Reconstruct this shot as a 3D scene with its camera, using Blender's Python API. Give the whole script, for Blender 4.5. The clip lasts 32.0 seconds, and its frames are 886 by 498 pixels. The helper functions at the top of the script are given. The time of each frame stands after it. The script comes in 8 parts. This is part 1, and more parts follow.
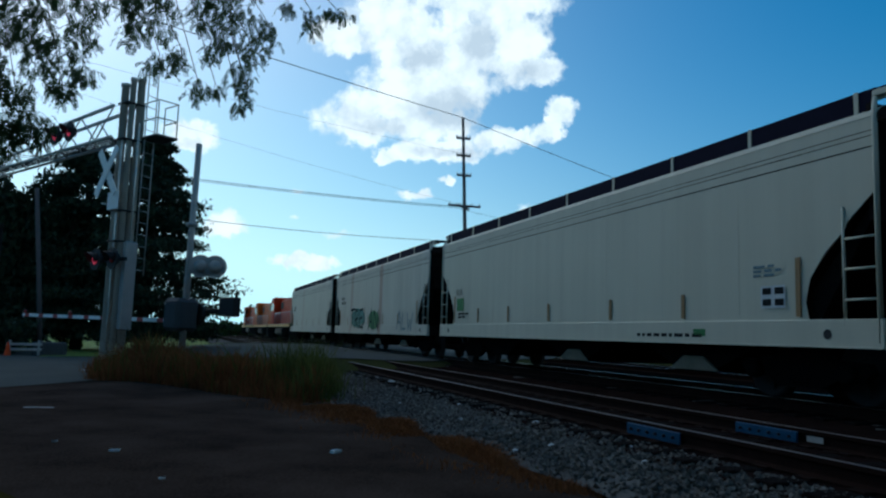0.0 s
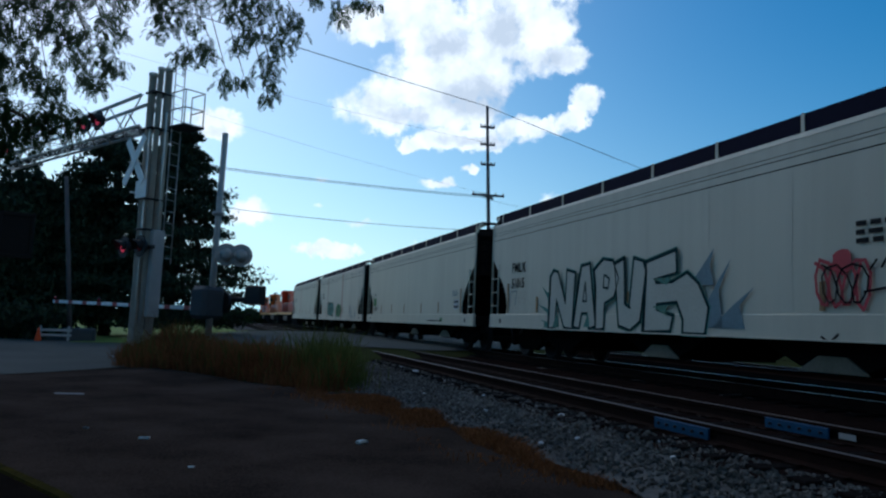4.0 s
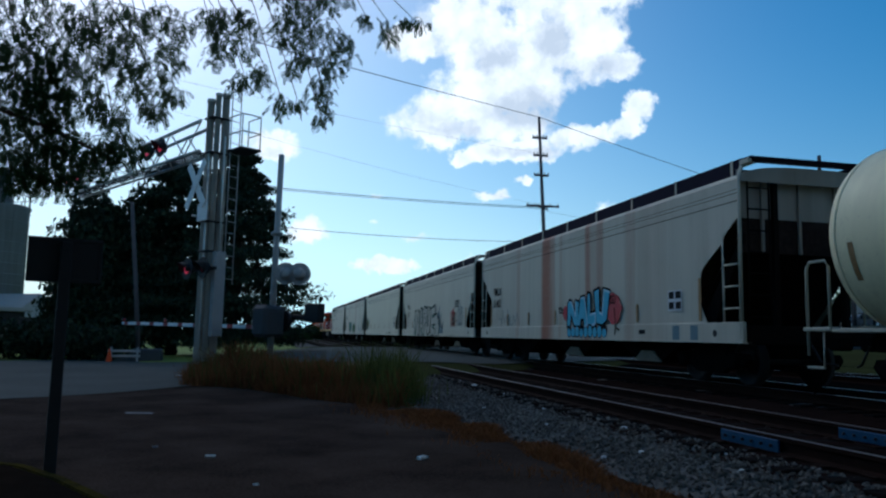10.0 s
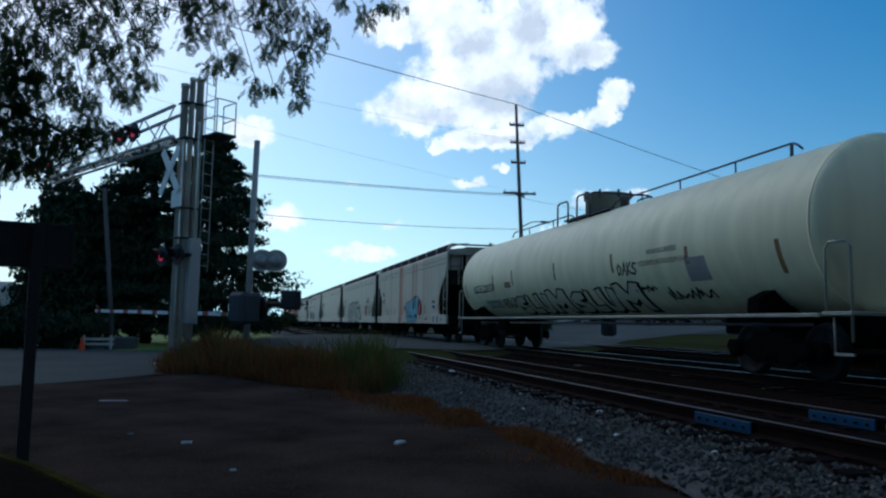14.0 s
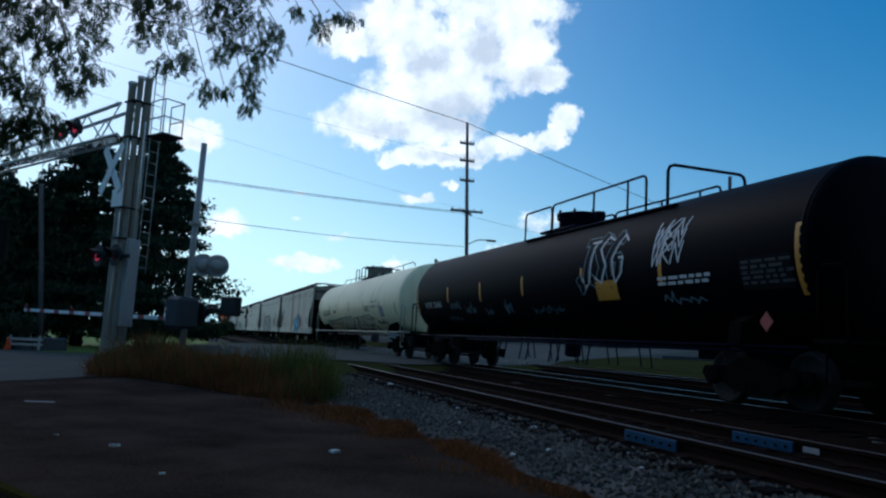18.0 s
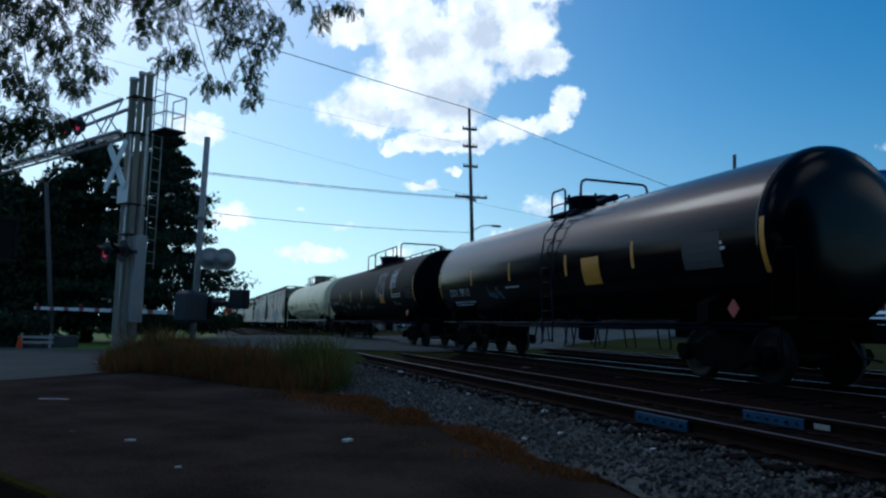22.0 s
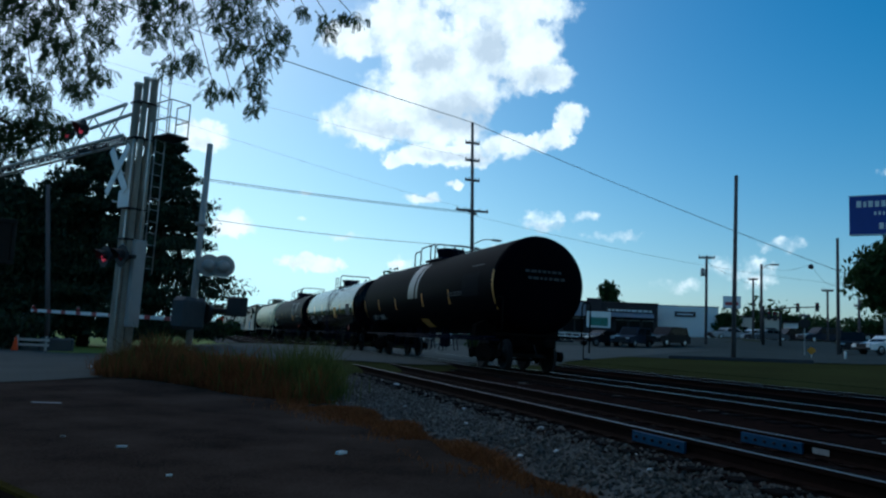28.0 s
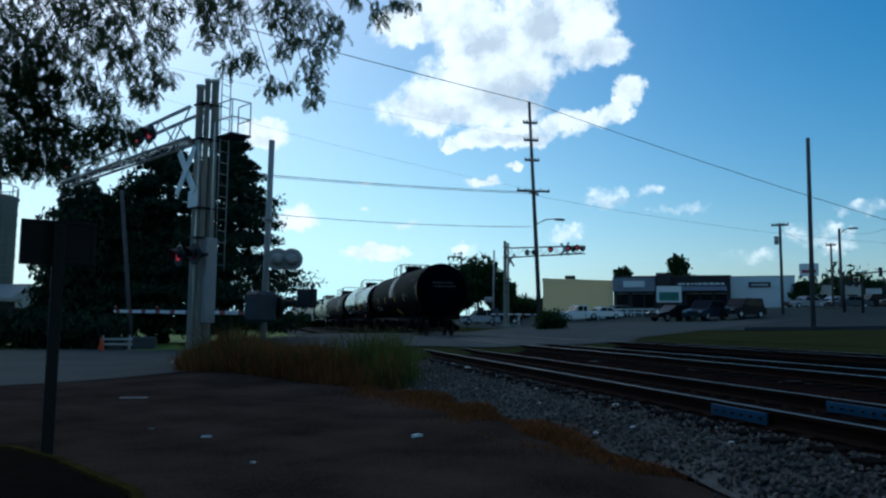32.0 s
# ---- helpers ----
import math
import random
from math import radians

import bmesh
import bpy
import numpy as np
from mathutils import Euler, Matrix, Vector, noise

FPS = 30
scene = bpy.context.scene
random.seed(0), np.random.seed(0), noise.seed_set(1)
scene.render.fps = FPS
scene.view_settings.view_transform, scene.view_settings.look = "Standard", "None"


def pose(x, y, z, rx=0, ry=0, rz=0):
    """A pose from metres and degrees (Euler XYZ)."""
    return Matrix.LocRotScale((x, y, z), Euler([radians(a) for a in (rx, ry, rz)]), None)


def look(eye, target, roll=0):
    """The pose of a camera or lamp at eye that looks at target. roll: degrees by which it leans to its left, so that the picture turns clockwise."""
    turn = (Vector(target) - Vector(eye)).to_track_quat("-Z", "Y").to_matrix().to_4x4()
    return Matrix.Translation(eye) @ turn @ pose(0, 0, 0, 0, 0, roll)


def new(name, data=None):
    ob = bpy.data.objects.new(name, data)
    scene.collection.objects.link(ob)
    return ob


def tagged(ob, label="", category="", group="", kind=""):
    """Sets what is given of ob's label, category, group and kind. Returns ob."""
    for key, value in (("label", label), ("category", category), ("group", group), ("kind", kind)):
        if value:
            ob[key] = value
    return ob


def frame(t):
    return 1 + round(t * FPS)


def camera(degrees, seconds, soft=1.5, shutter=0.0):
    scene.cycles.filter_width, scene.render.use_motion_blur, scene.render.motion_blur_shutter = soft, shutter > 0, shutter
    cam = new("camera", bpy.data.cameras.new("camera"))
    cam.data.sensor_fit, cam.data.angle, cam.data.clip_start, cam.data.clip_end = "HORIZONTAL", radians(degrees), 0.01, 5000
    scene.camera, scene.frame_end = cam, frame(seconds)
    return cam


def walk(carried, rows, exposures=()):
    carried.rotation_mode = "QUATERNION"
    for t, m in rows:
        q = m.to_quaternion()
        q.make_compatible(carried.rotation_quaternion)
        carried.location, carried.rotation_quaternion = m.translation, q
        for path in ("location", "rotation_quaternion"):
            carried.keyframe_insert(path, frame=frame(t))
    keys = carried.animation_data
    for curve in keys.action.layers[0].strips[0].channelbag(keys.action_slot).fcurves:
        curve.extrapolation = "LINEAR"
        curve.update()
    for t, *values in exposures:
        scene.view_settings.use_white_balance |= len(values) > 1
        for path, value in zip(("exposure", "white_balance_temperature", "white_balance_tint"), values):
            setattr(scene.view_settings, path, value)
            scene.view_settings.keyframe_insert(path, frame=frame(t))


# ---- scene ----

cam = camera(60.91, 32.0, soft=2.3)

# seconds, eye, tilt, lean and turn in degrees: a hand-held camera on one spot
PATH = [
    (0, 0.027, 0.026, 0.807, 96.60, -1.84, -5.47),
    (0.5, 0.018, 0.028, 0.787, 95.03, -2.49, -6.48),
    (1, 0.012, 0.033, 0.806, 95.12, -1.25, -5.75),
    (1.5, -0.005, 0.033, 0.805, 94.34, -1.87, -4.38),
    (2, -0.006, 0.063, 0.834, 95.34, -3.74, -3.81),
    (2.5, -0.042, 0.091, 0.829, 95.45, -2.86, -3.35),
    (3, -0.016, 0.075, 0.836, 95.52, -2.99, -2.23),
    (3.5, 0.020, 0.032, 0.833, 95.54, -3.92, -3.77),
    (4, -0.015, 0.063, 0.840, 95.69, -2.36, -3.78),
    (4.5, -0.040, 0.091, 0.829, 95.32, -1.14, -3.03),
    (6.5, -0.048, 0.055, 0.826, 95.13, -1.78, -2.67),
    (7, -0.043, 0.057, 0.828, 94.81, -1.50, -2.11),
    (7.5, 0.006, 0.049, 0.846, 95.02, -1.38, -2.85),
    (8, -0.048, 0.082, 0.828, 95.56, -1.39, -3.75),
    (8.5, -0.001, 0.037, 0.825, 96.40, -1.79, -5.17),
    (9, 0.034, 0.029, 0.824, 95.10, -3.94, -9.86),
    (9.5, 0.001, 0.069, 0.860, 95.63, -0.80, -2.53),
    (10, -0.003, 0.052, 0.856, 96.55, -1.12, 0.61),
    (10.5, -0.023, 0.033, 0.853, 96.00, -0.79, -0.02),
    (11, -0.018, 0.037, 0.851, 96.15, -1.09, -0.08),
    (11.5, -0.010, 0.045, 0.845, 96.00, -0.71, -0.05),
    (12, -0.026, 0.062, 0.848, 95.94, -0.70, 0.07),
    (12.5, -0.001, 0.055, 0.836, 95.76, -0.37, 0.35),
    (13, -0.004, 0.032, 0.843, 95.73, -0.84, -0.57),
    (13.5, -0.007, 0.049, 0.836, 95.70, -0.83, -1.04),
    (15.5, -0.010, 0.060, 0.831, 95.44, -1.35, -1.38),
    (16, -0.011, 0.054, 0.835, 95.49, -1.52, -1.23),
    (16.4, -0.037, 0.068, 0.833, 95.08, -1.15, -0.31),
    (16.5, -0.024, -0.012, 0.792, 95.38, -2.00, 2.69),
    (16.6, -0.008, 0.026, 0.839, 95.66, -4.41, 5.44),
    (16.7, 0.032, -0.038, 0.856, 95.79, -4.23, 3.33),
    (16.8, -0.035, -0.013, 0.826, 97.69, -3.20, 1.18),
    (16.9, -0.048, 0.006, 0.808, 98.19, -1.42, 0.40),
    (17, 0.011, -0.115, 0.758, 97.00, -0.47, 0.27),
    (17.5, 0.042, -0.105, 0.786, 96.27, -3.99, -2.00),
    (18, 0.010, -0.035, 0.788, 96.96, -3.11, -5.52),
    (18.5, 0.022, -0.039, 0.786, 95.50, -1.65, -5.44),
    (19, 0.007, -0.034, 0.786, 95.52, -1.84, -5.52),
    (19.5, 0.000, -0.037, 0.798, 95.07, -1.89, -4.99),
    (20, -0.010, -0.054, 0.788, 95.77, -2.19, -4.35),
    (20.5, -0.024, -0.054, 0.796, 95.60, -1.89, -4.59),
    (21, -0.016, -0.056, 0.791, 95.75, -1.79, -4.45),
    (21.5, -0.011, -0.049, 0.791, 95.74, -2.24, -4.64),
    (22, -0.007, -0.053, 0.800, 95.91, -1.54, -4.93),
    (22.5, 0.005, -0.038, 0.798, 96.22, -0.41, -4.80),
    (23, 0.005, -0.053, 0.789, 95.80, -0.36, -4.77),
    (23.5, 0.015, -0.045, 0.792, 95.79, -0.44, -4.29),
    (24, 0.006, -0.045, 0.782, 95.28, -0.61, -4.49),
    (24.5, -0.005, -0.036, 0.795, 95.76, -2.24, -4.58),
    (25, 0.025, -0.041, 0.807, 96.20, -1.96, -5.65),
    (25.5, 0.022, -0.018, 0.797, 95.82, -1.08, -6.63),
    (27.5, 0.019, -0.064, 0.792, 97.11, -3.76, -7.12),
    (28, -0.004, -0.006, 0.801, 96.91, -3.04, -5.11),
    (28.5, 0.009, -0.049, 0.792, 96.02, -2.10, -4.13),
    (29, -0.001, -0.021, 0.771, 95.63, -0.87, -3.50),
    (29.5, 0.000, 0.018, 0.795, 94.44, -0.94, -1.62),
    (30, 0.011, 0.054, 0.803, 95.82, -1.17, 0.57),
    (30.5, 0.035, 0.007, 0.791, 94.74, -0.85, -0.17),
    (31, 0.002, 0.032, 0.792, 95.22, -0.15, 0.72),
    (31.5, 0.004, -0.006, 0.807, 95.00, -0.89, -0.04),
    (32, -0.014, 0.008, 0.776, 95.55, -0.48, 0.01),
]
walk(cam, [(r[0], pose(*r[1:])) for r in PATH], exposures=((0.0, 0.0, 5550, -2), (1.0, 0.05, 5600, 6), (25.5, 0.05, 5600, 6), (27.5, 0.33, 5550, 4), (28.1, 0.02, 5500, -1), (32.0, 0.0, 5500, 1)))

# the railway: s runs along the rails away from the camera, n across them
TURN = -13.6
UX, UY = math.sin(radians(TURN)), math.cos(radians(TURN))
NX, NY = math.cos(radians(TURN)), -math.sin(radians(TURN))
RZ = 90 - TURN                       # a thing whose x axis runs along the rails
TRACK_A, TRACK_B = 5.70, 9.95        # the empty track and the train's track
TOP_A = -0.06                        # the empty track lies a little lower
GAUGE = 0.75
ROAD_AZ, ROAD_MID, ROAD_HALF = 38.0, (-12.9, 27.2), 5.5


def trk(s, n, z=0.0):
    return Vector((UX * s + NX * n, UY * s + NY * n, z))


def sn(x, y):
    return UX * x + UY * y, NX * x + NY * y


def polar(az, r, z=0.0):
    return Vector((r * math.sin(radians(az)), r * math.cos(radians(az)), z))


def sight(az, el, r):
    """The point r metres off (over the ground) at this bearing and height angle from the camera's stand."""
    return polar(az, r, 0.83 + r * math.tan(radians(el)))


def smooth(a, b, v):
    v = min(1.0, max(0.0, (v - a) / (b - a)))
    return v * v * (3 - 2 * v)


def road_off(x, y):
    """Signed distance from the road's middle line."""
    dx, dy = math.sin(radians(ROAD_AZ)), math.cos(radians(ROAD_AZ))
    return (x - ROAD_MID[0]) * dy - (y - ROAD_MID[1]) * dx


def land(x, y):
    """Height of the ground."""
    s, n = sn(x, y)
    w = smooth(16.0, 11.5, abs(road_off(x, y)))
    near = -0.5 - 0.12 * smooth(2.9, 4.0, n)
    ramp = -0.5 + 0.46 * smooth(-4.0, 4.2, n)
    low = near * (1 - w) + ramp * w
    far = 0.0475 * max(0.0, min(n, 36.0) - 15.0) + (0.03 + 0.07 * smooth(50.0, 64.0, s)) * max(0.0, n - 36.0)
    far = min(2.6, far)
    rise = smooth(15.9, 17.4, n)
    return low * (1 - rise) + far * rise


# ---- light ----
SUN_AZ, SUN_EL = -30.0, 38.0
world = bpy.data.worlds.new("sky")
scene.world = world
world.use_nodes = True
wt = world.node_tree
wt.nodes.clear()


def wmath(op, a, b=None, c=None, clamp=False):
    node = wt.nodes.new("ShaderNodeMath")
    node.operation, node.use_clamp = op, clamp
    for i, v in enumerate((a, b, c)):
        if v is None:
            continue
        if isinstance(v, (int, float)):
            node.inputs[i].default_value = v
        else:
            wt.links.new(v, node.inputs[i])
    return node.outputs[0]


sky = wt.nodes.new("ShaderNodeTexSky")
sky.sky_type, sky.sun_disc = "NISHITA", False
sky.sun_elevation, sky.sun_rotation = radians(SUN_EL), radians(SUN_AZ)
sky.air_density, sky.dust_density, sky.ozone_density = 1.0, 1.5, 3.0
coord = wt.nodes.new("ShaderNodeTexCoord")
split = wt.nodes.new("ShaderNodeSeparateXYZ")
wt.links.new(coord.outputs["Generated"], split.inputs[0])
az = wmath("MULTIPLY", wmath("ARCTAN2", split.outputs[0], split.outputs[1]), 57.2958)
el = wmath("MULTIPLY", wmath("ARCSINE", split.outputs[2]), 57.2958)
plane = wt.nodes.new("ShaderNodeCombineXYZ")
wt.links.new(az, plane.inputs[0])
wt.links.new(el, plane.inputs[1])


def wnoise(scale, detail, rough=0.6, shift=0.0):
    node = wt.nodes.new("ShaderNodeTexNoise")
    node.inputs["Scale"].default_value = scale
    node.inputs["Detail"].default_value = detail
    node.inputs["Roughness"].default_value = rough
    move = wt.nodes.new("ShaderNodeVectorMath")
    move.operation = "ADD"
    move.inputs[1].default_value = (shift, shift * 0.7, shift * 0.3)
    wt.links.new(plane.outputs[0], move.inputs[0])
    wt.links.new(move.outputs[0], node.inputs["Vector"])
    return wmath("SUBTRACT", node.outputs["Fac"], 0.5)


# cumulus clouds: bearing, height, half width, half height in degrees
CLOUDS = [(3.8, 19.1, 5.6, 4.5), (-1.6, 16.2, 3.5, 2.2), (10.4, 21.9, 3.3, 3.0), (12.6, 20.0, 1.9, 1.1), (-2.8, 21.9, 3.0, 1.5), (0.6, 23.2, 3.8, 2.6), (3.5, 16.2, 5.2, 1.7), (8.5, 25.0, 6.0, 2.4), (7.3, 21.6, 3.2, 2.6), (13.6, 16.2, 0.9, 0.7), (11.1, 15.1, 1.3, 0.7),
          (14.2, 17.1, 1.25, 1.1), (12.8, 15.4, 1.7, 0.8), (9.3, 14.9, 2.5, 1.1), (4.8, 14.0, 4.0, 1.1), (0.8, 13.4, 1.2, 0.6), (3.2, 10.7, 1.5, 0.42), (5.5, 11.8, 0.9, 0.28), (-14.1, 13.8, 2.2, 1.2),
          (-11.2, 7.6, 1.9, 1.1), (-5.0, 5.2, 2.6, 0.6), (39.5, 20.8, 2.6, 1.8), (-36.0, 8.6, 3.4, 1.6), (-60.0, 14.0, 6.0, 2.0),
          # unseen clouds added behind the camera to whiten the fill light
          (76.0, 30.0, 11.0, 6.0), (104.0, 18.0, 13.0, 6.0), (136.0, 36.0, 15.0, 8.0), (160.0, 16.0, 12.0, 6.0), (-135.0, 52.0, 16.0, 7.0), (-150.0, 33.0, 15.0, 8.0), (120.0, 58.0, 20.0, 7.0)]
# thin pale ones
FAINT = [(12.8, 9.2, 3.6, 1.2), (15.6, 9.7, 2.0, 0.9), (-5.9, 10.5, 1.1, 0.4), (-6.0, 8.6, 0.9, 0.45), (17.8, 8.3, 3.6, 0.9), (9.4, 6.6, 2.4, 1.0), (26.2, 6.0, 4.2, 1.8), (29.6, 7.8, 2.4, 1.0), (22.5, 5.0, 3.5, 0.9),
         (37.5, 12.6, 3.0, 1.0), (1.6, 5.4, 1.8, 1.0), (-3.0, 7.4, 2.4, 0.5)]
# the grey undersides
UNDERSIDES = [(6.1, 17.0, 5.4, 1.9), (10.7, 19.7, 3.4, 1.3), (7.6, 22.3, 1.9, 1.9), (5.1, 13.9, 3.6, 0.5), (0.0, 15.4, 2.6, 0.9), (3.0, 20.8, 2.4, 1.2), (-14.1, 13.2, 1.6, 0.5), (13.4, 8.8, 3.0, 0.5)]
wx = wmath("ADD", az, wmath("ADD", wmath("MULTIPLY", wnoise(0.42, 3), 1.5), wmath("MULTIPLY", wnoise(1.5, 4, shift=11), 1.0)))
wy = wmath("ADD", el, wmath("ADD", wmath("MULTIPLY", wnoise(0.42, 3, shift=31), 1.3), wmath("MULTIPLY", wnoise(1.5, 4, shift=47), 1.0)))
warped = wt.nodes.new("ShaderNodeCombineXYZ")
wt.links.new(wx, warped.inputs[0])
wt.links.new(wy, warped.inputs[1])


def lobes(rows, blend):
    top = None
    for a, e, ra, re, w in rows:
        u = wmath("DIVIDE", wmath("SUBTRACT", wx, a), ra)
        v = wmath("DIVIDE", wmath("SUBTRACT", wy, e), re)
        d = wmath("SUBTRACT", w, wmath("ADD", wmath("MULTIPLY", u, u), wmath("MULTIPLY", v, v)))
        top = d if top is None else wmath("SMOOTH_MAX", top, d, blend)
    return top


def puffs(scale):
    """Rounded heads: high at their middles, creased between."""
    node = wt.nodes.new("ShaderNodeTexVoronoi")
    node.feature = "SMOOTH_F1"
    node.inputs["Scale"].default_value, node.inputs["Smoothness"].default_value = scale, 0.25
    wt.links.new(warped.outputs[0], node.inputs["Vector"])
    return wmath("SUBTRACT", 0.42, node.outputs["Distance"])


best = lobes([(*c, 1.0) for c in CLOUDS] + [(*c, 0.24) for c in FAINT], 0.12)
heads = wmath("ADD", wmath("MULTIPLY", puffs(0.42), 0.75), wmath("MULTIPLY", puffs(1.0), 0.5))
billow = wmath("ADD", wmath("ADD", wmath("ADD", best, 0.34), heads), wmath("MULTIPLY", wnoise(1.1, 8, 0.65, 5), 1.1))
cover = wt.nodes.new("ShaderNodeMapRange")
cover.interpolation_type = "SMOOTHSTEP"
cover.inputs[1].default_value, cover.inputs[2].default_value = 0.02, 0.85
wt.links.new(billow, cover.inputs[0])
shade = wt.nodes.new("ShaderNodeValToRGB")
shade.color_ramp.elements[0].position, shade.color_ramp.elements[0].color = 0.0, (0.60, 0.635, 0.69, 1)
shade.color_ramp.elements[1].position, shade.color_ramp.elements[1].color = 0.70, (1.04, 1.03, 1.01, 1)
dim = wmath("MULTIPLY", wmath("MAXIMUM", lobes([(*c, 1.0) for c in UNDERSIDES], 0.6), 0.0), -0.50)
lit = wmath("ADD", wmath("MULTIPLY", heads, 0.55), wmath("MULTIPLY", wnoise(0.45, 6, 0.6, 77), 1.3))
wt.links.new(wmath("ADD", wmath("ADD", lit, 0.62), dim), shade.inputs[0])
bright = wt.nodes.new("ShaderNodeVectorMath")
bright.operation = "SCALE"
CLOUD_LIGHT = 11.0
bright.inputs["Scale"].default_value = CLOUD_LIGHT
wt.links.new(shade.outputs[0], bright.inputs[0])
mix = wt.nodes.new("ShaderNodeMixRGB")
wt.links.new(wmath("MULTIPLY", cover.outputs[0], 0.96), mix.inputs[0])
# low summer haze, thickest towards the sun
haze = wmath("MULTIPLY", wmath("POWER", 2.718, wmath("MULTIPLY", wmath("MAXIMUM", el, 0.0), -0.095)),
             wmath("ADD", 0.14, wmath("MULTIPLY", 0.92, wmath("POWER", 2.718, wmath("MULTIPLY", wmath("POWER", wmath("DIVIDE", wmath("ADD", az, 14.0), 26.0), 2.0), -1.0)))))
veil = wt.nodes.new("ShaderNodeMixRGB")
wt.links.new(haze, veil.inputs[0])
blue = wt.nodes.new("ShaderNodeHueSaturation")
blue.inputs["Hue"].default_value, blue.inputs["Saturation"].default_value, blue.inputs["Value"].default_value = 0.490, 1.56, 0.90
wt.links.new(sky.outputs[0], blue.inputs["Color"])
wt.links.new(blue.outputs[0], veil.inputs[1])
veil.inputs[2].default_value = (6.9, 10.5, 11.2, 1)
wt.links.new(veil.outputs[0], mix.inputs[1])
wt.links.new(bright.outputs[0], mix.inputs[2])
back = wt.nodes.new("ShaderNodeBackground")
back.inputs[1].default_value = 0.098
wt.links.new(mix.outputs[0], back.inputs[0])
wout = wt.nodes.new("ShaderNodeOutputWorld")
wt.links.new(back.outputs[0], wout.inputs[0])

sun = new("sun", bpy.data.lights.new("sun", "SUN"))
sun.data.energy, sun.data.angle, sun.data.color = 0.22, radians(12.0), (1.0, 0.97, 0.92)
sun.matrix_world = look(polar(SUN_AZ, 50 * math.cos(radians(SUN_EL)), 50 * math.sin(radians(SUN_EL))), (0, 0, 0))


# ---- materials ----
def material(name, colour, rough=0.7, metal=0.0, dark=None, scale=2.0, fine=30.0, amount=0.5, bump=0.15, stretch=(1, 1, 1), alpha=None, spec=0.5, island=0.0):
    """Two colours mixed by a coarse and a fine noise, with fine relief."""
    m = bpy.data.materials.new(name)
    m.use_nodes = True
    t = m.node_tree
    b = t.nodes["Principled BSDF"]
    b.inputs["Roughness"].default_value, b.inputs["Metallic"].default_value = rough, metal
    b.inputs["Specular IOR Level"].default_value = spec
    dark = dark or tuple(c * 0.6 for c in colour)
    c = t.nodes.new("ShaderNodeTexCoord")
    p = t.nodes.new("ShaderNodeMapping")
    p.inputs["Scale"].default_value = stretch
    t.links.new(c.outputs["Object"], p.inputs["Vector"])
    n1, n2 = t.nodes.new("ShaderNodeTexNoise"), t.nodes.new("ShaderNodeTexNoise")
    for n, s, d in ((n1, scale, 5), (n2, fine, 3)):
        n.inputs["Scale"].default_value, n.inputs["Detail"].default_value = s, d
        t.links.new(p.outputs[0], n.inputs["Vector"])
    add = t.nodes.new("ShaderNodeMath")
    add.operation = "ADD"
    t.links.new(n1.outputs["Fac"], add.inputs[0])
    t.links.new(n2.outputs["Fac"], add.inputs[1])
    mr = t.nodes.new("ShaderNodeMapRange")
    mr.inputs[1].default_value, mr.inputs[2].default_value = 0.75, 1.3
    mr.inputs[4].default_value = amount
    t.links.new(add.outputs[0], mr.inputs[0])
    mx = t.nodes.new("ShaderNodeMixRGB")
    mx.inputs[1].default_value, mx.inputs[2].default_value = (*colour, 1), (*dark, 1)
    t.links.new(mr.outputs[0], mx.inputs[0])
    last = mx.outputs[0]
    if island:
        g = t.nodes.new("ShaderNodeNewGeometry")
        hs = t.nodes.new("ShaderNodeHueSaturation")
        r = t.nodes.new("ShaderNodeMapRange")
        r.inputs[3].default_value, r.inputs[4].default_value = 1 - island, 1 + island
        t.links.new(g.outputs["Random Per Island"], r.inputs[0])
        t.links.new(r.outputs[0], hs.inputs["Value"])
        t.links.new(last, hs.inputs["Color"])
        last = hs.outputs[0]
    t.links.new(last, b.inputs["Base Color"])
    if bump:
        bp = t.nodes.new("ShaderNodeBump")
        bp.inputs["Strength"].default_value, bp.inputs["Distance"].default_value = bump, 0.02
        t.links.new(n2.outputs["Fac"], bp.inputs["Height"])
        t.links.new(bp.outputs[0], b.inputs["Normal"])
    return m


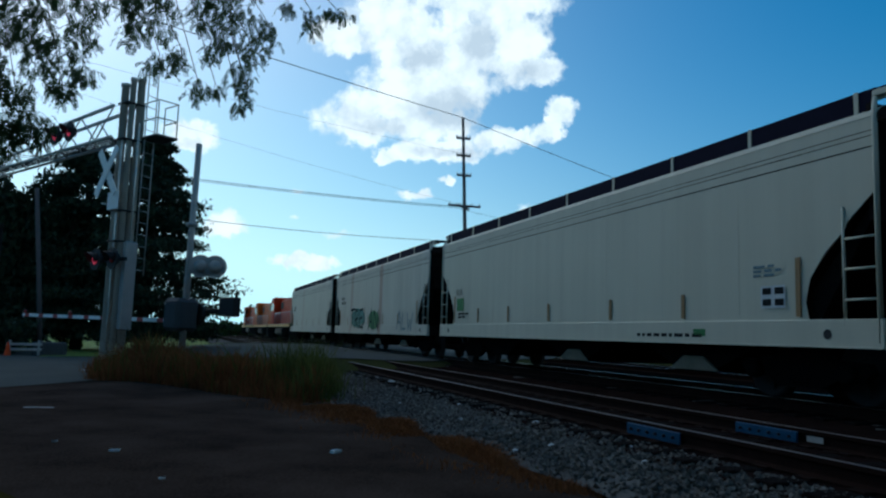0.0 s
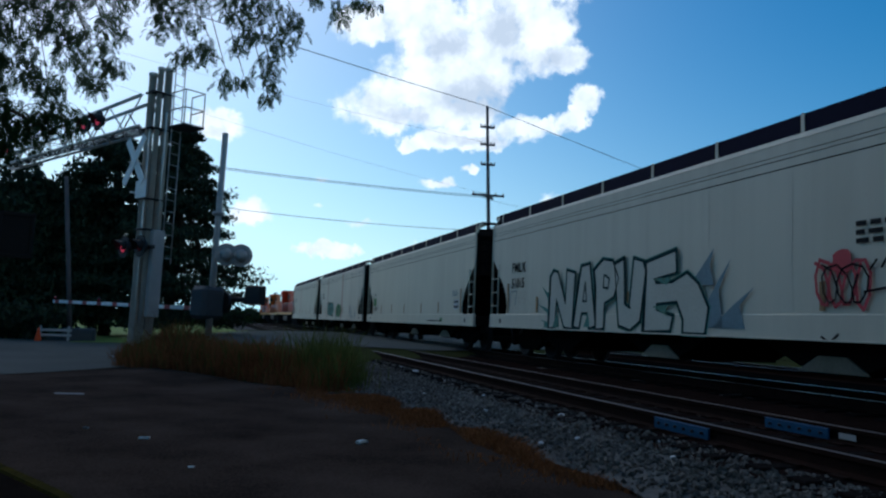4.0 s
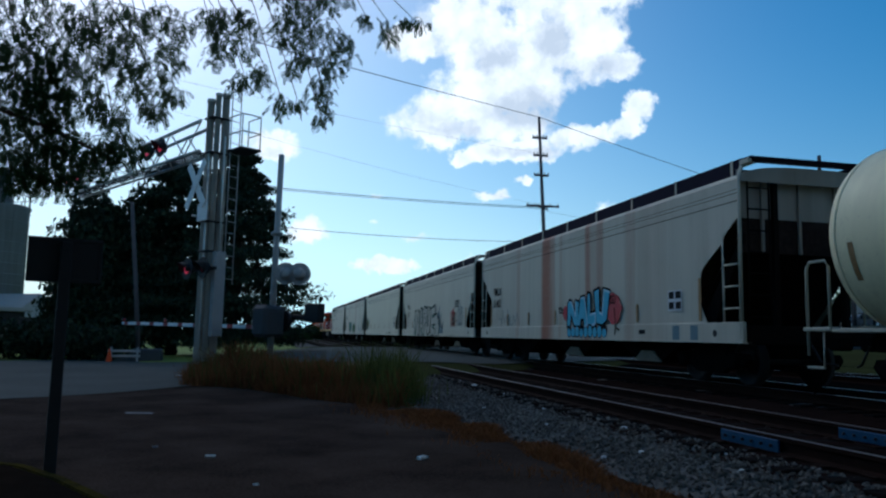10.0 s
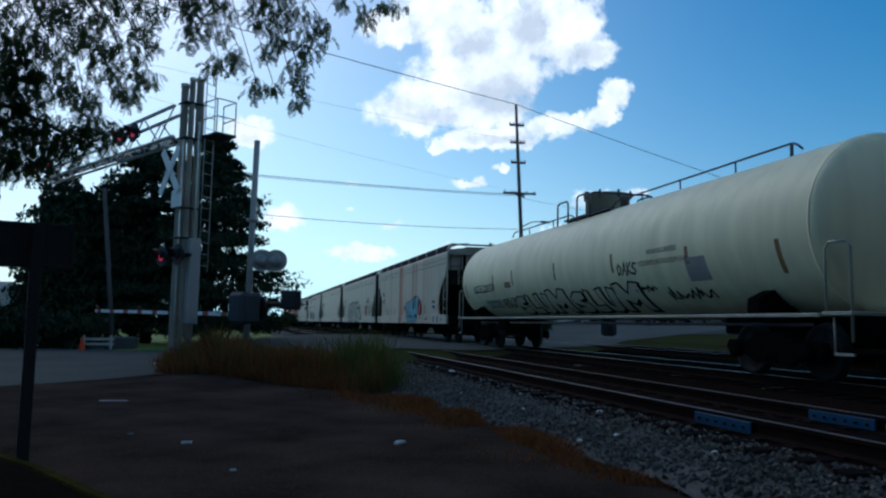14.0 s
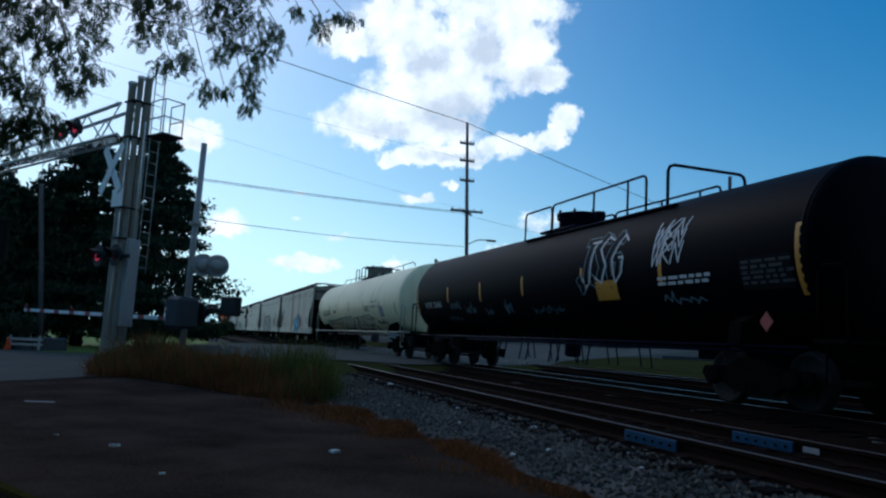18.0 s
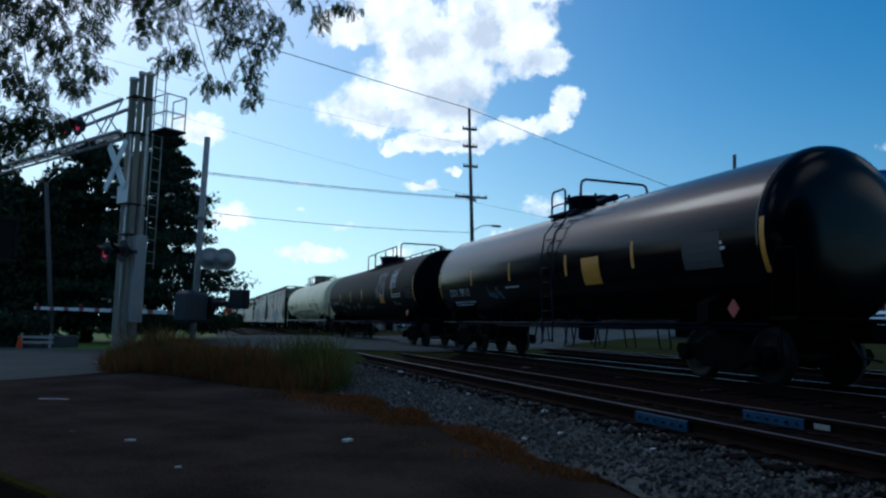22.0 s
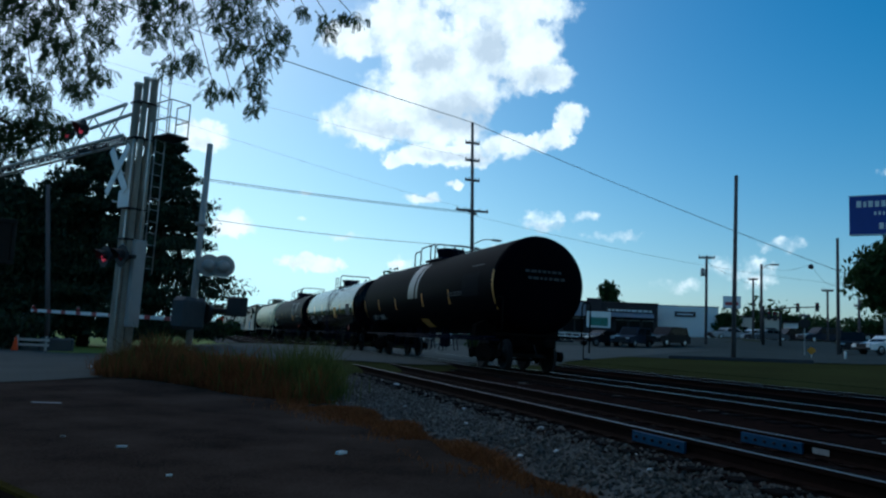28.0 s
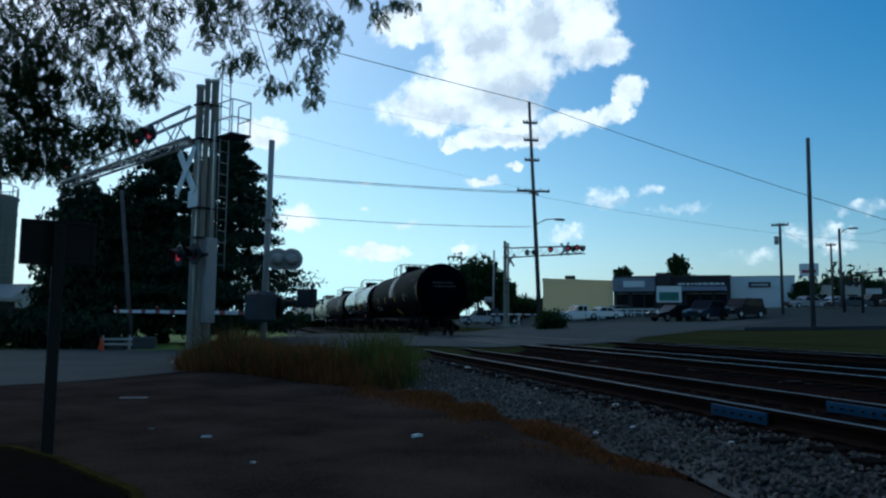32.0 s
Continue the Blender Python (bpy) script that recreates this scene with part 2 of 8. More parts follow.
def car_paint(name, colour, rough, rust=0.35, streaks=(), grime=0.35, spec=0.5):
    """Weathered car body paint: vertical dirt streaks, blotches, and rust runs at the given places along the car (x, half width, strength)."""
    m = bpy.data.materials.new(name)
    m.use_nodes = True
    t = m.node_tree
    b = t.nodes["Principled BSDF"]
    b.inputs["Roughness"].default_value = rough
    b.inputs["Specular IOR Level"].default_value = spec
    c = t.nodes.new("ShaderNodeTexCoord")

    def mp(scale):
        p = t.nodes.new("ShaderNodeMapping")
        p.inputs["Scale"].default_value = scale
        t.links.new(c.outputs["Object"], p.inputs["Vector"])
        n = t.nodes.new("ShaderNodeTexNoise")
        n.inputs["Scale"].default_value, n.inputs["Detail"].default_value = 1.0, 6
        t.links.new(p.outputs[0], n.inputs["Vector"])
        return n.outputs["Fac"]

    def ma(op, x, y=None, clamp=False):
        n = t.nodes.new("ShaderNodeMath")
        n.operation, n.use_clamp = op, clamp
        for i, v in enumerate((x, y)):
            if v is None:
                continue
            if isinstance(v, (int, float)):
                n.inputs[i].default_value = v
            else:
                t.links.new(v, n.inputs[i])
        return n.outputs[0]

    def mixc(f, a, bb):
        n = t.nodes.new("ShaderNodeMixRGB")
        t.links.new(f, n.inputs[0])
        if isinstance(a, tuple):
            n.inputs[1].default_value = (*a, 1)
        else:
            t.links.new(a, n.inputs[1])
        n.inputs[2].default_value = (*bb, 1)
        return n.outputs[0]

    run, blot, fine = mp((3.2, 3.2, 0.16)), mp((0.35, 0.35, 0.5)), mp((14, 14, 14))
    dirt = ma("MULTIPLY", ma("SUBTRACT", ma("ADD", run, ma("MULTIPLY", blot, 0.6)), 0.66, True), grime * 2.6, True)
    col = mixc(dirt, colour, tuple(v * f for v, f in zip(colour, (0.50, 0.47, 0.42))))
    sx = t.nodes.new("ShaderNodeSeparateXYZ")
    t.links.new(c.outputs["Object"], sx.inputs[0])
    for x0, half, strength in streaks:
        off = ma("DIVIDE", ma("SUBTRACT", sx.outputs[0], x0), half)
        wob = ma("ADD", off, ma("MULTIPLY", ma("SUBTRACT", run, 0.5), 1.5))
        bell = ma("SUBTRACT", 1.0, ma("MULTIPLY", wob, wob), True)
        f = ma("MULTIPLY", ma("MULTIPLY", bell, strength), ma("ADD", ma("MULTIPLY", fine, 0.7), 0.55), True)
        col = mixc(f, col, (0.27, 0.075, 0.032))
    spots = ma("MULTIPLY", ma("SUBTRACT", ma("MULTIPLY", ma("ADD", fine, blot), 0.5), 0.60, True), rust * 9, True)
    col = mixc(spots, col, (0.16, 0.07, 0.035))
    t.links.new(col, b.inputs["Base Color"])
    bp = t.nodes.new("ShaderNodeBump")
    bp.inputs["Strength"].default_value, bp.inputs["Distance"].default_value = 0.12, 0.02
    t.links.new(blot, bp.inputs["Height"])
    t.links.new(bp.outputs[0], b.inputs["Normal"])
    return m


def glow(name, colour, strength):
    m = bpy.data.materials.new(name)
    m.use_nodes = True
    b = m.node_tree.nodes["Principled BSDF"]
    b.inputs["Base Color"].default_value = (*colour, 1)
    b.inputs["Emission Color"].default_value = (*colour, 1)
    b.inputs["Emission Strength"].default_value = strength
    return m


def glass(name, colour, rough=0.06):
    m = bpy.data.materials.new(name)
    m.use_nodes = True
    b = m.node_tree.nodes["Principled BSDF"]
    b.inputs["Base Color"].default_value = (*colour, 1)
    b.inputs["Roughness"].default_value = rough
    b.inputs["Specular IOR Level"].default_value = 0.12
    return m


M_LOT = material("lot_asphalt", (0.072, 0.052, 0.041), 0.95, dark=(0.013, 0.0098, 0.008), scale=0.9, fine=55, amount=0.9, bump=0.5, spec=0.0)
M_ROAD = material("road_asphalt", (0.092, 0.098, 0.090), 0.9, dark=(0.060, 0.066, 0.060), scale=0.35, fine=40, amount=0.9, bump=0.3, spec=0.03)
M_LAND = material("ground_soil", (0.048, 0.054, 0.020), 0.95, dark=(0.034, 0.032, 0.014), scale=0.25, fine=9, amount=0.9, bump=0.5, spec=0.0)
M_BALLAST = material("ballast_grit", (0.155, 0.145, 0.13), 0.95, dark=(0.055, 0.052, 0.047), scale=1.5, fine=22, amount=1.0, bump=0.9, spec=0.0)
M_STONE = material("ballast_stone", (0.165, 0.15, 0.13), 0.9, dark=(0.055, 0.05, 0.045), scale=1.2, fine=30, amount=0.8, bump=0.2, island=0.65, spec=0.05)
M_PEBBLE = material("pale_stone", (0.62, 0.62, 0.6), 0.8, scale=8, fine=40)
M_RUSTHEAD = material("rusty_rail_head", (0.22, 0.185, 0.17), 0.5, 0.5, scale=6, fine=60, amount=0.6, bump=0.05)
M_RAIL = material("rail_steel", (0.022, 0.011, 0.008), 0.85, 0.0, dark=(0.009, 0.006, 0.005), scale=4, fine=60, amount=0.8, spec=0.03)
M_RAILTOP = material("rail_head", (0.60, 0.56, 0.53), 0.36, 0.9, scale=6, fine=60, amount=0.5, bump=0.03)
M_TIE = material("tie_wood", (0.014, 0.011, 0.010), 0.95, dark=(0.006, 0.005, 0.005), scale=3, fine=24, amount=0.9, bump=0.5, stretch=(1, 6, 6), spec=0.02)
M_BLUE = material("blue_bar", (0.016, 0.075, 0.15), 0.6, 0.1, scale=5, fine=50, amount=0.6, spec=0.1)
M_BOLT = material("bolt_steel", (0.012, 0.014, 0.02), 0.6, 0.5)
M_DRYGRASS = material("dry_grass", (0.22, 0.092, 0.040), 0.9, dark=(0.075, 0.036, 0.019), scale=1.5, fine=20, amount=0.9, bump=0, island=0.5, spec=0.0)
M_GREENGRASS = material("green_weeds", (0.085, 0.092, 0.03), 0.9, dark=(0.045, 0.048, 0.016), scale=1.5, fine=20, amount=0.9, bump=0, island=0.5, spec=0.0)
M_LEAF = material("leaf", (0.030, 0.055, 0.016), 0.6, dark=(0.015, 0.03, 0.012), scale=2, fine=15, amount=0.8, bump=0, island=0.5, spec=0.1)
M_LEAF2 = material("dark_leaf", (0.022, 0.036, 0.016), 0.7, dark=(0.010, 0.018, 0.009), scale=0.8, fine=8, amount=0.8, bump=0, island=0.5, spec=0.2)


def let_light_through(m, colour, share):
    """Leaves glow a little where the sky stands behind them."""
    t = m.node_tree
    out, b = t.nodes["Material Output"], t.nodes["Principled BSDF"]
    tr, mx = t.nodes.new("ShaderNodeBsdfTranslucent"), t.nodes.new("ShaderNodeMixShader")
    tr.inputs[0].default_value, mx.inputs[0].default_value = (*colour, 1), share
    t.links.new(b.outputs[0], mx.inputs[1])
    t.links.new(tr.outputs[0], mx.inputs[2])
    t.links.new(mx.outputs[0], out.inputs["Surface"])


let_light_through(M_LEAF, (0.045, 0.09, 0.03), 0.28)
let_light_through(M_DRYGRASS, (0.17, 0.075, 0.028), 0.35)
let_light_through(M_GREENGRASS, (0.10, 0.13, 0.035), 0.35)
M_BARK = material("bark", (0.060, 0.045, 0.034), 0.95, scale=3, fine=30, amount=0.8, bump=0.6, stretch=(4, 4, 0.7), spec=0.1)
M_POLEWOOD = material("pole_wood", (0.12, 0.105, 0.105), 0.9, scale=2, fine=30, amount=0.7, bump=0.4, stretch=(5, 5, 0.4), spec=0.15)
M_GALV = material("galvanised", (0.72, 0.68, 0.61), 0.6, 0.12, scale=2, fine=18, amount=0.45, bump=0.06, spec=0.3)
M_ALU = material("dull_aluminium", (0.66, 0.63, 0.58), 0.6, 0.1, scale=3, fine=25, amount=0.45, bump=0.05, spec=0.3)
M_BLACK = material("black_iron", (0.016, 0.016, 0.017), 0.7, 0.2, scale=4, fine=30, bump=0.1)
# underframe grime; the near-black also holds the shade under and inside the cars
M_UNDER = material("under_grime_shade", (0.007, 0.007, 0.007), 0.95, 0.0, dark=(0.014, 0.011, 0.009), scale=2, fine=14, amount=0.6, bump=0.3, spec=0.0)
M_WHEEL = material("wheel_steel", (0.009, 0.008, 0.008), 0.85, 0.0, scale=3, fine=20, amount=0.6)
M_WHITE = material("white_paint", (0.82, 0.82, 0.78), 0.6, scale=3, fine=30, amount=0.35, bump=0.05)
M_RED = material("red_paint", (0.36, 0.05, 0.045), 0.55, scale=4, fine=30, amount=0.4, bump=0.05)
M_REDLENS = glow("lit_red_lens", (0.65, 0.05, 0.10), 0.35)
M_DIMLENS = material("dim_red_lens", (0.20, 0.02, 0.025), 0.25, bump=0)
M_GREY = material("grey_box", (0.36, 0.35, 0.33), 0.65, 0.2, scale=3, fine=30, amount=0.4, bump=0.05)
M_CONC = material("concrete", (0.33, 0.33, 0.31), 0.9, scale=2, fine=25, amount=0.6, bump=0.3)
M_YELLOW = material("yellow_paint", (0.075, 0.058, 0.012), 0.9, dark=(0.022, 0.02, 0.012), scale=5, fine=30, amount=0.9, bump=0.3, spec=0.0)
M_MULCH = material("mulch", (0.022, 0.016, 0.012), 0.98, scale=6, fine=40, amount=0.8, bump=0.8, spec=0.0)
M_STRIPE = material("reflector_yellow", (0.62, 0.27, 0.02), 0.5, scale=6, fine=40, amount=0.45, bump=0)
M_STRIPEOLD = material("reflector_faded", (0.30, 0.17, 0.06), 0.6, scale=6, fine=40, amount=0.6, bump=0)
M_INK = material("stencil_black", (0.018, 0.02, 0.022), 0.7, scale=8, fine=60, amount=0.5, bump=0, spec=0.05)
M_INKW = material("stencil_white", (0.60, 0.61, 0.60), 0.7, scale=8, fine=60, amount=0.4, bump=0)
M_WIRE = material("wire", (0.022, 0.026, 0.03), 0.7, bump=0)
M_GLASS = glass("dark_glass", (0.008, 0.010, 0.012), 0.12)
M_TYRE = material("tyre_rubber", (0.018, 0.018, 0.018), 0.9, bump=0.1, fine=60)
M_CHROME = material("bright_metal", (0.55, 0.56, 0.57), 0.3, 0.9, bump=0)


# ---- building helpers ----
class Mesh:
    """Collects vertices and faces of one part."""

    def __init__(self):
        self.v, self.f, self.k, self.smooth = [], [], [], []

    def add(self, verts, faces, k=0, smooth=False):
        o = len(self.v)
        self.v += [tuple(p) for p in verts]
        self.f += [tuple(o + i for i in f) for f in faces]
        self.k += [k] * len(faces)
        self.smooth += [smooth] * len(faces)
        return self

    def box(self, x0, x1, y0, y1, z0, z1, b=0.0, k=0, m=None):
        c = ((x0 + x1) / 2, (y0 + y1) / 2, (z0 + z1) / 2)
        h = (abs(x1 - x0) / 2, abs(y1 - y0) / 2, abs(z1 - z0) / 2)
        b = min(b, *(0.45 * q for q in h))
        vs, ids = [], {}
        if b <= 0:
            for sx in (-1, 1):
                for sy in (-1, 1):
                    for sz in (-1, 1):
                        vs.append(Vector((c[0] + sx * h[0], c[1] + sy * h[1], c[2] + sz * h[2])))
            fs = [(0, 1, 3, 2), (4, 6, 7, 5), (0, 4, 5, 1), (2, 3, 7, 6), (0, 2, 6, 4), (1, 5, 7, 3)]
        else:
            for sx in (-1, 1):
                for sy in (-1, 1):
                    for sz in (-1, 1):
                        for a in range(3):
                            q = [h[0] - b, h[1] - b, h[2] - b]
                            q[a] = h[a]
                            ids[sx, sy, sz, a] = len(vs)
                            vs.append(Vector((c[0] + sx * q[0], c[1] + sy * q[1], c[2] + sz * q[2])))
            fs = []
            ring = [(-1, -1), (1, -1), (1, 1), (-1, 1)]
            for s in (-1, 1):
                fs.append(tuple(ids[s, p, q, 0] for p, q in (ring if s > 0 else ring[::-1])))
                fs.append(tuple(ids[q, s, p, 1] for p, q in (ring if s > 0 else ring[::-1])))
                fs.append(tuple(ids[p, q, s, 2] for p, q in (ring if s > 0 else ring[::-1])))
            for p, q in ring:
                fs.append((ids[-1, p, q, 1], ids[1, p, q, 1], ids[1, p, q, 2], ids[-1, p, q, 2]))
                fs.append((ids[p, -1, q, 0], ids[p, 1, q, 0], ids[p, 1, q, 2], ids[p, -1, q, 2]))
                fs.append((ids[p, q, -1, 0], ids[p, q, 1, 0], ids[p, q, 1, 1], ids[p, q, -1, 1]))
            for sx in (-1, 1):
                for sy in (-1, 1):
                    for sz in (-1, 1):
                        fs.append(tuple(ids[sx, sy, sz, a] for a in range(3)))
        if m is not None:
            vs = [m @ p for p in vs]
        return self.add(vs, fs, k)

    def tube(self, pts, r, seg=8, k=0, caps=True, r2=None):
        pts = [Vector(p) for p in pts]
        vs, fs = [], []
        up = None
        for i, p in enumerate(pts):
            d = (pts[min(i + 1, len(pts) - 1)] - pts[max(i - 1, 0)]).normalized()
            if up is None or abs(up.dot(d)) > 0.95:
                up = Vector((0, 0, 1)) if abs(d.z) < 0.9 else Vector((1, 0, 0))
            a = d.cross(up).normalized()
            b = a.cross(d).normalized()
            up = b
            rr = r if r2 is None else r + (r2 - r) * i / (len(pts) - 1)
            for j in range(seg):
                t = 2 * math.pi * j / seg
                vs.append(p + rr * (math.cos(t) * a + math.sin(t) * b))
        for i in range(len(pts) - 1):
            for j in range(seg):
                n = (j + 1) % seg
                fs.append((i * seg + j, i * seg + n, (i + 1) * seg + n, (i + 1) * seg + j))
        self.add(vs, fs, k, True)
        if caps:
            o = len(self.v) - len(vs)
            self.f += [tuple(o + j for j in range(seg))[::-1], tuple(o + (len(pts) - 1) * seg + j for j in range(seg))]
            self.k += [k, k]
            self.smooth += [False, False]
        return self

    def spin(self, profile, axis="x", at=(0, 0, 0), seg=32, k=0, smooth=True):
        """A profile of (along, radius) turned round an axis through at."""
        vs, fs = [], []
        for a, r in profile:
            for j in range(seg):
                t = 2 * math.pi * j / seg
                c, s = r * math.cos(t), r * math.sin(t)
                p = {"x": (a, c, s), "y": (s, a, c), "z": (c, s, a)}[axis]
                vs.append((p[0] + at[0], p[1] + at[1], p[2] + at[2]))
        for i in range(len(profile) - 1):
            for j in range(seg):
                n = (j + 1) % seg
                fs.append((i * seg + j, i * seg + n, (i + 1) * seg + n, (i + 1) * seg + j))
        self.add(vs, fs, k, smooth)
        o = len(self.v) - len(vs)
        if profile[0][1] > 1e-4:
            self.f.append(tuple(o + j for j in range(seg))[::-1])
            self.k.append(k)
            self.smooth.append(False)
        if profile[-1][1] > 1e-4:
            self.f.append(tuple(o + (len(profile) - 1) * seg + j for j in range(seg)))
            self.k.append(k)
            self.smooth.append(False)
        return self

    def slab(self, outline, y0, y1, k=0, plane="xz"):
        """A flat outline given thickness."""
        n = len(outline)

        def at(p, d):
            return {"xz": (p[0], d, p[1]), "yz": (d, p[0], p[1]), "xy": (p[0], p[1], d)}[plane]
        vs = [at(p, y0) for p in outline] + [at(p, y1) for p in outline]
        fs = [tuple(range(n))[::-1], tuple(range(n, 2 * n))] + [(i, (i + 1) % n, n + (i + 1) % n, n + i) for i in range(n)]
        return self.add(vs, fs, k)

    def data(self, name, mats):
        me = bpy.data.meshes.new(name)
        me.from_pydata(self.v, [], self.f)
        for m in (mats if isinstance(mats, (list, tuple)) else [mats]):
            me.materials.append(m)
        me.polygons.foreach_set("material_index", self.k)
        me.polygons.foreach_set("use_smooth", self.smooth)
        me.update()
        b = bmesh.new()
        b.from_mesh(me)
        if len(b.faces) < 40000:
            bmesh.ops.recalc_face_normals(b, faces=b.faces)
            b.to_mesh(me)
        b.free()
        return me


def part(name, mesh, mats, parent, label="", m=None):
    data = mesh.data(name, mats) if isinstance(mesh, Mesh) else mesh
    ob = new(name, data)
    ob.parent = parent
    if m is not None:
        ob.matrix_basis = m
    if label:
        ob["label"] = label
    return ob


def thing(name, label, category, m=None, group="", kind=""):
    ob = new(name)
    ob.empty_display_size = 0.2
    if m is not None:
        ob.matrix_basis = m
    return tagged(ob, label, category, group, kind)


def solid(name, mesh, mats, label, category="", m=None, group="", kind=""):
    ob = new(name, mesh.data(name, mats))
    if m is not None:
        ob.matrix_basis = m
    return tagged(ob, label, category, group, kind)


def lettering(text, size, wide=1.0, bold=0.0):
    """Vertices and faces of a line of text, starting at the origin, in x and y."""
    c = bpy.data.curves.new("text", "FONT")
    c.body, c.size, c.offset, c.resolution_u = text, size, bold, 3
    o = bpy.data.objects.new("text", c)
    scene.collection.objects.link(o)
    me = bpy.data.meshes.new_from_object(o.evaluated_get(bpy.context.evaluated_depsgraph_get()))
    vs, fs = [(v.co.x * wide, v.co.y) for v in me.vertices], [tuple(p.vertices) for p in me.polygons]
    bpy.data.objects.remove(o)
    bpy.data.curves.remove(c)
    bpy.data.meshes.remove(me)
    return vs, fs

# ---- ground ----
def strip_grid(name, ss, ns, height, mat, label, category, kind="structure", lift=0.0):
    """A sheet over the plan: ss along the rails, ns(s) the places across."""
    g = Mesh()
    rows = [[trk(s, n) for n in ns(s)] for s in ss]
    vs = [(p.x, p.y, height(p.x, p.y) + lift) for r in rows for p in r]
    w = len(rows[0])
    fs = [(i * w + j, i * w + j + 1, (i + 1) * w + j + 1, (i + 1) * w + j) for i in range(len(rows) - 1) for j in range(w - 1)]
    g.add(vs, fs, 0, True)
    return solid(name, g, mat, label, category, kind=kind)


far_steps = [-2500, -1200, -600, -300, -150, -80]
S_STEPS = far_steps + list(np.arange(-40, 90, 1.5)) + [100, 120, 150, 200, 300, 600, 1200, 2500]
N_STEPS = far_steps + list(np.arange(-44, -8, 3.0)) + list(np.arange(-8, 18, 0.8)) + list(np.arange(18, 48, 3.0)) + [52, 60, 80, 120, 200, 400, 900, 2500]
strip_grid("ground", S_STEPS, lambda s: N_STEPS, land, M_LAND, "dull green and brown rough grass and soil", "ground")


def lot_edge(s):
    return 2.55 + 0.145 * max(0.0, min(7.6, 14.0 - s)) + 0.10 * math.sin(s * 0.9) + 0.06 * math.sin(s * 2.3) - 4.4 * smooth(13.0, 19.5, s)


LOT_S = list(np.arange(-40, 22.4, 0.4))
strip_grid("pavement", LOT_S, lambda s: [-60, -30, -16, -10, -7, -5, -3.5, -2.4] + list(np.linspace(-1.9, max(-1.8, lot_edge(s)), 9)),
           land, M_LOT, "dark cracked asphalt of a small shaded lot", "pavement", lift=0.02)


def road_sheet():
    g = Mesh()
    dx, dy = math.sin(radians(ROAD_AZ)), math.cos(radians(ROAD_AZ))
    rows = []
    for k in list(np.arange(-90, 55, 1.0)):
        cx, cy = ROAD_MID[0] + dx * k, ROAD_MID[1] + dy * k
        n = sn(cx + dy * 6, cy - dx * 6)[1]
        near = ROAD_HALF + 6.8 * smooth(-1.5, 3.5, n) + 6.2 * smooth(-0.2, -2.2, n)
        far = ROAD_HALF + 3.0 * smooth(-2.0, 4.0, n)
        rows.append([(cx + dy * o, cy - dx * o) for o in np.linspace(-far, near, 16)])
    vs = [(x, y, land(x, y) + 0.035) for r in rows for x, y in r]
    fs = [(i * 16 + j, i * 16 + j + 1, (i + 1) * 16 + j + 1, (i + 1) * 16 + j) for i in range(len(rows) - 1) for j in range(15)]
    g.add(vs, fs, 0, True)
    return solid("road", g, M_ROAD, "worn grey asphalt road running over the level crossing", "road", kind="structure")


road_sheet()

M_STREET = material("street_asphalt", (0.058, 0.068, 0.062), 0.9, dark=(0.040, 0.047, 0.043), scale=0.25, fine=20, amount=0.9, bump=0.2, spec=0.02)


def street_edge(s):
    """Where the grass ends and the street's asphalt begins."""
    return min(46.0, 24.0 + (0.6 * (36.0 - s) if s < 36 else max(-3.5, 0.25 * (36.0 - s))) + max(0.0, 1.2 * (27.0 - s)))


strip_grid("parking_lot", list(np.arange(-30, 150, 4.0)), lambda s: list(np.linspace(street_edge(s), street_edge(s) + 45, 20)), land, M_STREET,
           "grey asphalt street and parking lot beyond the tracks", "parking lot", lift=0.03)

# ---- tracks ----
M_FARBANK = material("far_bank_black", (0.006, 0.006, 0.006), 0.98, dark=(0.003, 0.003, 0.003), scale=1.0, fine=18, amount=0.9, bump=0.6, spec=0.0)
M_DARKSTRIP = material("dark_ballast_strip", (0.022, 0.013, 0.011), 0.98, dark=(0.008, 0.006, 0.0055), scale=1.5, fine=16, amount=0.9, bump=0.7, spec=0.0)
BED = [(2.2, -0.53), (3.1, -0.475), (3.7, -0.40), (4.2, -0.31), (4.6, -0.262), (5.0, -0.255), (6.45, -0.25), (6.62, -0.215), (7.1, -0.212), (7.7, -0.27), (8.5, -0.22), (9.0, -0.195), (10.9, -0.195),
       (11.5, -0.22)]
FAR_BANK = [(11.4, -0.235), (12.4, -0.30), (13.5, -0.26), (14.4, -0.19), (17.0, -0.18), (17.35, -0.02), (17.7, 0.14)]


def bed_height(n, s=None):
    if n < 4.2 and s is not None:
        e = lot_edge(min(s, 13.0))
        return -0.53 + 0.22 * max(0.0, (n - e) / (4.2 - e))
    for (a, za), (b, zb) in zip(BED, BED[1:]):
        if a <= n <= b:
            return za + (zb - za) * (n - a) / (b - a)
    return -0.5


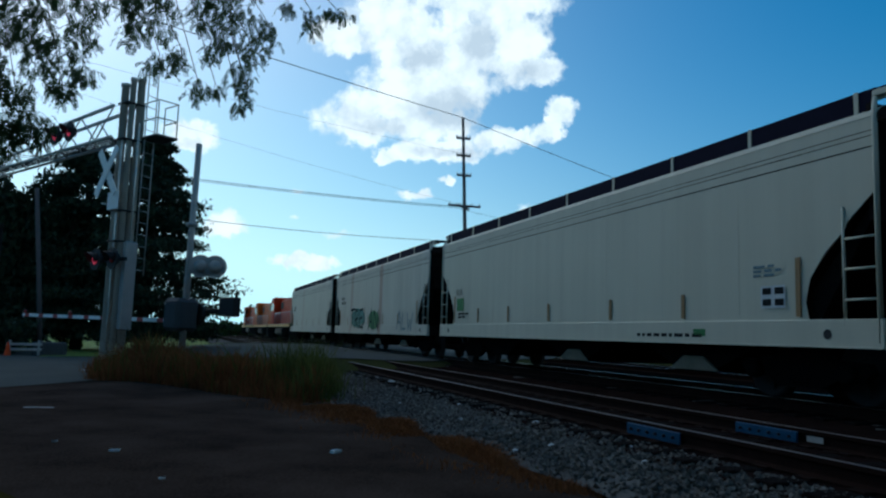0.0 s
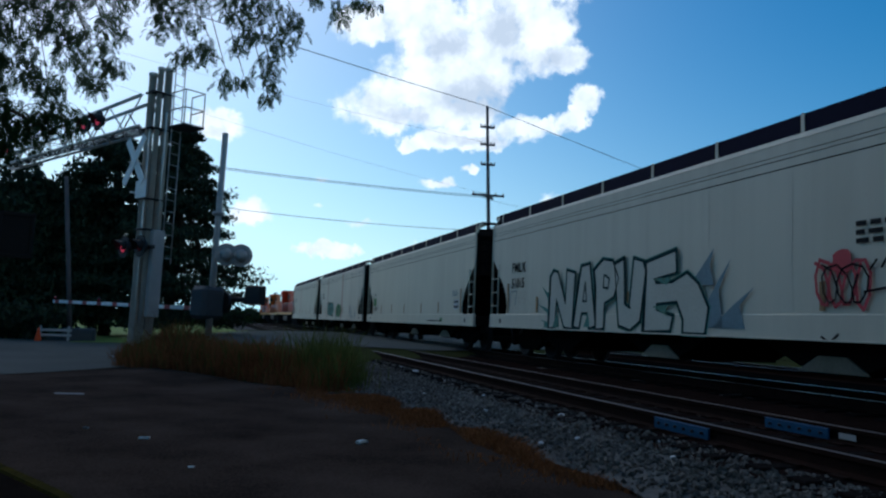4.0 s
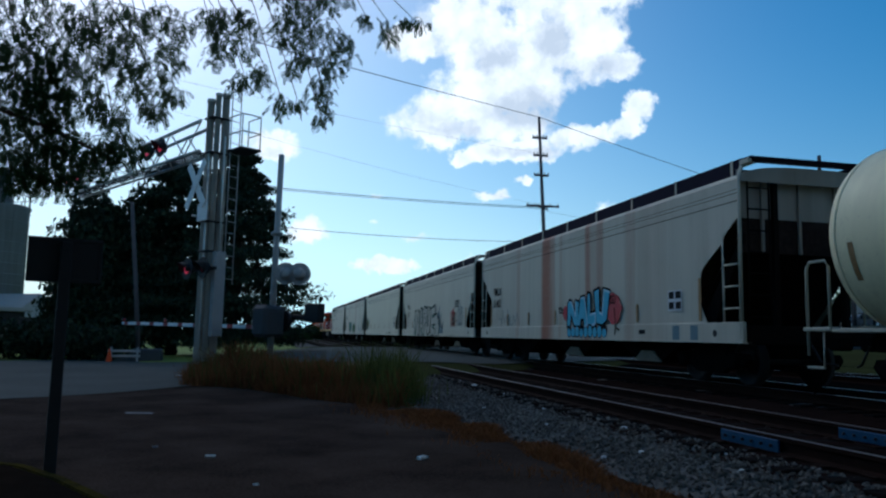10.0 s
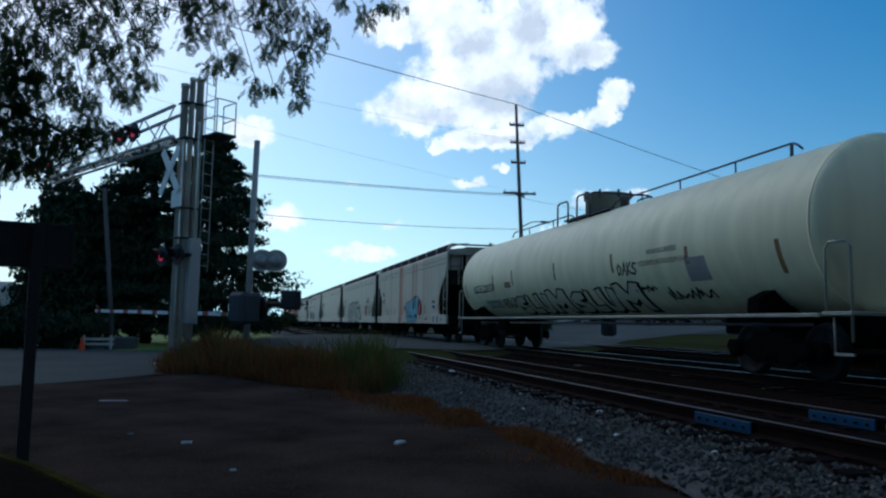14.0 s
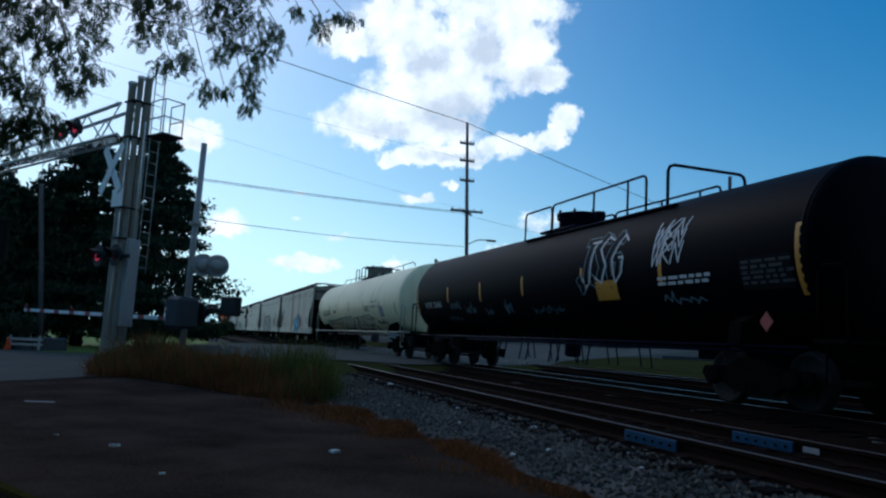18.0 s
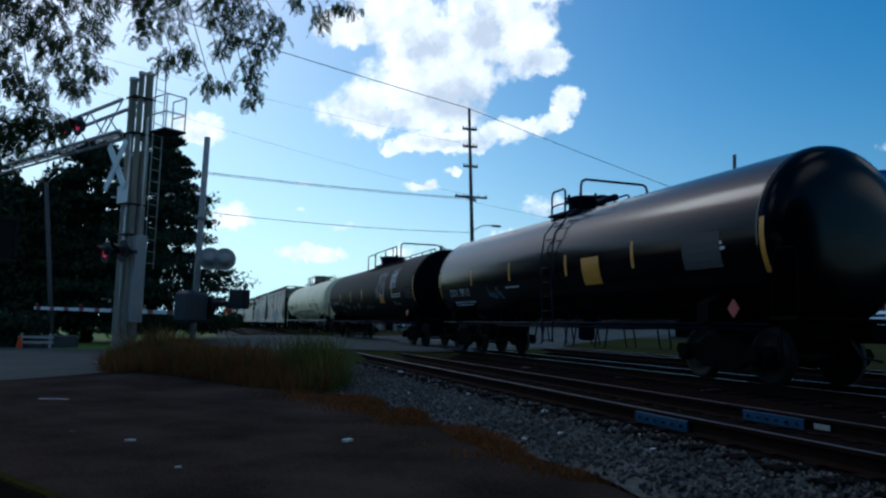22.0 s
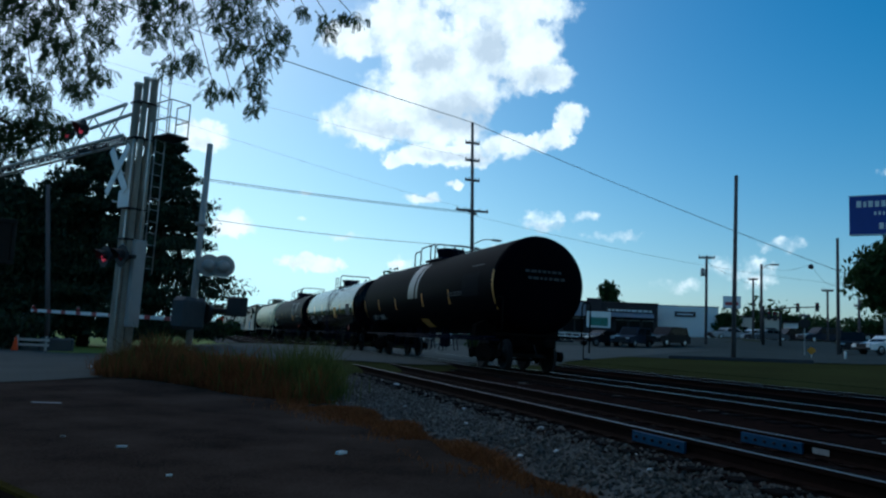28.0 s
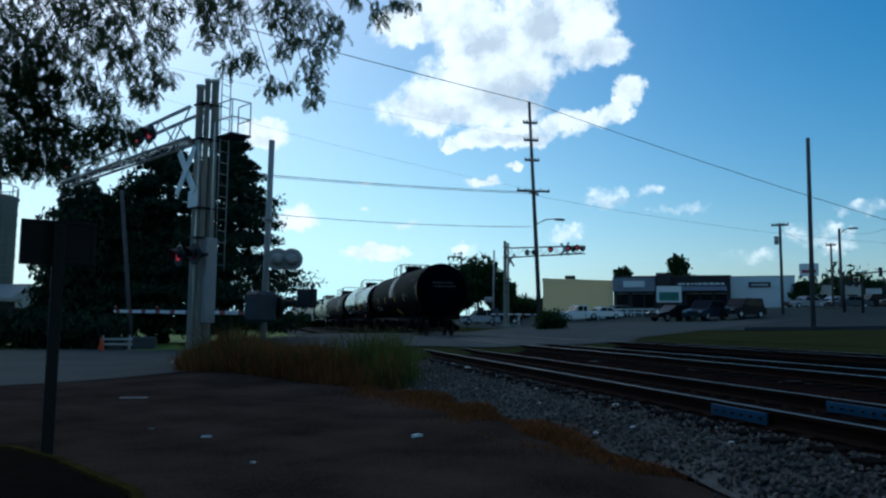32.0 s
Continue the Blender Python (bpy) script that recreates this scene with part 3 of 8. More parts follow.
def ballast_bed():
    g = Mesh()
    ss = [-160, -80, -40] + list(np.arange(-20, 40, 0.5)) + [60, 100, 160, 300, 450]
    vs, w = [], len(BED)
    for s in ss:
        for i, (n, z) in enumerate(BED):
            if i < 3:                      # the near slope begins at the lot's edge
                e = lot_edge(min(s, 13.0))
                n, z = e + (4.2 - e) * i / 3, -0.53 + 0.22 * i / 3
            p = trk(s, n, z + 0.02 * noise.noise((s, n * 2, 5)))
            vs.append(p)
    fs = [(i * w + j, i * w + j + 1, (i + 1) * w + j + 1, (i + 1) * w + j) for i in range(len(ss) - 1) for j in range(w - 1)]
    g.add(vs, fs, 0, True)
    bed = solid("ballast_bed", g, M_BALLAST, "grey crushed stone bed under the rails", "ballast", kind="structure")
    # plain near-black sheet between the train's track and the grass
    g, w = Mesh(), len(FAR_BANK)
    vs = [trk(s, n + (0.1 * noise.noise((s * 0.4, n, 2)) if n > 16 else 0.0), z) for s in ss for n, z in FAR_BANK]
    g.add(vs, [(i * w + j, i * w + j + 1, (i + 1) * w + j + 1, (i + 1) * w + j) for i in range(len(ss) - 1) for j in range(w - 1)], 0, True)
    solid("far_bank", g, M_FARBANK, "black bank beyond the train's track", "ballast", kind="structure")
    rng = random.Random(4)
    st = Mesh()
    base = [(1, 0, 0), (-1, 0, 0), (0, 1, 0), (0, -1, 0), (0, 0, 1), (0, 0, -1)]
    tri = [(0, 2, 4), (2, 1, 4), (1, 3, 4), (3, 0, 4), (2, 0, 5), (1, 2, 5), (3, 1, 5), (0, 3, 5)]
    for i in range(30000):
        s = 2.5 + 26 * rng.random() ** 1.6
        n = rng.uniform(2.3, 4.75) if rng.random() < 0.84 else rng.choice((rng.uniform(6.5, 7.6), rng.uniform(6.5, 7.6), rng.uniform(5.02, 5.4)))
        if n < lot_edge(s) + 0.14 + 0.12 * rng.gauss(0, 1):
            continue
        if abs(n - 4.95) < 0.09 or abs(n - 6.45) < 0.09 or abs(n - 9.2) < 0.09 or abs(n - 10.7) < 0.09:
            continue
        p = trk(s, n)
        if -9 < road_off(p.x, p.y) < 12.2:
            continue
        r = rng.uniform(0.013, 0.034)
        t = Euler((rng.random() * 6, rng.random() * 6, rng.random() * 6)).to_matrix()
        q = [t @ Vector((b[0] * r * rng.uniform(0.7, 1.3), b[1] * r * rng.uniform(0.7, 1.3), b[2] * r * rng.uniform(0.5, 1.0))) for b in base]
        c = Vector((p.x, p.y, bed_height(n, s) + r * 0.35))
        st.add([c + v for v in q], tri)
    shapes = []
    for k in range(8):
        q = [Vector(b) * rng.uniform(0.7, 1.2) for b in base]
        shapes.append(Mesh().add(q, tri).data("stone", [M_STONE]))
    for k in range(290):                   # the nearest stones, one by one
        s, n = rng.uniform(4.2, 9.0), rng.uniform(3.75, 4.5)
        r = rng.uniform(0.022, 0.045)
        p = trk(s, n, bed_height(n, s) + r * 0.5)
        part("stone", shapes[k % 8], None, bed, m=pose(p.x, p.y, p.z, rng.random() * 360, rng.random() * 360, rng.random() * 360) @ Matrix.Scale(r, 4))
    solid("ballast_stones", st, M_STONE, "loose grey crushed ballast stones beside the rails", "ballast", kind="stuff")


ballast_bed()
RAILPROFILE = [(-0.07, -0.17), (0.07, -0.17), (0.07, -0.158), (0.012, -0.135), (0.010, -0.05), (0.036, -0.038), (0.036, -0.005), (0.028, 0.0), (-0.028, 0.0), (-0.036, -0.005),
               (-0.036, -0.038), (-0.010, -0.05), (-0.012, -0.135), (-0.07, -0.158)]


def track(name, n0, top, label):
    base = thing(name, label, "railway track", pose(*trk(0, n0, top), 0, 0, RZ), kind="structure")
    for side in (1, -1):
        g = Mesh()
        n = len(RAILPROFILE)
        xs = [-150, -20, 0, 10, 20, 40, 80, 450]
        vs = [(x, side * GAUGE + y, z) for x in xs for y, z in RAILPROFILE]
        for i in range(len(xs) - 1):
            for j in range(n):
                k = 1 if j == 7 else 0
                g.add([vs[i * n + j], vs[i * n + (j + 1) % n], vs[(i + 1) * n + (j + 1) % n], vs[(i + 1) * n + j]], [(0, 1, 2, 3)], k)
        part("rail", g, [M_RAIL, M_RUSTHEAD if top < 0 else M_RAILTOP], base)
    return base


# dark strips: oily ballast with the shade of rails and ties painted in
for n0, half in ((4.62, 0.34), (5.85, 0.52), (9.45, 1.9)):
    strip_grid("dark_ballast_strip", list(np.arange(-20, 60, 0.5)) + [80, 120, 200, 300], lambda s, n0=n0, half=half: [n0 - half + 0.07 * noise.noise((s * 1.3, n0, 0)), n0, n0 + half + 0.07 * noise.noise((s * 1.3, n0, 4))],
               lambda x, y: bed_height(sn(x, y)[1]), M_DARKSTRIP, "dark ballast strip along the rails, oil and rail shade in its colour", "ballast", lift=0.014)
track_a = track("railway_track", TRACK_A, TOP_A, "rusty rails of an empty siding on dark wooden ties")
track_b = track("railway_track", TRACK_B, 0.0, "worn rails on which the freight train rolls")
track_c = track("railway_track", 15.75, 0.0, "rusty rails of a third track along the lawn")
for side in (1, -1):
    bar = Mesh().box(6.62, 7.58, side * 0.75 + 0.035, side * 0.75 + 0.062, -0.155, -0.035, 0.008)
    jb = part("joint_bar", bar, M_BLUE, track_a, "blue painted bolted joint bar")
    for i in range(6):
        part("bolt", Mesh().spin([(0.062, 0.016), (0.085, 0.016), (0.09, 0.008)], "y", (6.72 + i * 0.152, side * 0.75, -0.095), 6), M_BOLT, jb)
part("rail_tag", Mesh().box(6.28, 6.5, -0.75 + 0.037, -0.75 + 0.042, -0.12, -0.06), M_GREY, track_a, "small white tag stuck to the rail web")

# ---- the train ----
KNOTS = [(-4, -9.0), (0, 6.55), (2, 14.35), (4, 22.85), (7, 35.4), (9, 44.2), (10, 48.78), (11, 53.6), (13, 63.1), (15, 72.9), (17, 83.2), (19, 93.45), (21, 103.75), (23, 114.05), (25, 124.35),
         (27.5, 137.4), (30, 150.4), (32, 160.9), (36, 182.0)]


def rolled(t):
    """How far the joint behind the third hopper has gone along the rails."""
    for i in range(1, len(KNOTS) - 2):
        (t0, a), (t1, b), (t2, c), (t3, d) = KNOTS[i - 1:i + 3]
        if t1 <= t <= t2:
            u = (t - t1) / (t2 - t1)
            m1, m2 = (c - a) / (t2 - t0) * (t2 - t1), (d - b) / (t3 - t1) * (t2 - t1)
            return (2 * u ** 3 - 3 * u * u + 1) * b + (u ** 3 - 2 * u * u + u) * m1 + (-2 * u ** 3 + 3 * u * u) * c + (u ** 3 - u * u) * m2
    return KNOTS[-2][1]


ROLLING, WHEELSETS = [], []        # cars with their place in the train; axles with their place on a car
WHEEL_R = 0.46


def wheelset_mesh():
    g = Mesh()
    g.spin([(-1.0, 0.06), (1.0, 0.06)], "y", seg=10)
    for s in (1, -1):
        prof = [(s * 0.68, 0.10), (s * 0.68, 0.20), (s * 0.70, 0.36), (s * 0.67, 0.40), (s * 0.67, 0.49), (s * 0.70, 0.49), (s * 0.71, WHEEL_R), (s * 0.80, WHEEL_R - 0.004), (s * 0.805, 0.40),
                (s * 0.76, 0.36), (s * 0.74, 0.20), (s * 0.80, 0.14), (s * 0.80, 0.06)]
        g.spin(prof, "y", seg=28)
        for a in range(4):          # spokes of wear that show the turning
            t = a * math.pi / 2
            g.box(-0.03, 0.03, s * 0.775, s * 0.782, 0.18, 0.34, m=Matrix.Rotation(t, 4, "Y"))
    return g.data("wheelset", [M_WHEEL])


WHEELSET = wheelset_mesh()


def truck_frame_mesh():
    g = Mesh()
    for s in (1, -1):
        y0, y1 = s * 0.93, s * 1.08
        out = [(-1.25, 0.50), (-1.18, 0.62), (-0.6, 0.64), (-0.35, 0.78), (0.35, 0.78), (0.6, 0.64), (1.18, 0.62), (1.25, 0.50), (1.12, 0.34), (0.7, 0.36), (0.42, 0.22), (-0.42, 0.22),
               (-0.7, 0.36), (-1.12, 0.34)]
        g.slab(out, y0, y1)
        for x in (-0.9, 0.9):
            g.spin([(y1 - 0.02, 0.15), (y1 + s * 0.10, 0.15), (y1 + s * 0.12, 0.09)], "y", (x, 0, 0.46), 12)
        for x in (-0.13, 0.0, 0.13):
            g.spin([(0.26, 0.055), (0.52, 0.055)], "z", (x, s * 1.04, 0), 8)
    g.box(-0.25, 0.25, -1.0, 1.0, 0.42, 0.72, 0.03)
    g.box(-1.1, 1.1, -0.12, 0.12, 0.30, 0.36)
    return g.data("truck_frame", [M_UNDER])


TRUCK = truck_frame_mesh()


def running_gear(car, half, axle=0.9):
    for s in (1, -1):
        part("truck_frame", TRUCK, None, car, m=pose(s * half, 0, 0))
        for a in (axle, -axle):
            w = part("wheelset", WHEELSET, None, car, m=pose(s * half + a, 0, WHEEL_R))
            WHEELSETS.append((w, s * half + a))


def couplers(car, end, z=0.86):
    for s in (1, -1):
        g = Mesh().box(s * (end - 0.9), s * (end + 0.42), -0.09, 0.09, z - 0.09, z + 0.09, 0.02)
        g.box(s * (end + 0.38), s * (end + 0.72), -0.15, 0.15, z - 0.14, z + 0.14, 0.05)
        part("coupler", g, M_UNDER, car)
        part("brake_hose", Mesh().tube([(s * (end + 0.25), 0.35, z - 0.05), (s * (end + 0.45), 0.33, z - 0.35), (s * (end + 0.7), 0.2, z - 0.4)], 0.022, 6), M_BLACK, car)


def flat_decal(name, car, shape, x, z, mat, y=1.586, label=""):
    vs, fs = shape
    g = Mesh().add([(x - u, y, z + v) for u, v in vs], [f for f in fs])
    ob = part(name, g, mat, car, label)
    if name in ("graffiti", "small_print"):
        ob["kind"] = "stuff"
    return ob


def rect(w, h):
    return [(0, 0), (w, 0), (w, h), (0, h)], [(0, 1, 2, 3)]


def ribbons(strokes, width):
    """Thick poly-lines as flat shapes."""
    vs, fs = [], []
    for st in strokes:
        for (x0, y0), (x1, y1) in zip(st, st[1:]):
            d = Vector((x1 - x0, y1 - y0))
            if d.length < 1e-6:
                continue
            d.normalize()
            e, o = d * width * 0.35, Vector((-d.y, d.x)) * width / 2
            a, b = Vector((x0, y0)) - e, Vector((x1, y1)) + e
            i = len(vs)
            vs += [tuple(a - o), tuple(b - o), tuple(b + o), tuple(a + o)]
            fs.append((i, i + 1, i + 2, i + 3))
    return vs, fs


GLYPHS = {"N": [[(0, 0), (0.05, 1), (0.7, 0.05), (0.75, 1)]], "A": [[(0, 0), (0.4, 1), (0.75, 0)], [(0.15, 0.4), (0.6, 0.4)]], "P": [[(0.1, 0), (0.05, 1), (0.7, 0.85), (0.6, 0.45), (0.1, 0.45)]],
          "U": [[(0.05, 1), (0.05, 0.25), (0.35, 0.0), (0.65, 0.25), (0.7, 1)]], "S": [[(0.7, 0.9), (0.3, 1), (0.05, 0.72), (0.65, 0.35), (0.4, 0.0), (0.0, 0.12)]],
          "L": [[(0.1, 1), (0.05, 0.05), (0.65, 0.1)]], "M": [[(0, 0), (0.1, 1), (0.42, 0.3), (0.75, 1), (0.85, 0)]], "E": [[(0.7, 1), (0.05, 0.95), (0.05, 0.05), (0.75, 0)], [(0.05, 0.5), (0.55, 0.55)]],
          "T": [[(0, 0.95), (0.8, 1)], [(0.4, 0.95), (0.35, 0)]], "R": [[(0.05, 0), (0.05, 1), (0.6, 0.9), (0.55, 0.5), (0.1, 0.45), (0.7, 0)]],
          "K": [[(0.05, 0), (0.05, 1)], [(0.7, 1), (0.1, 0.45), (0.75, 0)]], "J": [[(0.2, 1), (0.75, 1)], [(0.5, 1), (0.5, 0.15), (0.25, 0.0), (0.02, 0.2)]],
          "G": [[(0.7, 0.85), (0.35, 1), (0.02, 0.5), (0.3, 0), (0.7, 0.2), (0.65, 0.5), (0.4, 0.5)]], "W": [[(0, 1), (0.2, 0), (0.45, 0.6), (0.65, 0), (0.9, 1)]],
          "O": [[(0.35, 1), (0.05, 0.6), (0.2, 0.05), (0.6, 0.1), (0.72, 0.65), (0.35, 1)]]}


def throw_up(word, w, h, seed, slant=0.0):
    """Strokes of a painted piece that fills w by h."""
    rng = random.Random(seed)
    step = w / len(word)
    out = []
    for i, ch in enumerate(word):
        lift, tall = rng.uniform(-0.04, 0.04) * h, rng.uniform(0.86, 1.05) * h
        for st in GLYPHS[ch]:
            out.append([(i * step + (x + rng.uniform(-0.03, 0.03)) * step * 1.1 + slant * y * h, lift + y * tall) for x, y in st])
    return out


def scrawl(w, h, seed, n=24):
    rng = random.Random(seed)
    return [[(w * i / n + rng.uniform(-0.4, 0.4) * w / n * 2, h * (0.5 + 0.5 * math.sin(i * 2.1 + rng.random() * 2)) * rng.uniform(0.4, 1)) for i in range(n)]]


P_TEAL = material("paint_teal", (0.05, 0.22, 0.19), 0.7, dark=(0.05, 0.12, 0.06), scale=0.9, fine=12, amount=1.0, bump=0)
P_GREEN = material("paint_green", (0.04, 0.20, 0.05), 0.7, scale=2, fine=20, bump=0)
P_PALE = material("paint_pale_grey", (0.46, 0.455, 0.37), 0.7, scale=1.5, fine=20, amount=0.4, bump=0)
P_BLUEGREY = material("paint_blue_grey", (0.13, 0.21, 0.24), 0.7, scale=1.2, fine=20, amount=0.6, bump=0)
P_SKY = material("paint_sky_blue", (0.06, 0.42, 0.58), 0.7, scale=2, fine=20, amount=0.5, bump=0)
P_ICE = material("paint_ice_blue", (0.35, 0.62, 0.72), 0.7, scale=2, fine=20, amount=0.4, bump=0)
P_RED = material("paint_red", (0.45, 0.035, 0.05), 0.7, scale=2, fine=20, amount=0.5, bump=0)
P_INK = material("paint_black_line", (0.008, 0.009, 0.011), 0.8, bump=0, spec=0.03)
P_OUT = material("paint_dark_green_line", (0.012, 0.04, 0.042), 0.8, bump=0, spec=0.03)
P_CREAM = material("paint_cream", (0.78, 0.72, 0.50), 0.6, scale=1, fine=20, amount=0.3, bump=0)


def blob(w, h, seed, spikes=16, jag=0.25):
    rng = random.Random(seed)
    vs = [(w / 2 + w / 2 * math.cos(a) * rng.uniform(1 - jag, 1), h / 2 + h / 2 * math.sin(a) * rng.uniform(1 - jag, 1)) for a in (2 * math.pi * i / spikes for i in range(spikes))]
    return vs, [tuple(range(spikes))]


# fat letters in a unit cell: the outline, then strokes inside it
FAT = {"N": ([(0, 0), (0.02, 0.9), (0.14, 1), (0.32, 0.96), (0.66, 0.42), (0.68, 0.98), (0.98, 0.92), (0.92, 0), (0.64, 0.02), (0.3, 0.5), (0.26, 0)], []),
       "A": ([(0, 0.02), (0.22, 0.8), (0.3, 0.98), (0.66, 1), (0.98, 0.04), (0.72, 0), (0.64, 0.24), (0.38, 0.24), (0.28, 0)], [[(0.42, 0.42), (0.5, 0.72), (0.58, 0.42), (0.42, 0.42)]]),
       "P": ([(0.12, 0), (0.08, 0.62), (0, 0.86), (0.34, 1), (0.72, 0.96), (0.96, 0.72), (0.8, 0.46), (0.46, 0.38), (0.44, 0.02)], [[(0.4, 0.6), (0.42, 0.78), (0.62, 0.72), (0.58, 0.58), (0.4, 0.6)]]),
       "U": ([(0, 0.94), (0.3, 1), (0.36, 0.36), (0.52, 0.3), (0.62, 0.98), (1, 0.9), (0.84, 0.12), (0.56, 0), (0.2, 0.06)], []),
       "E": ([(0.02, 0), (0.04, 0.8), (0, 0.9), (0.52, 1.02), (0.54, 0.74), (0.2, 0.68), (0.22, 0.62), (0.48, 0.62), (0.7, 0.72), (0.86, 0.58), (1, 0.3), (0.96, 0), (0.66, 0), (0.66, 0.16), (0.56, 0.38), (0.24, 0.36), (0.24, 0.28), (0.5, 0.2), (0.46, 0.02)], []),
       "S": ([(0.02, 0.1), (0.3, 0), (0.72, 0.02), (1, 0.22), (0.98, 0.46), (0.5, 0.62), (0.86, 0.7), (0.84, 0.98), (0.34, 1), (0, 0.78), (0.06, 0.52), (0.52, 0.36), (0.06, 0.32)], []),
       "L": ([(0.04, 1), (0.34, 0.96), (0.36, 0.34), (0.96, 0.38), (1, 0.06), (0.6, 0), (0.02, 0.04)], []),
       "M": ([(0, 0.02), (0.04, 0.96), (0.26, 1), (0.48, 0.66), (0.66, 1), (0.92, 0.96), (1, 0), (0.74, 0.02), (0.7, 0.46), (0.5, 0.28), (0.3, 0.46), (0.26, 0)], []),
       "T": ([(0.3, 0), (0.34, 0.66), (0.04, 0.66), (0, 0.98), (0.98, 1), (0.96, 0.7), (0.66, 0.68), (0.7, 0)], [])}


def fat_piece(letters, slant=0.0):
    """Filled shapes and ink strokes of a row of fat letters: (letter, left, foot, width, height)."""
    vs, fs, ink = [], [], []
    for ch, left, foot, w, h in letters:
        out, inner = FAT[ch]

        def at(p):
            return left + p[0] * w + slant * p[1] * h, foot + p[1] * h
        i = len(vs)
        vs += [at(p) for p in out]
        fs.append(tuple(range(i, i + len(out))))
        ink.append([at(p) for p in out + out[:2]])
        ink += [[at(p) for p in st] for st in inner]
    return (vs, fs), ink


def spikes(rows):
    """Sprayed arrow points: (foot, foot height, width, point, point height)."""
    vs, fs = [], []
    for x, z, w, px, pz in rows:
        i = len(vs)
        vs += [(x, z), (x + w, z), (x + w * 0.85, z + (pz - z) * 0.55), (px, pz), (x + w * 0.2 + (px - x) * 0.4, z + (pz - z) * 0.6)]
        fs.append((i, i + 1, i + 2, i + 3, i + 4))
    return vs, fs


def loops(w, h, seed, turns=7):
    """A quick looping signature."""
    rng = random.Random(seed)
    n = turns * 8
    return [[(w * i / n + 0.75 * w / turns * math.sin(i * 0.785), h * (0.5 + rng.uniform(0.38, 0.5) * math.cos(i * 0.785 + 0.4 * math.sin(i * 0.21)))) for i in range(n)]]


HALF = 8.65
M_WALK = material("walkway_steel", (0.010, 0.010, 0.026), 0.8, scale=3, fine=25, amount=0.5, bump=0.1, spec=0.05)
# end coat: soot, with the shade between the cars put into the colour
M_ENDDARK = material("end_soot_shade", (0.030, 0.022, 0.019), 0.95, dark=(0.012, 0.010, 0.010), scale=1.5, fine=14, amount=0.9, bump=0.2, spec=0.02)
M_BUFF = material("buff_gate", (0.26, 0.22, 0.16), 0.8, scale=2, fine=20, amount=0.6, spec=0.1)
# hull grey darkened for an end that stands in shade
END_PAINT = car_paint("hopper_end_dim", (0.25, 0.235, 0.20), 0.8, 0.3, (), 0.5, spec=0.2)


def hopper(offset, paint, label, marks, end_paint=None, cut=0):
    """A covered hopper car: x forward, rails at z = 0."""
    car = thing("hopper_car", label, "hopper car", group="freight train")
    HW, EAVE, SILL = 1.55, 3.87, 1.2
    end_paint = end_paint or M_ENDDARK
    edge = ([(7.42, SILL), (7.36, 1.45), (7.45, 1.78), (7.72, 2.12), (8.06, 2.40), (8.10, 2.50), (8.62, 2.92), (8.62, EAVE)],
            [(7.46, SILL), (7.29, 1.48), (7.19, 1.82), (7.29, 2.24), (7.6, 2.47), (7.94, 2.66), (8.05, 2.70), (8.05, 2.83), (8.60, 3.20), (8.62, EAVE)])[cut]
    out = edge + [(-x, z) for x, z in edge[::-1]]
    for s in (1, -1):
        g = Mesh().slab(out, s * (HW - 0.012), s * HW)
        side = part("side_panel", g, paint, car)
        for x in np.arange(-6.0, 6.1, 2.0):
            part("sheet_seam", Mesh().box(x - 0.012, x + 0.012, s * HW, s * (HW + 0.0025), SILL, EAVE - 0.45), paint, side)
        # the eave seams' shadow lines, drawn as thin dark boxes
        for z, deep in ((EAVE - 0.42, 0.016), (EAVE - 0.27, 0.009), (EAVE - 0.20, 0.009)):
            part("eave_seam", Mesh().box(-8.6, 8.6, s * (HW - 0.01), s * (HW + 0.003), z, z + deep), M_UNDER, side, "seam below the eave, its shadow line drawn dark")
        sl = Mesh().box(-HALF, HALF, s * (HW - 0.05), s * (HW + 0.03), 0.83, SILL + 0.005, 0.012)
        sl.box(-HALF, HALF, s * (HW - 0.16), s * (HW + 0.05), 0.815, 0.84, 0.008)
        sill = part("side_sill", sl, paint, car)
        for x in (8.35, -8.35):
            part("jacking_pad", Mesh().spin([(s * (HW + 0.028), 0.07), (s * (HW + 0.036), 0.07)], "y", (x * 0.93, 0, 1.0), 12), M_BLACK, sill)
        for end in (1, -1):
            post = Mesh().tube([(end * 8.58, s * HW, 0.9), (end * 8.58, s * HW, EAVE + 0.02), (end * 8.5, s * (HW - 0.12), EAVE + 0.25), (end * 8.45, s * 1.1, EAVE + 0.4), (end * 8.45, s * 0.55, EAVE + 0.44)], 0.035, 8)
            part("corner_post", post, paint, car)
            lad = Mesh().tube([(end * 8.05, s * (HW + 0.01), 1.1), (end * 8.05, s * (HW + 0.01), 2.72)], 0.022, 6)
            for z in (1.10, 1.46, 1.87, 2.28):
                lad.tube([(end * 8.05, s * (HW + 0.01), z), (end * 8.58, s * (HW + 0.01), z)], 0.018, 6)
            part("ladder", lad, paint, car)
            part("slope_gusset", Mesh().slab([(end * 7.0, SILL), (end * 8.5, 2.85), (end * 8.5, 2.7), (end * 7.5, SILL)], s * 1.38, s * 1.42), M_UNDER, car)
    arc = [(HW * abs(math.cos(a)) ** 0.7 * (1 if math.cos(a) > 0 else -1), EAVE + 0.26 * math.sin(a)) for a in np.linspace(0, math.pi, 17)]
    part("roof", Mesh().slab(arc + [(-HW, EAVE - 0.02), (HW, EAVE - 0.02)], -8.62, 8.62, plane="yz"), paint, car)
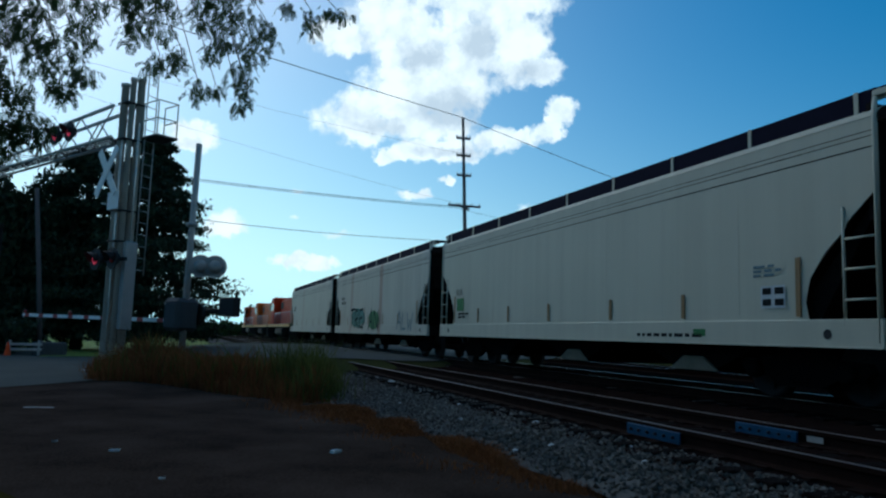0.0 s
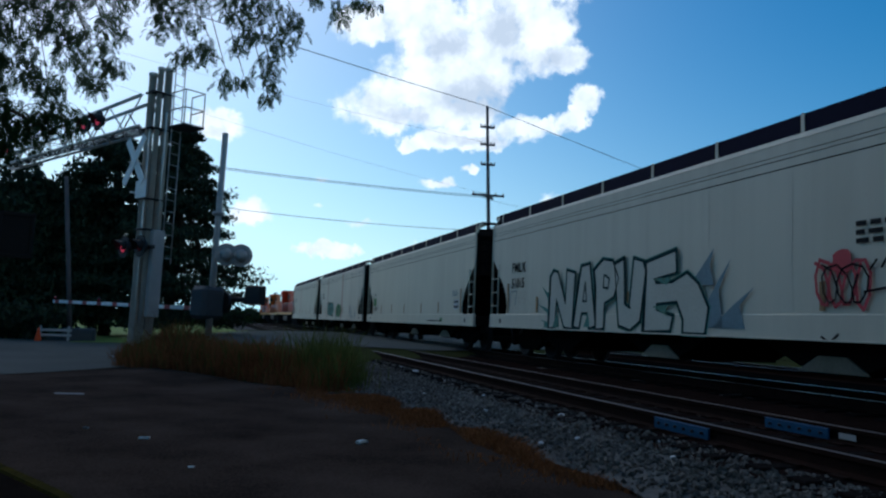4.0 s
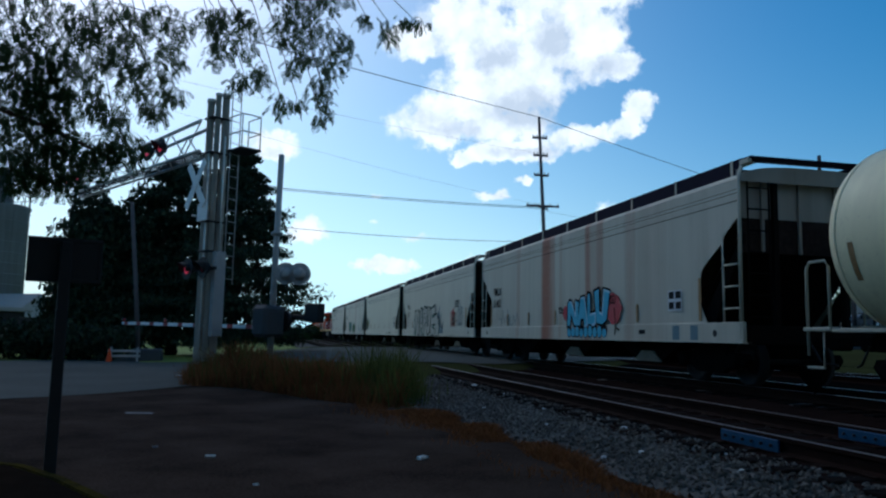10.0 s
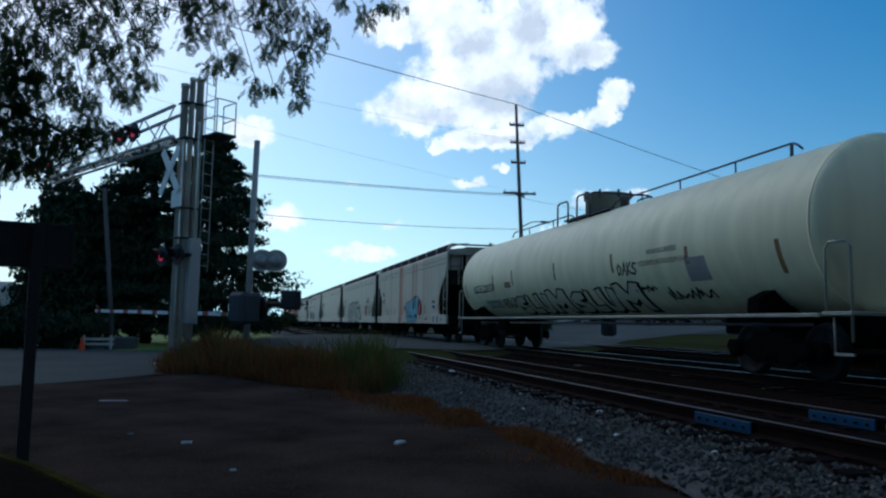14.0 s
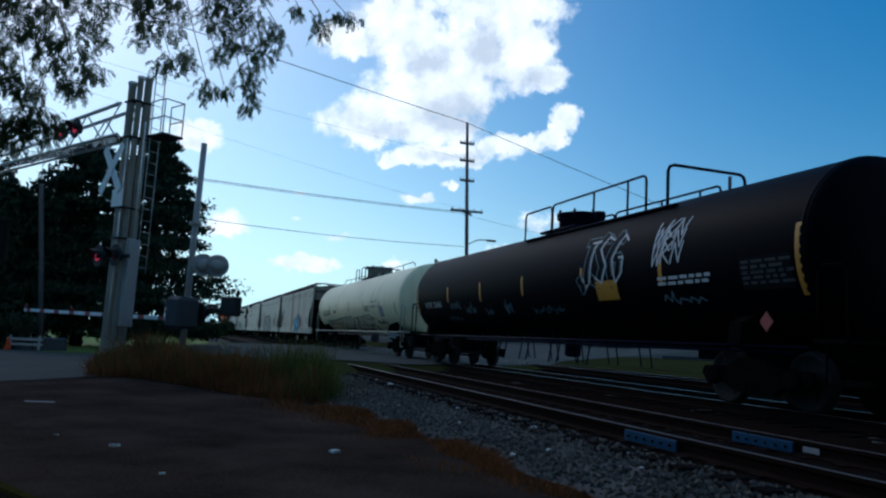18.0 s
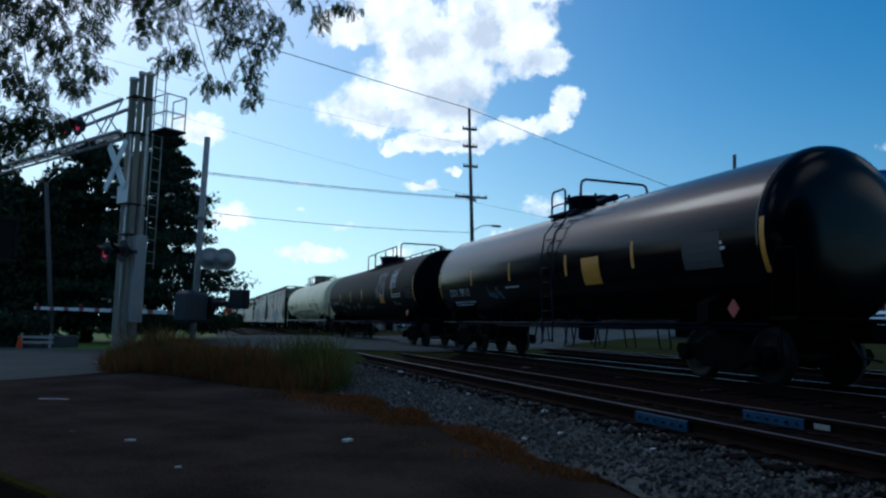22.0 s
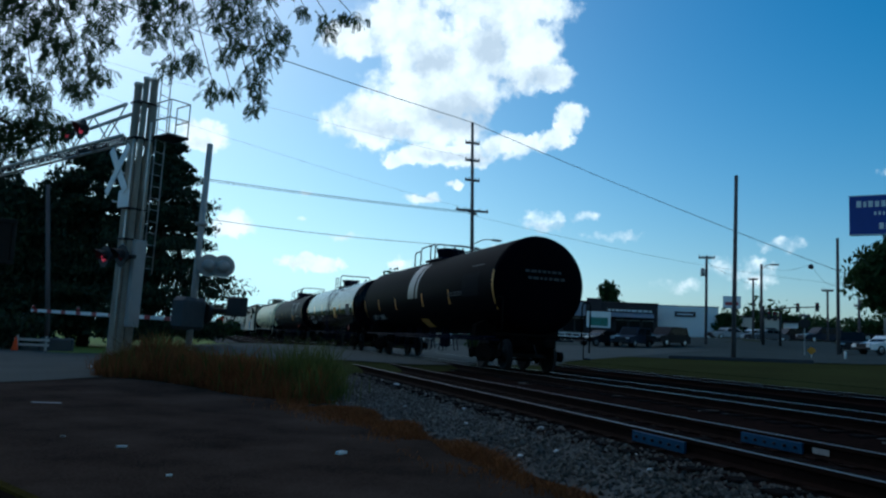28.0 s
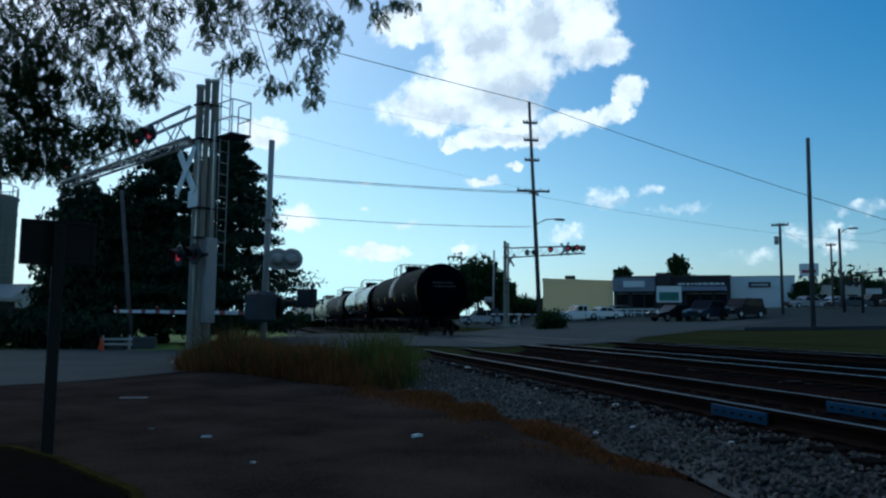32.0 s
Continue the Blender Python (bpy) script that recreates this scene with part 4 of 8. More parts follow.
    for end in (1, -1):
        part("roof_end", Mesh().slab(arc + [(-HW, EAVE - 0.06), (HW, EAVE - 0.06)], end * 8.622, end * 8.65, plane="yz"), end_paint, car, "dark roof end")
    hatch = Mesh().box(-8.0, 8.0, -0.42, 0.42, EAVE + 0.2, EAVE + 0.36, 0.04)
    for x in np.arange(-7.6, 7.7, 0.95):
        hatch.box(x - 0.03, x + 0.03, -0.46, 0.46, EAVE + 0.36, EAVE + 0.39)
    part("hatch_cover", hatch, M_UNDER, car)
    for s in (1, -1):
        rb = Mesh().box(-8.5, 8.5, s * 1.02, s * 1.40, EAVE + 0.37, EAVE + 0.40)
        rb.box(-8.5, 8.5, s * 1.395, s * 1.415, EAVE + 0.12, EAVE + 0.41)
        board = part("running_board", rb, M_WALK, car, "dark blue-black steel roof walkway")
        for x in np.arange(-8.2, 8.3, 2.05):
            part("bracket", Mesh().box(x - 0.035, x + 0.035, s * 1.417, s * 1.43, EAVE + 0.06, EAVE + 0.42), paint, board, "pale upright bracket")
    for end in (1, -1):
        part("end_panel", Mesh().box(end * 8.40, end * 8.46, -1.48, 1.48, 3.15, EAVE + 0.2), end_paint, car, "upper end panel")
        part("end_panel", Mesh().box(end * 8.40, end * 8.463, -1.48, 1.48, 2.5, 3.15), M_ENDDARK, car, "dark brown lower end panel")
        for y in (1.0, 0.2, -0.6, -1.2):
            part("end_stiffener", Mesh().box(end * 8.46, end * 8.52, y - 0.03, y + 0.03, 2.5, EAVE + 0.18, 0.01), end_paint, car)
        part("crossover_platform", Mesh().box(end * 8.42, end * 8.78, -1.42, 1.42, EAVE + 0.36, EAVE + 0.40, 0.008), M_WALK, car, "dark steel walkway across the roof's end")
        part("crossover_bracket", Mesh().box(end * 8.46, end * 8.74, 1.36, 1.44, EAVE + 0.28, EAVE + 0.37, 0.01), paint, car)
        # slope sheet in near-black: the shaded hollow is put into its colour
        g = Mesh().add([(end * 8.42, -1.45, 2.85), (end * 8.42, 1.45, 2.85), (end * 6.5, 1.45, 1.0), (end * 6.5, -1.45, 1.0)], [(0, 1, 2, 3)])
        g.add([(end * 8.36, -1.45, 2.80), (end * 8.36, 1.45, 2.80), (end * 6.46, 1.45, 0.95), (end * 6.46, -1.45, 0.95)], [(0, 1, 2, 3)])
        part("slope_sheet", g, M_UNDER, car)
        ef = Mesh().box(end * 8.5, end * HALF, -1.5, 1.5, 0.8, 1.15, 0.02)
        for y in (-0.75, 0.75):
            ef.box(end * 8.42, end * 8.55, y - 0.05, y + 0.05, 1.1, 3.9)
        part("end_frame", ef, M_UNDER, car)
        el = Mesh().tube([(end * 8.62, 0.95, 1.1), (end * 8.62, 0.95, 4.0)], 0.02, 6).tube([(end * 8.62, 1.4, 1.1), (end * 8.62, 1.4, 4.0)], 0.02, 6)
        for z in np.arange(1.3, 4.0, 0.4):
            el.tube([(end * 8.62, 0.95, z), (end * 8.62, 1.4, z)], 0.016, 6)
        part("end_ladder", el, M_UNDER, car)
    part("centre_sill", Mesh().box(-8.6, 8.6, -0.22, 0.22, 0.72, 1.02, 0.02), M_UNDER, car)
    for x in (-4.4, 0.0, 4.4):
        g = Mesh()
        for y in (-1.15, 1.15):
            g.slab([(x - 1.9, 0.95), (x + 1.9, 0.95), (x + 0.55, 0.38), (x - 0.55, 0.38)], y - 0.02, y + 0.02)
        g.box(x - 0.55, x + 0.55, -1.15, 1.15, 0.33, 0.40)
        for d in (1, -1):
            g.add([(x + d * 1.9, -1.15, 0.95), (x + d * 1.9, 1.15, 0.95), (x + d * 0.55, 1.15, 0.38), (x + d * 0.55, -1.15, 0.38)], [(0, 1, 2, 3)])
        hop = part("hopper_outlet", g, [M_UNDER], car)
        if x in (0.0, -4.4):
            part("outlet_gate", Mesh().slab([(x - 0.66, 0.36), (x + 0.66, 0.36), (x + 0.26, 0.60), (x - 0.26, 0.60)], 1.18, 1.22), M_BUFF, hop, "dull buff outlet gate")
    part("brake_pipe", Mesh().tube([(-8.2, 0.6, 0.8), (8.2, 0.6, 0.8)], 0.03, 6), M_UNDER, car)
    part("air_reservoir", Mesh().spin([(-0.5, 0.05), (-0.45, 0.2), (0.45, 0.2), (0.5, 0.05)], "x", (7.1, 0.6, 1.35), 14), M_UNDER, car)
    running_gear(car, 6.75)
    couplers(car, HALF)
    for x in (-7.25, -4.6, -2.2, 0.6, 3.0, 5.2, 7.25):
        part("reflector", Mesh().box(x - 0.045, x + 0.045, 1.565, 1.576, 1.25, 1.25 + (0.85 if abs(x) > 7 else 0.42)), M_STRIPEOLD, car, "faded brown-yellow reflector strip")
    marks(car)
    ROLLING.append((car, offset))
    return car


def stencil_box(car, x, z, w=0.52, h=0.38):
    b = flat_decal("stencil_panel", car, rect(w, h), x, z, M_INKW, 1.566, "white-bordered stencil panel")
    for i in range(2):
        for j in range(2):
            part("stencil_field", Mesh().add([(x - (0.04 + i * w / 2 + u), 1.57, z + 0.04 + j * h / 2 + v) for u, v in ((0, 0), (w / 2 - 0.07, 0), (w / 2 - 0.07, h / 2 - 0.07), (0, h / 2 - 0.07))], [(0, 1, 2, 3)]), M_INK, b)


def small_print(car, x, z, w, rows, seed, mat, y=1.568, ht=0.07):
    """Lines of writing too small to read, as short bars."""
    rng = random.Random(seed)
    g = Mesh()
    for r in range(rows):
        u = 0.0
        while u < w * rng.uniform(0.75, 1.0):
            b = rng.uniform(0.08, 0.28)
            g.add([(x - u, y, z - r * ht * 1.7), (x - u - b, y, z - r * ht * 1.7), (x - u - b, y, z - r * ht * 1.7 + ht), (x - u, y, z - r * ht * 1.7 + ht)], [(0, 1, 2, 3)])
            u += b + 0.06
    part("small_print", g, mat, car, "lines of small stencilled print")["kind"] = "stuff"


def words(car, text, x, z, size, mat, wide=1.0, bold=0.0, label=""):
    flat_decal("lettering", car, lettering(text, size, wide, bold), x, z, mat, 1.568, label or "stencilled lettering")


def marks_one(car):
    small_print(car, 7.0, 2.6, 0.9, 2, 3, M_INK, ht=0.14)


def marks_two(car):
    flat_decal("graffiti", car, blob(3.4, 1.15, 5), 4.6, 0.98, P_TEAL, 1.588, "teal sprayed graffiti patch")
    flat_decal("graffiti", car, ribbons(throw_up("TRE", 3.0, 0.9, 6), 0.12), 4.4, 1.1, P_OUT, 1.590)
    flat_decal("graffiti", car, blob(2.4, 1.0, 9), 0.6, 0.95, P_GREEN, 1.588, "dark green sprayed graffiti patch")
    flat_decal("graffiti", car, ribbons(throw_up("AN", 2.0, 0.9, 8), 0.1), 0.4, 1.0, P_OUT, 1.590)
    flat_decal("graffiti", car, ribbons(throw_up("ALW", 2.2, 0.7, 2), 0.08), -4.6, 1.0, P_BLUEGREY, 1.590)
    small_print(car, 7.0, 2.6, 0.9, 2, 13, M_INK, ht=0.14)


def marks_three(car):
    words(car, "NLX", 7.15, 2.12, 0.30, M_INK)
    flat_decal("emblem", car, rect(0.62, 0.40), 7.05, 1.62, P_GREEN, 1.568, "plain green rectangular emblem")
    small_print(car, 6.9, 1.5, 0.7, 2, 5, M_INK, ht=0.06)
    small_print(car, -6.35, 2.0, 0.6, 3, 6, P_BLUEGREY, ht=0.04)
    stencil_box(car, -6.5, 1.38, 0.5, 0.34)
    small_print(car, -3.2, 0.93, 2.2, 1, 7, M_INK, y=1.584, ht=0.06)
    flat_decal("data_plate", car, rect(0.32, 0.12), -4.9, 0.95, P_GREEN, 1.584)


def marks_four(car):
    words(car, "FMLX", 7.0, 2.40, 0.40, M_INK, 1.0, 0.006)
    words(car, "51015", 7.0, 1.95, 0.40, M_INK, 0.92, 0.006)
    flat_decal("graffiti", car, ribbons([[(0, 0), (0.1, 0.4), (0.5, 0.42), (0.4, 0.02)]], 0.03), 7.1, 1.45, P_BLUEGREY, 1.568)
    flat_decal("graffiti", car, spikes([(6.05, 0.1, 0.8, 7.05, 1.28), (6.5, 0.1, 0.9, 7.62, 0.78), (5.9, 0.85, 0.7, 6.6, 1.5)]), 4.4, 0.86, P_BLUEGREY, 1.588, "blue-green sprayed points behind a large graffiti piece")
    flat_decal("graffiti", car, spikes([(0.1, 0.02, 0.5, -0.70, 0.62), (0.0, 0.3, 0.4, -0.42, 1.05), (-0.3, 0.0, 0.6, -0.5, 0.2)]), 4.4, 0.86, P_TEAL, 1.588, "dark green sprayed points beside the letters")
    fill, ink = fat_piece([("N", 0.0, 0.0, 1.42, 1.44), ("A", 1.36, 0.02, 1.12, 1.48), ("P", 2.30, 0.0, 1.16, 1.56), ("U", 3.22, 0.02, 1.26, 1.50), ("E", 4.36, 0.0, 2.1, 1.52)], 0.03)
    flat_decal("graffiti", car, ribbons(ink, 0.13), 4.42, 0.86, P_TEAL, 1.589, "dark green shading round the letters")
    flat_decal("graffiti", car, ribbons(ink, 0.085), 4.42, 0.86, P_OUT, 1.590, "dark outlines of large angular graffiti letters")
    flat_decal("graffiti", car, fill, 4.42, 0.86, P_PALE, 1.5915, "pale grey fill of large angular graffiti letters")
    flat_decal("graffiti", car, ribbons([st for st in ink if len(st) < 7] + [[(u + 0.04, v) for u, v in st[:4]] for st in ink if len(st) > 7], 0.05), 4.42, 0.86, P_OUT, 1.593)
    flat_decal("graffiti", car, ribbons(ink, 0.035), 4.42, 0.86, P_OUT, 1.5935)
    flat_decal("graffiti", car, spikes([(0.25, 0.02, 0.35, 0.5, 0.42), (1.9, 0.05, 0.3, 2.1, 0.4), (4.75, 0.5, 0.5, 5.3, 0.28), (4.7, 1.04, 0.7, 5.2, 0.9)]), 4.42, 0.86, P_TEAL, 1.594, "green accents inside the letters")
    flat_decal("graffiti", car, blob(0.42, 0.42, 32, 12, 0.3), -4.78, 1.72, P_RED, 1.588, "red sprayed patch of a tag")
    flat_decal("graffiti", car, ribbons(loops(0.95, 0.78, 31, 4), 0.05), -4.5, 1.25, P_RED, 1.590, "red scrawled graffiti tag")
    flat_decal("graffiti", car, ribbons(loops(0.8, 0.62, 33, 3), 0.03), -4.62, 1.32, P_INK, 1.592)
    flat_decal("graffiti", car, ribbons([[(0, 0), (0.45, 0.06)], [(0.1, 0.3), (0.2, 0.42)], [(0.28, 0.32), (0.36, 0.44)], [(-0.75, -0.62), (-0.6, -0.7), (-0.45, -0.58)]], 0.035), -5.35, 1.5, P_INK, 1.592)
    flat_decal("graffiti", car, ribbons(loops(0.9, 1.0, 35, 4), 0.045), -5.9, 1.25, P_BLUEGREY, 1.590, "thin blue-grey scrawled tag")
    stencil_box(car, -6.2, 1.0, 0.5, 0.2)
    small_print(car, -5.2, 2.4, 1.0, 3, 16, M_INK)


def marks_five(car):
    words(car, "FMLX", 7.0, 2.40, 0.40, M_INK, 1.0, 0.006)
    words(car, "51482", 7.0, 1.95, 0.40, M_INK, 0.92, 0.006)
    flat_decal("graffiti", car, ribbons(scrawl(2.4, 0.7, 41, 18), 0.03), 6.2, 1.25, P_BLUEGREY, 1.568, "thin grey scrawl")
    flat_decal("graffiti", car, blob(0.95, 0.85, 22, 22, 0.25), -2.95, 1.18, P_RED, 1.588, "red sprayed patch behind letters")
    flat_decal("graffiti", car, blob(0.5, 0.5, 24, 18, 0.3), -0.05, 1.3, P_RED, 1.588, "red sprayed patch beside letters")
    fill, ink = fat_piece([("N", 0.0, 0.0, 0.80, 0.70), ("A", 0.72, 0.0, 0.66, 0.78), ("L", 1.36, 0.02, 0.52, 0.84), ("U", 1.80, 0.02, 0.92, 0.92)], 0.05)
    flat_decal("graffiti", car, ribbons(ink, 0.13), -0.42, 1.2, P_INK, 1.590, "black outlines of blue graffiti letters")
    flat_decal("graffiti", car, fill, -0.42, 1.2, P_SKY, 1.592, "bright blue graffiti letters")
    flat_decal("graffiti", car, ribbons([[(u + 0.03, v - 0.02) for u, v in st[2:6]] for st in ink if len(st) > 7], 0.06), -0.42, 1.2, P_ICE, 1.593, "pale blue highlights on the letters")
    rng = random.Random(26)
    for i in range(9):
        u = 0.29 * i
        flat_decal("graffiti", car, blob(0.36, rng.uniform(0.30, 0.42), 60 + i, 12, 0.12), -0.36 - u, 0.85, P_INK, 1.590)
        flat_decal("graffiti", car, blob(0.28, rng.uniform(0.24, 0.33), 70 + i, 12, 0.12), -0.40 - u, 0.88, P_SKY, 1.592, "bright blue painted drips on the sill")
    flat_decal("graffiti", car, ribbons(loops(0.42, 0.22, 17, 3), 0.035), -3.1, 1.72, P_INK, 1.590)
    flat_decal("graffiti", car, ribbons(loops(0.34, 0.2, 18, 2), 0.035), 0.25, 1.55, P_INK, 1.590)
    flat_decal("graffiti", car, ribbons([[(0, 0.62), (0.05, 0.3), (0.02, 0)], [(0.1, 0.15), (0.25, 0.1)]], 0.05), -3.45, 0.98, P_INK, 1.592)
    stencil_box(car, -6.0, 1.47, 0.56, 0.44)
    flat_decal("data_plate", car, rect(0.3, 0.1), -4.7, 0.98, M_INK, 1.584)
    flat_decal("paint_patch", car, rect(0.28, 0.3), -6.2, 0.86, P_BLUEGREY, 1.584)
    flat_decal("paint_patch", car, rect(0.28, 0.3), -6.9, 0.86, P_BLUEGREY, 1.584)


PAINT_1 = car_paint("hopper_pale_grey", (0.50, 0.46, 0.365), 0.6, 0.3, ((2.4, 0.5, 0.3),), 0.25)
PAINT_2 = car_paint("hopper_pale_stained", (0.53, 0.49, 0.39), 0.6, 0.4, ((-1.6, 0.35, 0.7), (4.5, 0.4, 0.4)))
PAINT_3 = car_paint("hopper_cream_grey", (0.57, 0.53, 0.40), 0.58, 0.15, (), 0.2)
PAINT_4 = car_paint("hopper_clean_grey", (0.52, 0.495, 0.385), 0.58, 0.2, (), 0.22)
PAINT_5 = car_paint("hopper_rust_run", (0.49, 0.46, 0.36), 0.6, 0.5, ((1.35, 0.55, 1.0), (1.55, 0.3, 1.0), (0.95, 0.3, 0.5), (-1.75, 0.22, 0.75), (-2.5, 0.25, 0.45), (-2.15, 0.6, 0.25), (-4.2, 0.3, 0.35), (4.1, 0.3, 0.35), (0.2, 0.15, 0.3), (-5.2, 0.8, 0.12)), 0.35)
hopper(46.75, PAINT_1, "pale grey covered hopper car behind the locomotives", marks_one)
hopper(28.0, PAINT_2, "pale covered hopper car with teal graffiti and rust runs", marks_two)
hopper(9.3, PAINT_3, "cream-grey covered hopper car with a small green emblem", marks_three)
hopper(-9.5, PAINT_4, "pale grey covered hopper car with large grey-green graffiti", marks_four)
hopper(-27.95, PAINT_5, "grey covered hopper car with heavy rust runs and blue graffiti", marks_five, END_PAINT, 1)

TANK_R = 1.5
TANK_Z = 2.62


def on_tank(u, v, x, z, lift=0.006):
    """A point of a flat sign wrapped on the tank's near side: u along, v up from height z."""
    a = math.asin(max(-0.98, min(0.98, (z - TANK_Z) / TANK_R))) + v / TANK_R
    r = TANK_R + lift
    return (x - u, r * math.cos(a), TANK_Z + r * math.sin(a))


def tank_decal(name, car, shape, x, z, mat, label="", lift=0.006):
    vs, fs = shape
    bm = bmesh.new()
    bv = [bm.verts.new((u, v, 0)) for u, v in vs]
    for f in fs:
        try:
            bm.faces.new([bv[i] for i in f])
        except ValueError:
            pass
    top = max(v for u, v in vs)
    if top > 0.35:
        for k in range(1, int(top / 0.15) + 1):
            geom = bm.verts[:] + bm.edges[:] + bm.faces[:]
            bmesh.ops.bisect_plane(bm, geom=geom, plane_co=(0, k * 0.15, 0), plane_no=(0, 1, 0))
    bm.verts.index_update()
    g = Mesh().add([on_tank(v.co.x, v.co.y, x, z, lift) for v in bm.verts], [tuple(v.index for v in f.verts) for f in bm.faces])
    bm.free()
    ob = part(name, g, mat, car, label)
    if name in ("graffiti", "small_print"):
        ob["kind"] = "stuff"
    return ob


def tank_bars(car, x, z, w, rows, seed, mat, ht=0.06):
    rng = random.Random(seed)
    vs, fs = [], []
    for r in range(rows):
        u = 0.0
        while u < w * rng.uniform(0.75, 1.0):
            b, y = rng.uniform(0.08, 0.3), -r * ht * 1.7
            i = len(vs)
            vs += [(u, y), (u + b, y), (u + b, y + ht), (u, y + ht)]
            fs.append((i, i + 1, i + 2, i + 3))
            u += b + 0.06
    tank_decal("small_print", car, (vs, fs), x, z, mat, "lines of small stencilled print")


def tank_car(offset, half, paint, label, marks, rails, gear, trim, dome=0.0, rail_w=1.6, cap=0.45, side_rail=None, stripes=(), stripe_mat=None, ladder=False, mid=2.62):
    global TANK_Z
    TANK_Z = mid
    car = thing("tank_car", label, "tank car", group="freight train")
    head = 0.34
    prof = []
    for a in np.linspace(0, math.pi / 2, 9):
        prof.append((-half - 0.05 + head - head * math.cos(a), TANK_R * math.sin(a) ** 0.6))
    body = prof + [(-half + head, TANK_R), (half - head, TANK_R)] + [(-x, r) for x, r in prof[::-1]]
    shell = part("shell", Mesh().spin(body, "x", (0, 0, TANK_Z), 72), paint, car)
    for x in (-half + head, half - head):
        part("weld_band", Mesh().spin([(x - 0.03, TANK_R), (x - 0.03, TANK_R + 0.006), (x + 0.03, TANK_R + 0.006), (x + 0.03, TANK_R)], "x", (0, 0, TANK_Z), 72), paint, shell)
    top = TANK_Z + TANK_R
    # manway with its cover, platform and rails
    lid = top + (0.60 if cap > 0.6 else 0.44)
    man = part("manway", Mesh().spin([(top - 0.1, cap), (lid - 0.14, cap), (lid - 0.12, cap + 0.06), (lid - 0.06, cap + 0.06), (lid - 0.02, cap * 0.8), (lid, 0.02)], "z", (dome, 0, 0), 28), trim if side_rail else gear, car)
    part("hinge", Mesh().box(dome - 0.08, dome + 0.08, -cap - 0.12, -cap + 0.04, lid - 0.14, lid - 0.02, 0.02), gear, man)
    for i in range(8):
        a = i * math.pi / 4
        part("cover_bolt", Mesh().box(dome + (cap + 0.05) * math.cos(a) - 0.025, dome + (cap + 0.05) * math.cos(a) + 0.025, (cap + 0.05) * math.sin(a) - 0.025, (cap + 0.05) * math.sin(a) + 0.025, lid - 0.2, lid + 0.01), gear, man)
    plat = Mesh()
    for s in (1, -1):
        plat.box(dome - rail_w * 0.7, dome + rail_w * 0.7, s * 0.35, s * 0.72, top - 0.10, top - 0.04)
    part("platform", plat, gear, car, "grated service platform")
    part("valve", Mesh().spin([(top - 0.05, 0.10), (top + 0.22, 0.10), (top + 0.24, 0.14), (top + 0.3, 0.14)], "z", (dome - cap - 0.55, 0.1, 0), 14), gear, car)
    rails(car, dome, top, rail_w, gear)
    # stub sills, bolsters, trucks
    for s in (1, -1):
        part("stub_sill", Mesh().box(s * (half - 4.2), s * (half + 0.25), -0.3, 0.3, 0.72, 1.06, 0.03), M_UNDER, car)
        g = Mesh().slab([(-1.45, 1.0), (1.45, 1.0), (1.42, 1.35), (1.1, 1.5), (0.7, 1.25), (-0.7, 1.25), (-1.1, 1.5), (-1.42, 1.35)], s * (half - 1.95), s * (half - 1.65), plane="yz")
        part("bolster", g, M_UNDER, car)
        pl = Mesh().box(s * (half - 0.15), s * (half + 0.45), -1.48, 1.48, 1.04, 1.10, 0.01)
        part("end_platform", pl, trim, car)
        for y in (1.42, -1.42):
            hr = Mesh().tube([(s * (half - 0.1), y, 1.1), (s * (half - 0.1), y, 2.05), (s * (half - 0.02), y, 2.15), (s * (half + 0.32), y, 2.15), (s * (half + 0.4), y, 2.05), (s * (half + 0.4), y, 0.65)], 0.024, 7)
            part("end_handrail", hr, trim, car)
            st = Mesh().box(s * (half + 0.05), s * (half + 0.42), y - 0.02, y + 0.02, 0.45, 0.49)
            st.tube([(s * (half + 0.05), y, 1.05), (s * (half + 0.05), y, 0.47)], 0.016, 6)
            part("step", st, trim, car)
    if side_rail:
        for y in (1.46, -1.46):
            part("side_rail", Mesh().box(-half + 0.2, half - 0.2, y - 0.03, y + 0.03, 1.02, 1.08, 0.01), side_rail, car, "long pipe rail along the side sill")
    else:
        for y in (1.30, -1.30):
            part("side_rail", Mesh().tube([(-half + 0.4, y, 0.98), (half - 0.4, y, 0.98)], 0.028, 6), gear, car)
    for y in (0.75, -0.75):
        for x in () if side_rail else (-2.4, -0.9, 0.9, 2.4, 4.0):
            g = Mesh().tube([(x, y, 1.3), (x, y * 1.2, 0.42), (x + 0.45, y * 1.2, 0.42), (x + 0.45, y, 1.3)], 0.022, 6)
            part("pipe_guard", g, gear, car)
    part("outlet", Mesh().spin([(0.55, 0.14), (0.6, 0.22), (0.95, 0.22), (1.2, 0.12)], "z", (dome * 0.3, 0, 0), 14), gear, car)
    part("brake_pipe", Mesh().tube([(-half + 1, 0.9, 0.9), (half - 1, 0.9, 0.9)], 0.03, 6), gear, car)
    part("brake_rigging", Mesh().box(half - 4.3, half - 3.5, 0.5, 1.1, 0.62, 0.98, 0.04), M_UNDER, car)
    running_gear(car, half - 1.8)
    couplers(car, half + 0.05)
    lad = Mesh() if ladder else None
    for dx in (-0.28, 0.28) if ladder else ():
        lad.tube([(dome - rail_w + 0.35 + dx, 1.10, top - 0.30), (dome - rail_w + 0.35 + dx, 1.47, 3.2), (dome - rail_w + 0.35 + dx, 1.56, 2.6), (dome - rail_w + 0.35 + dx, 1.5, 1.1), (dome - rail_w + 0.35 + dx, 1.5, 0.5)], 0.02, 6)
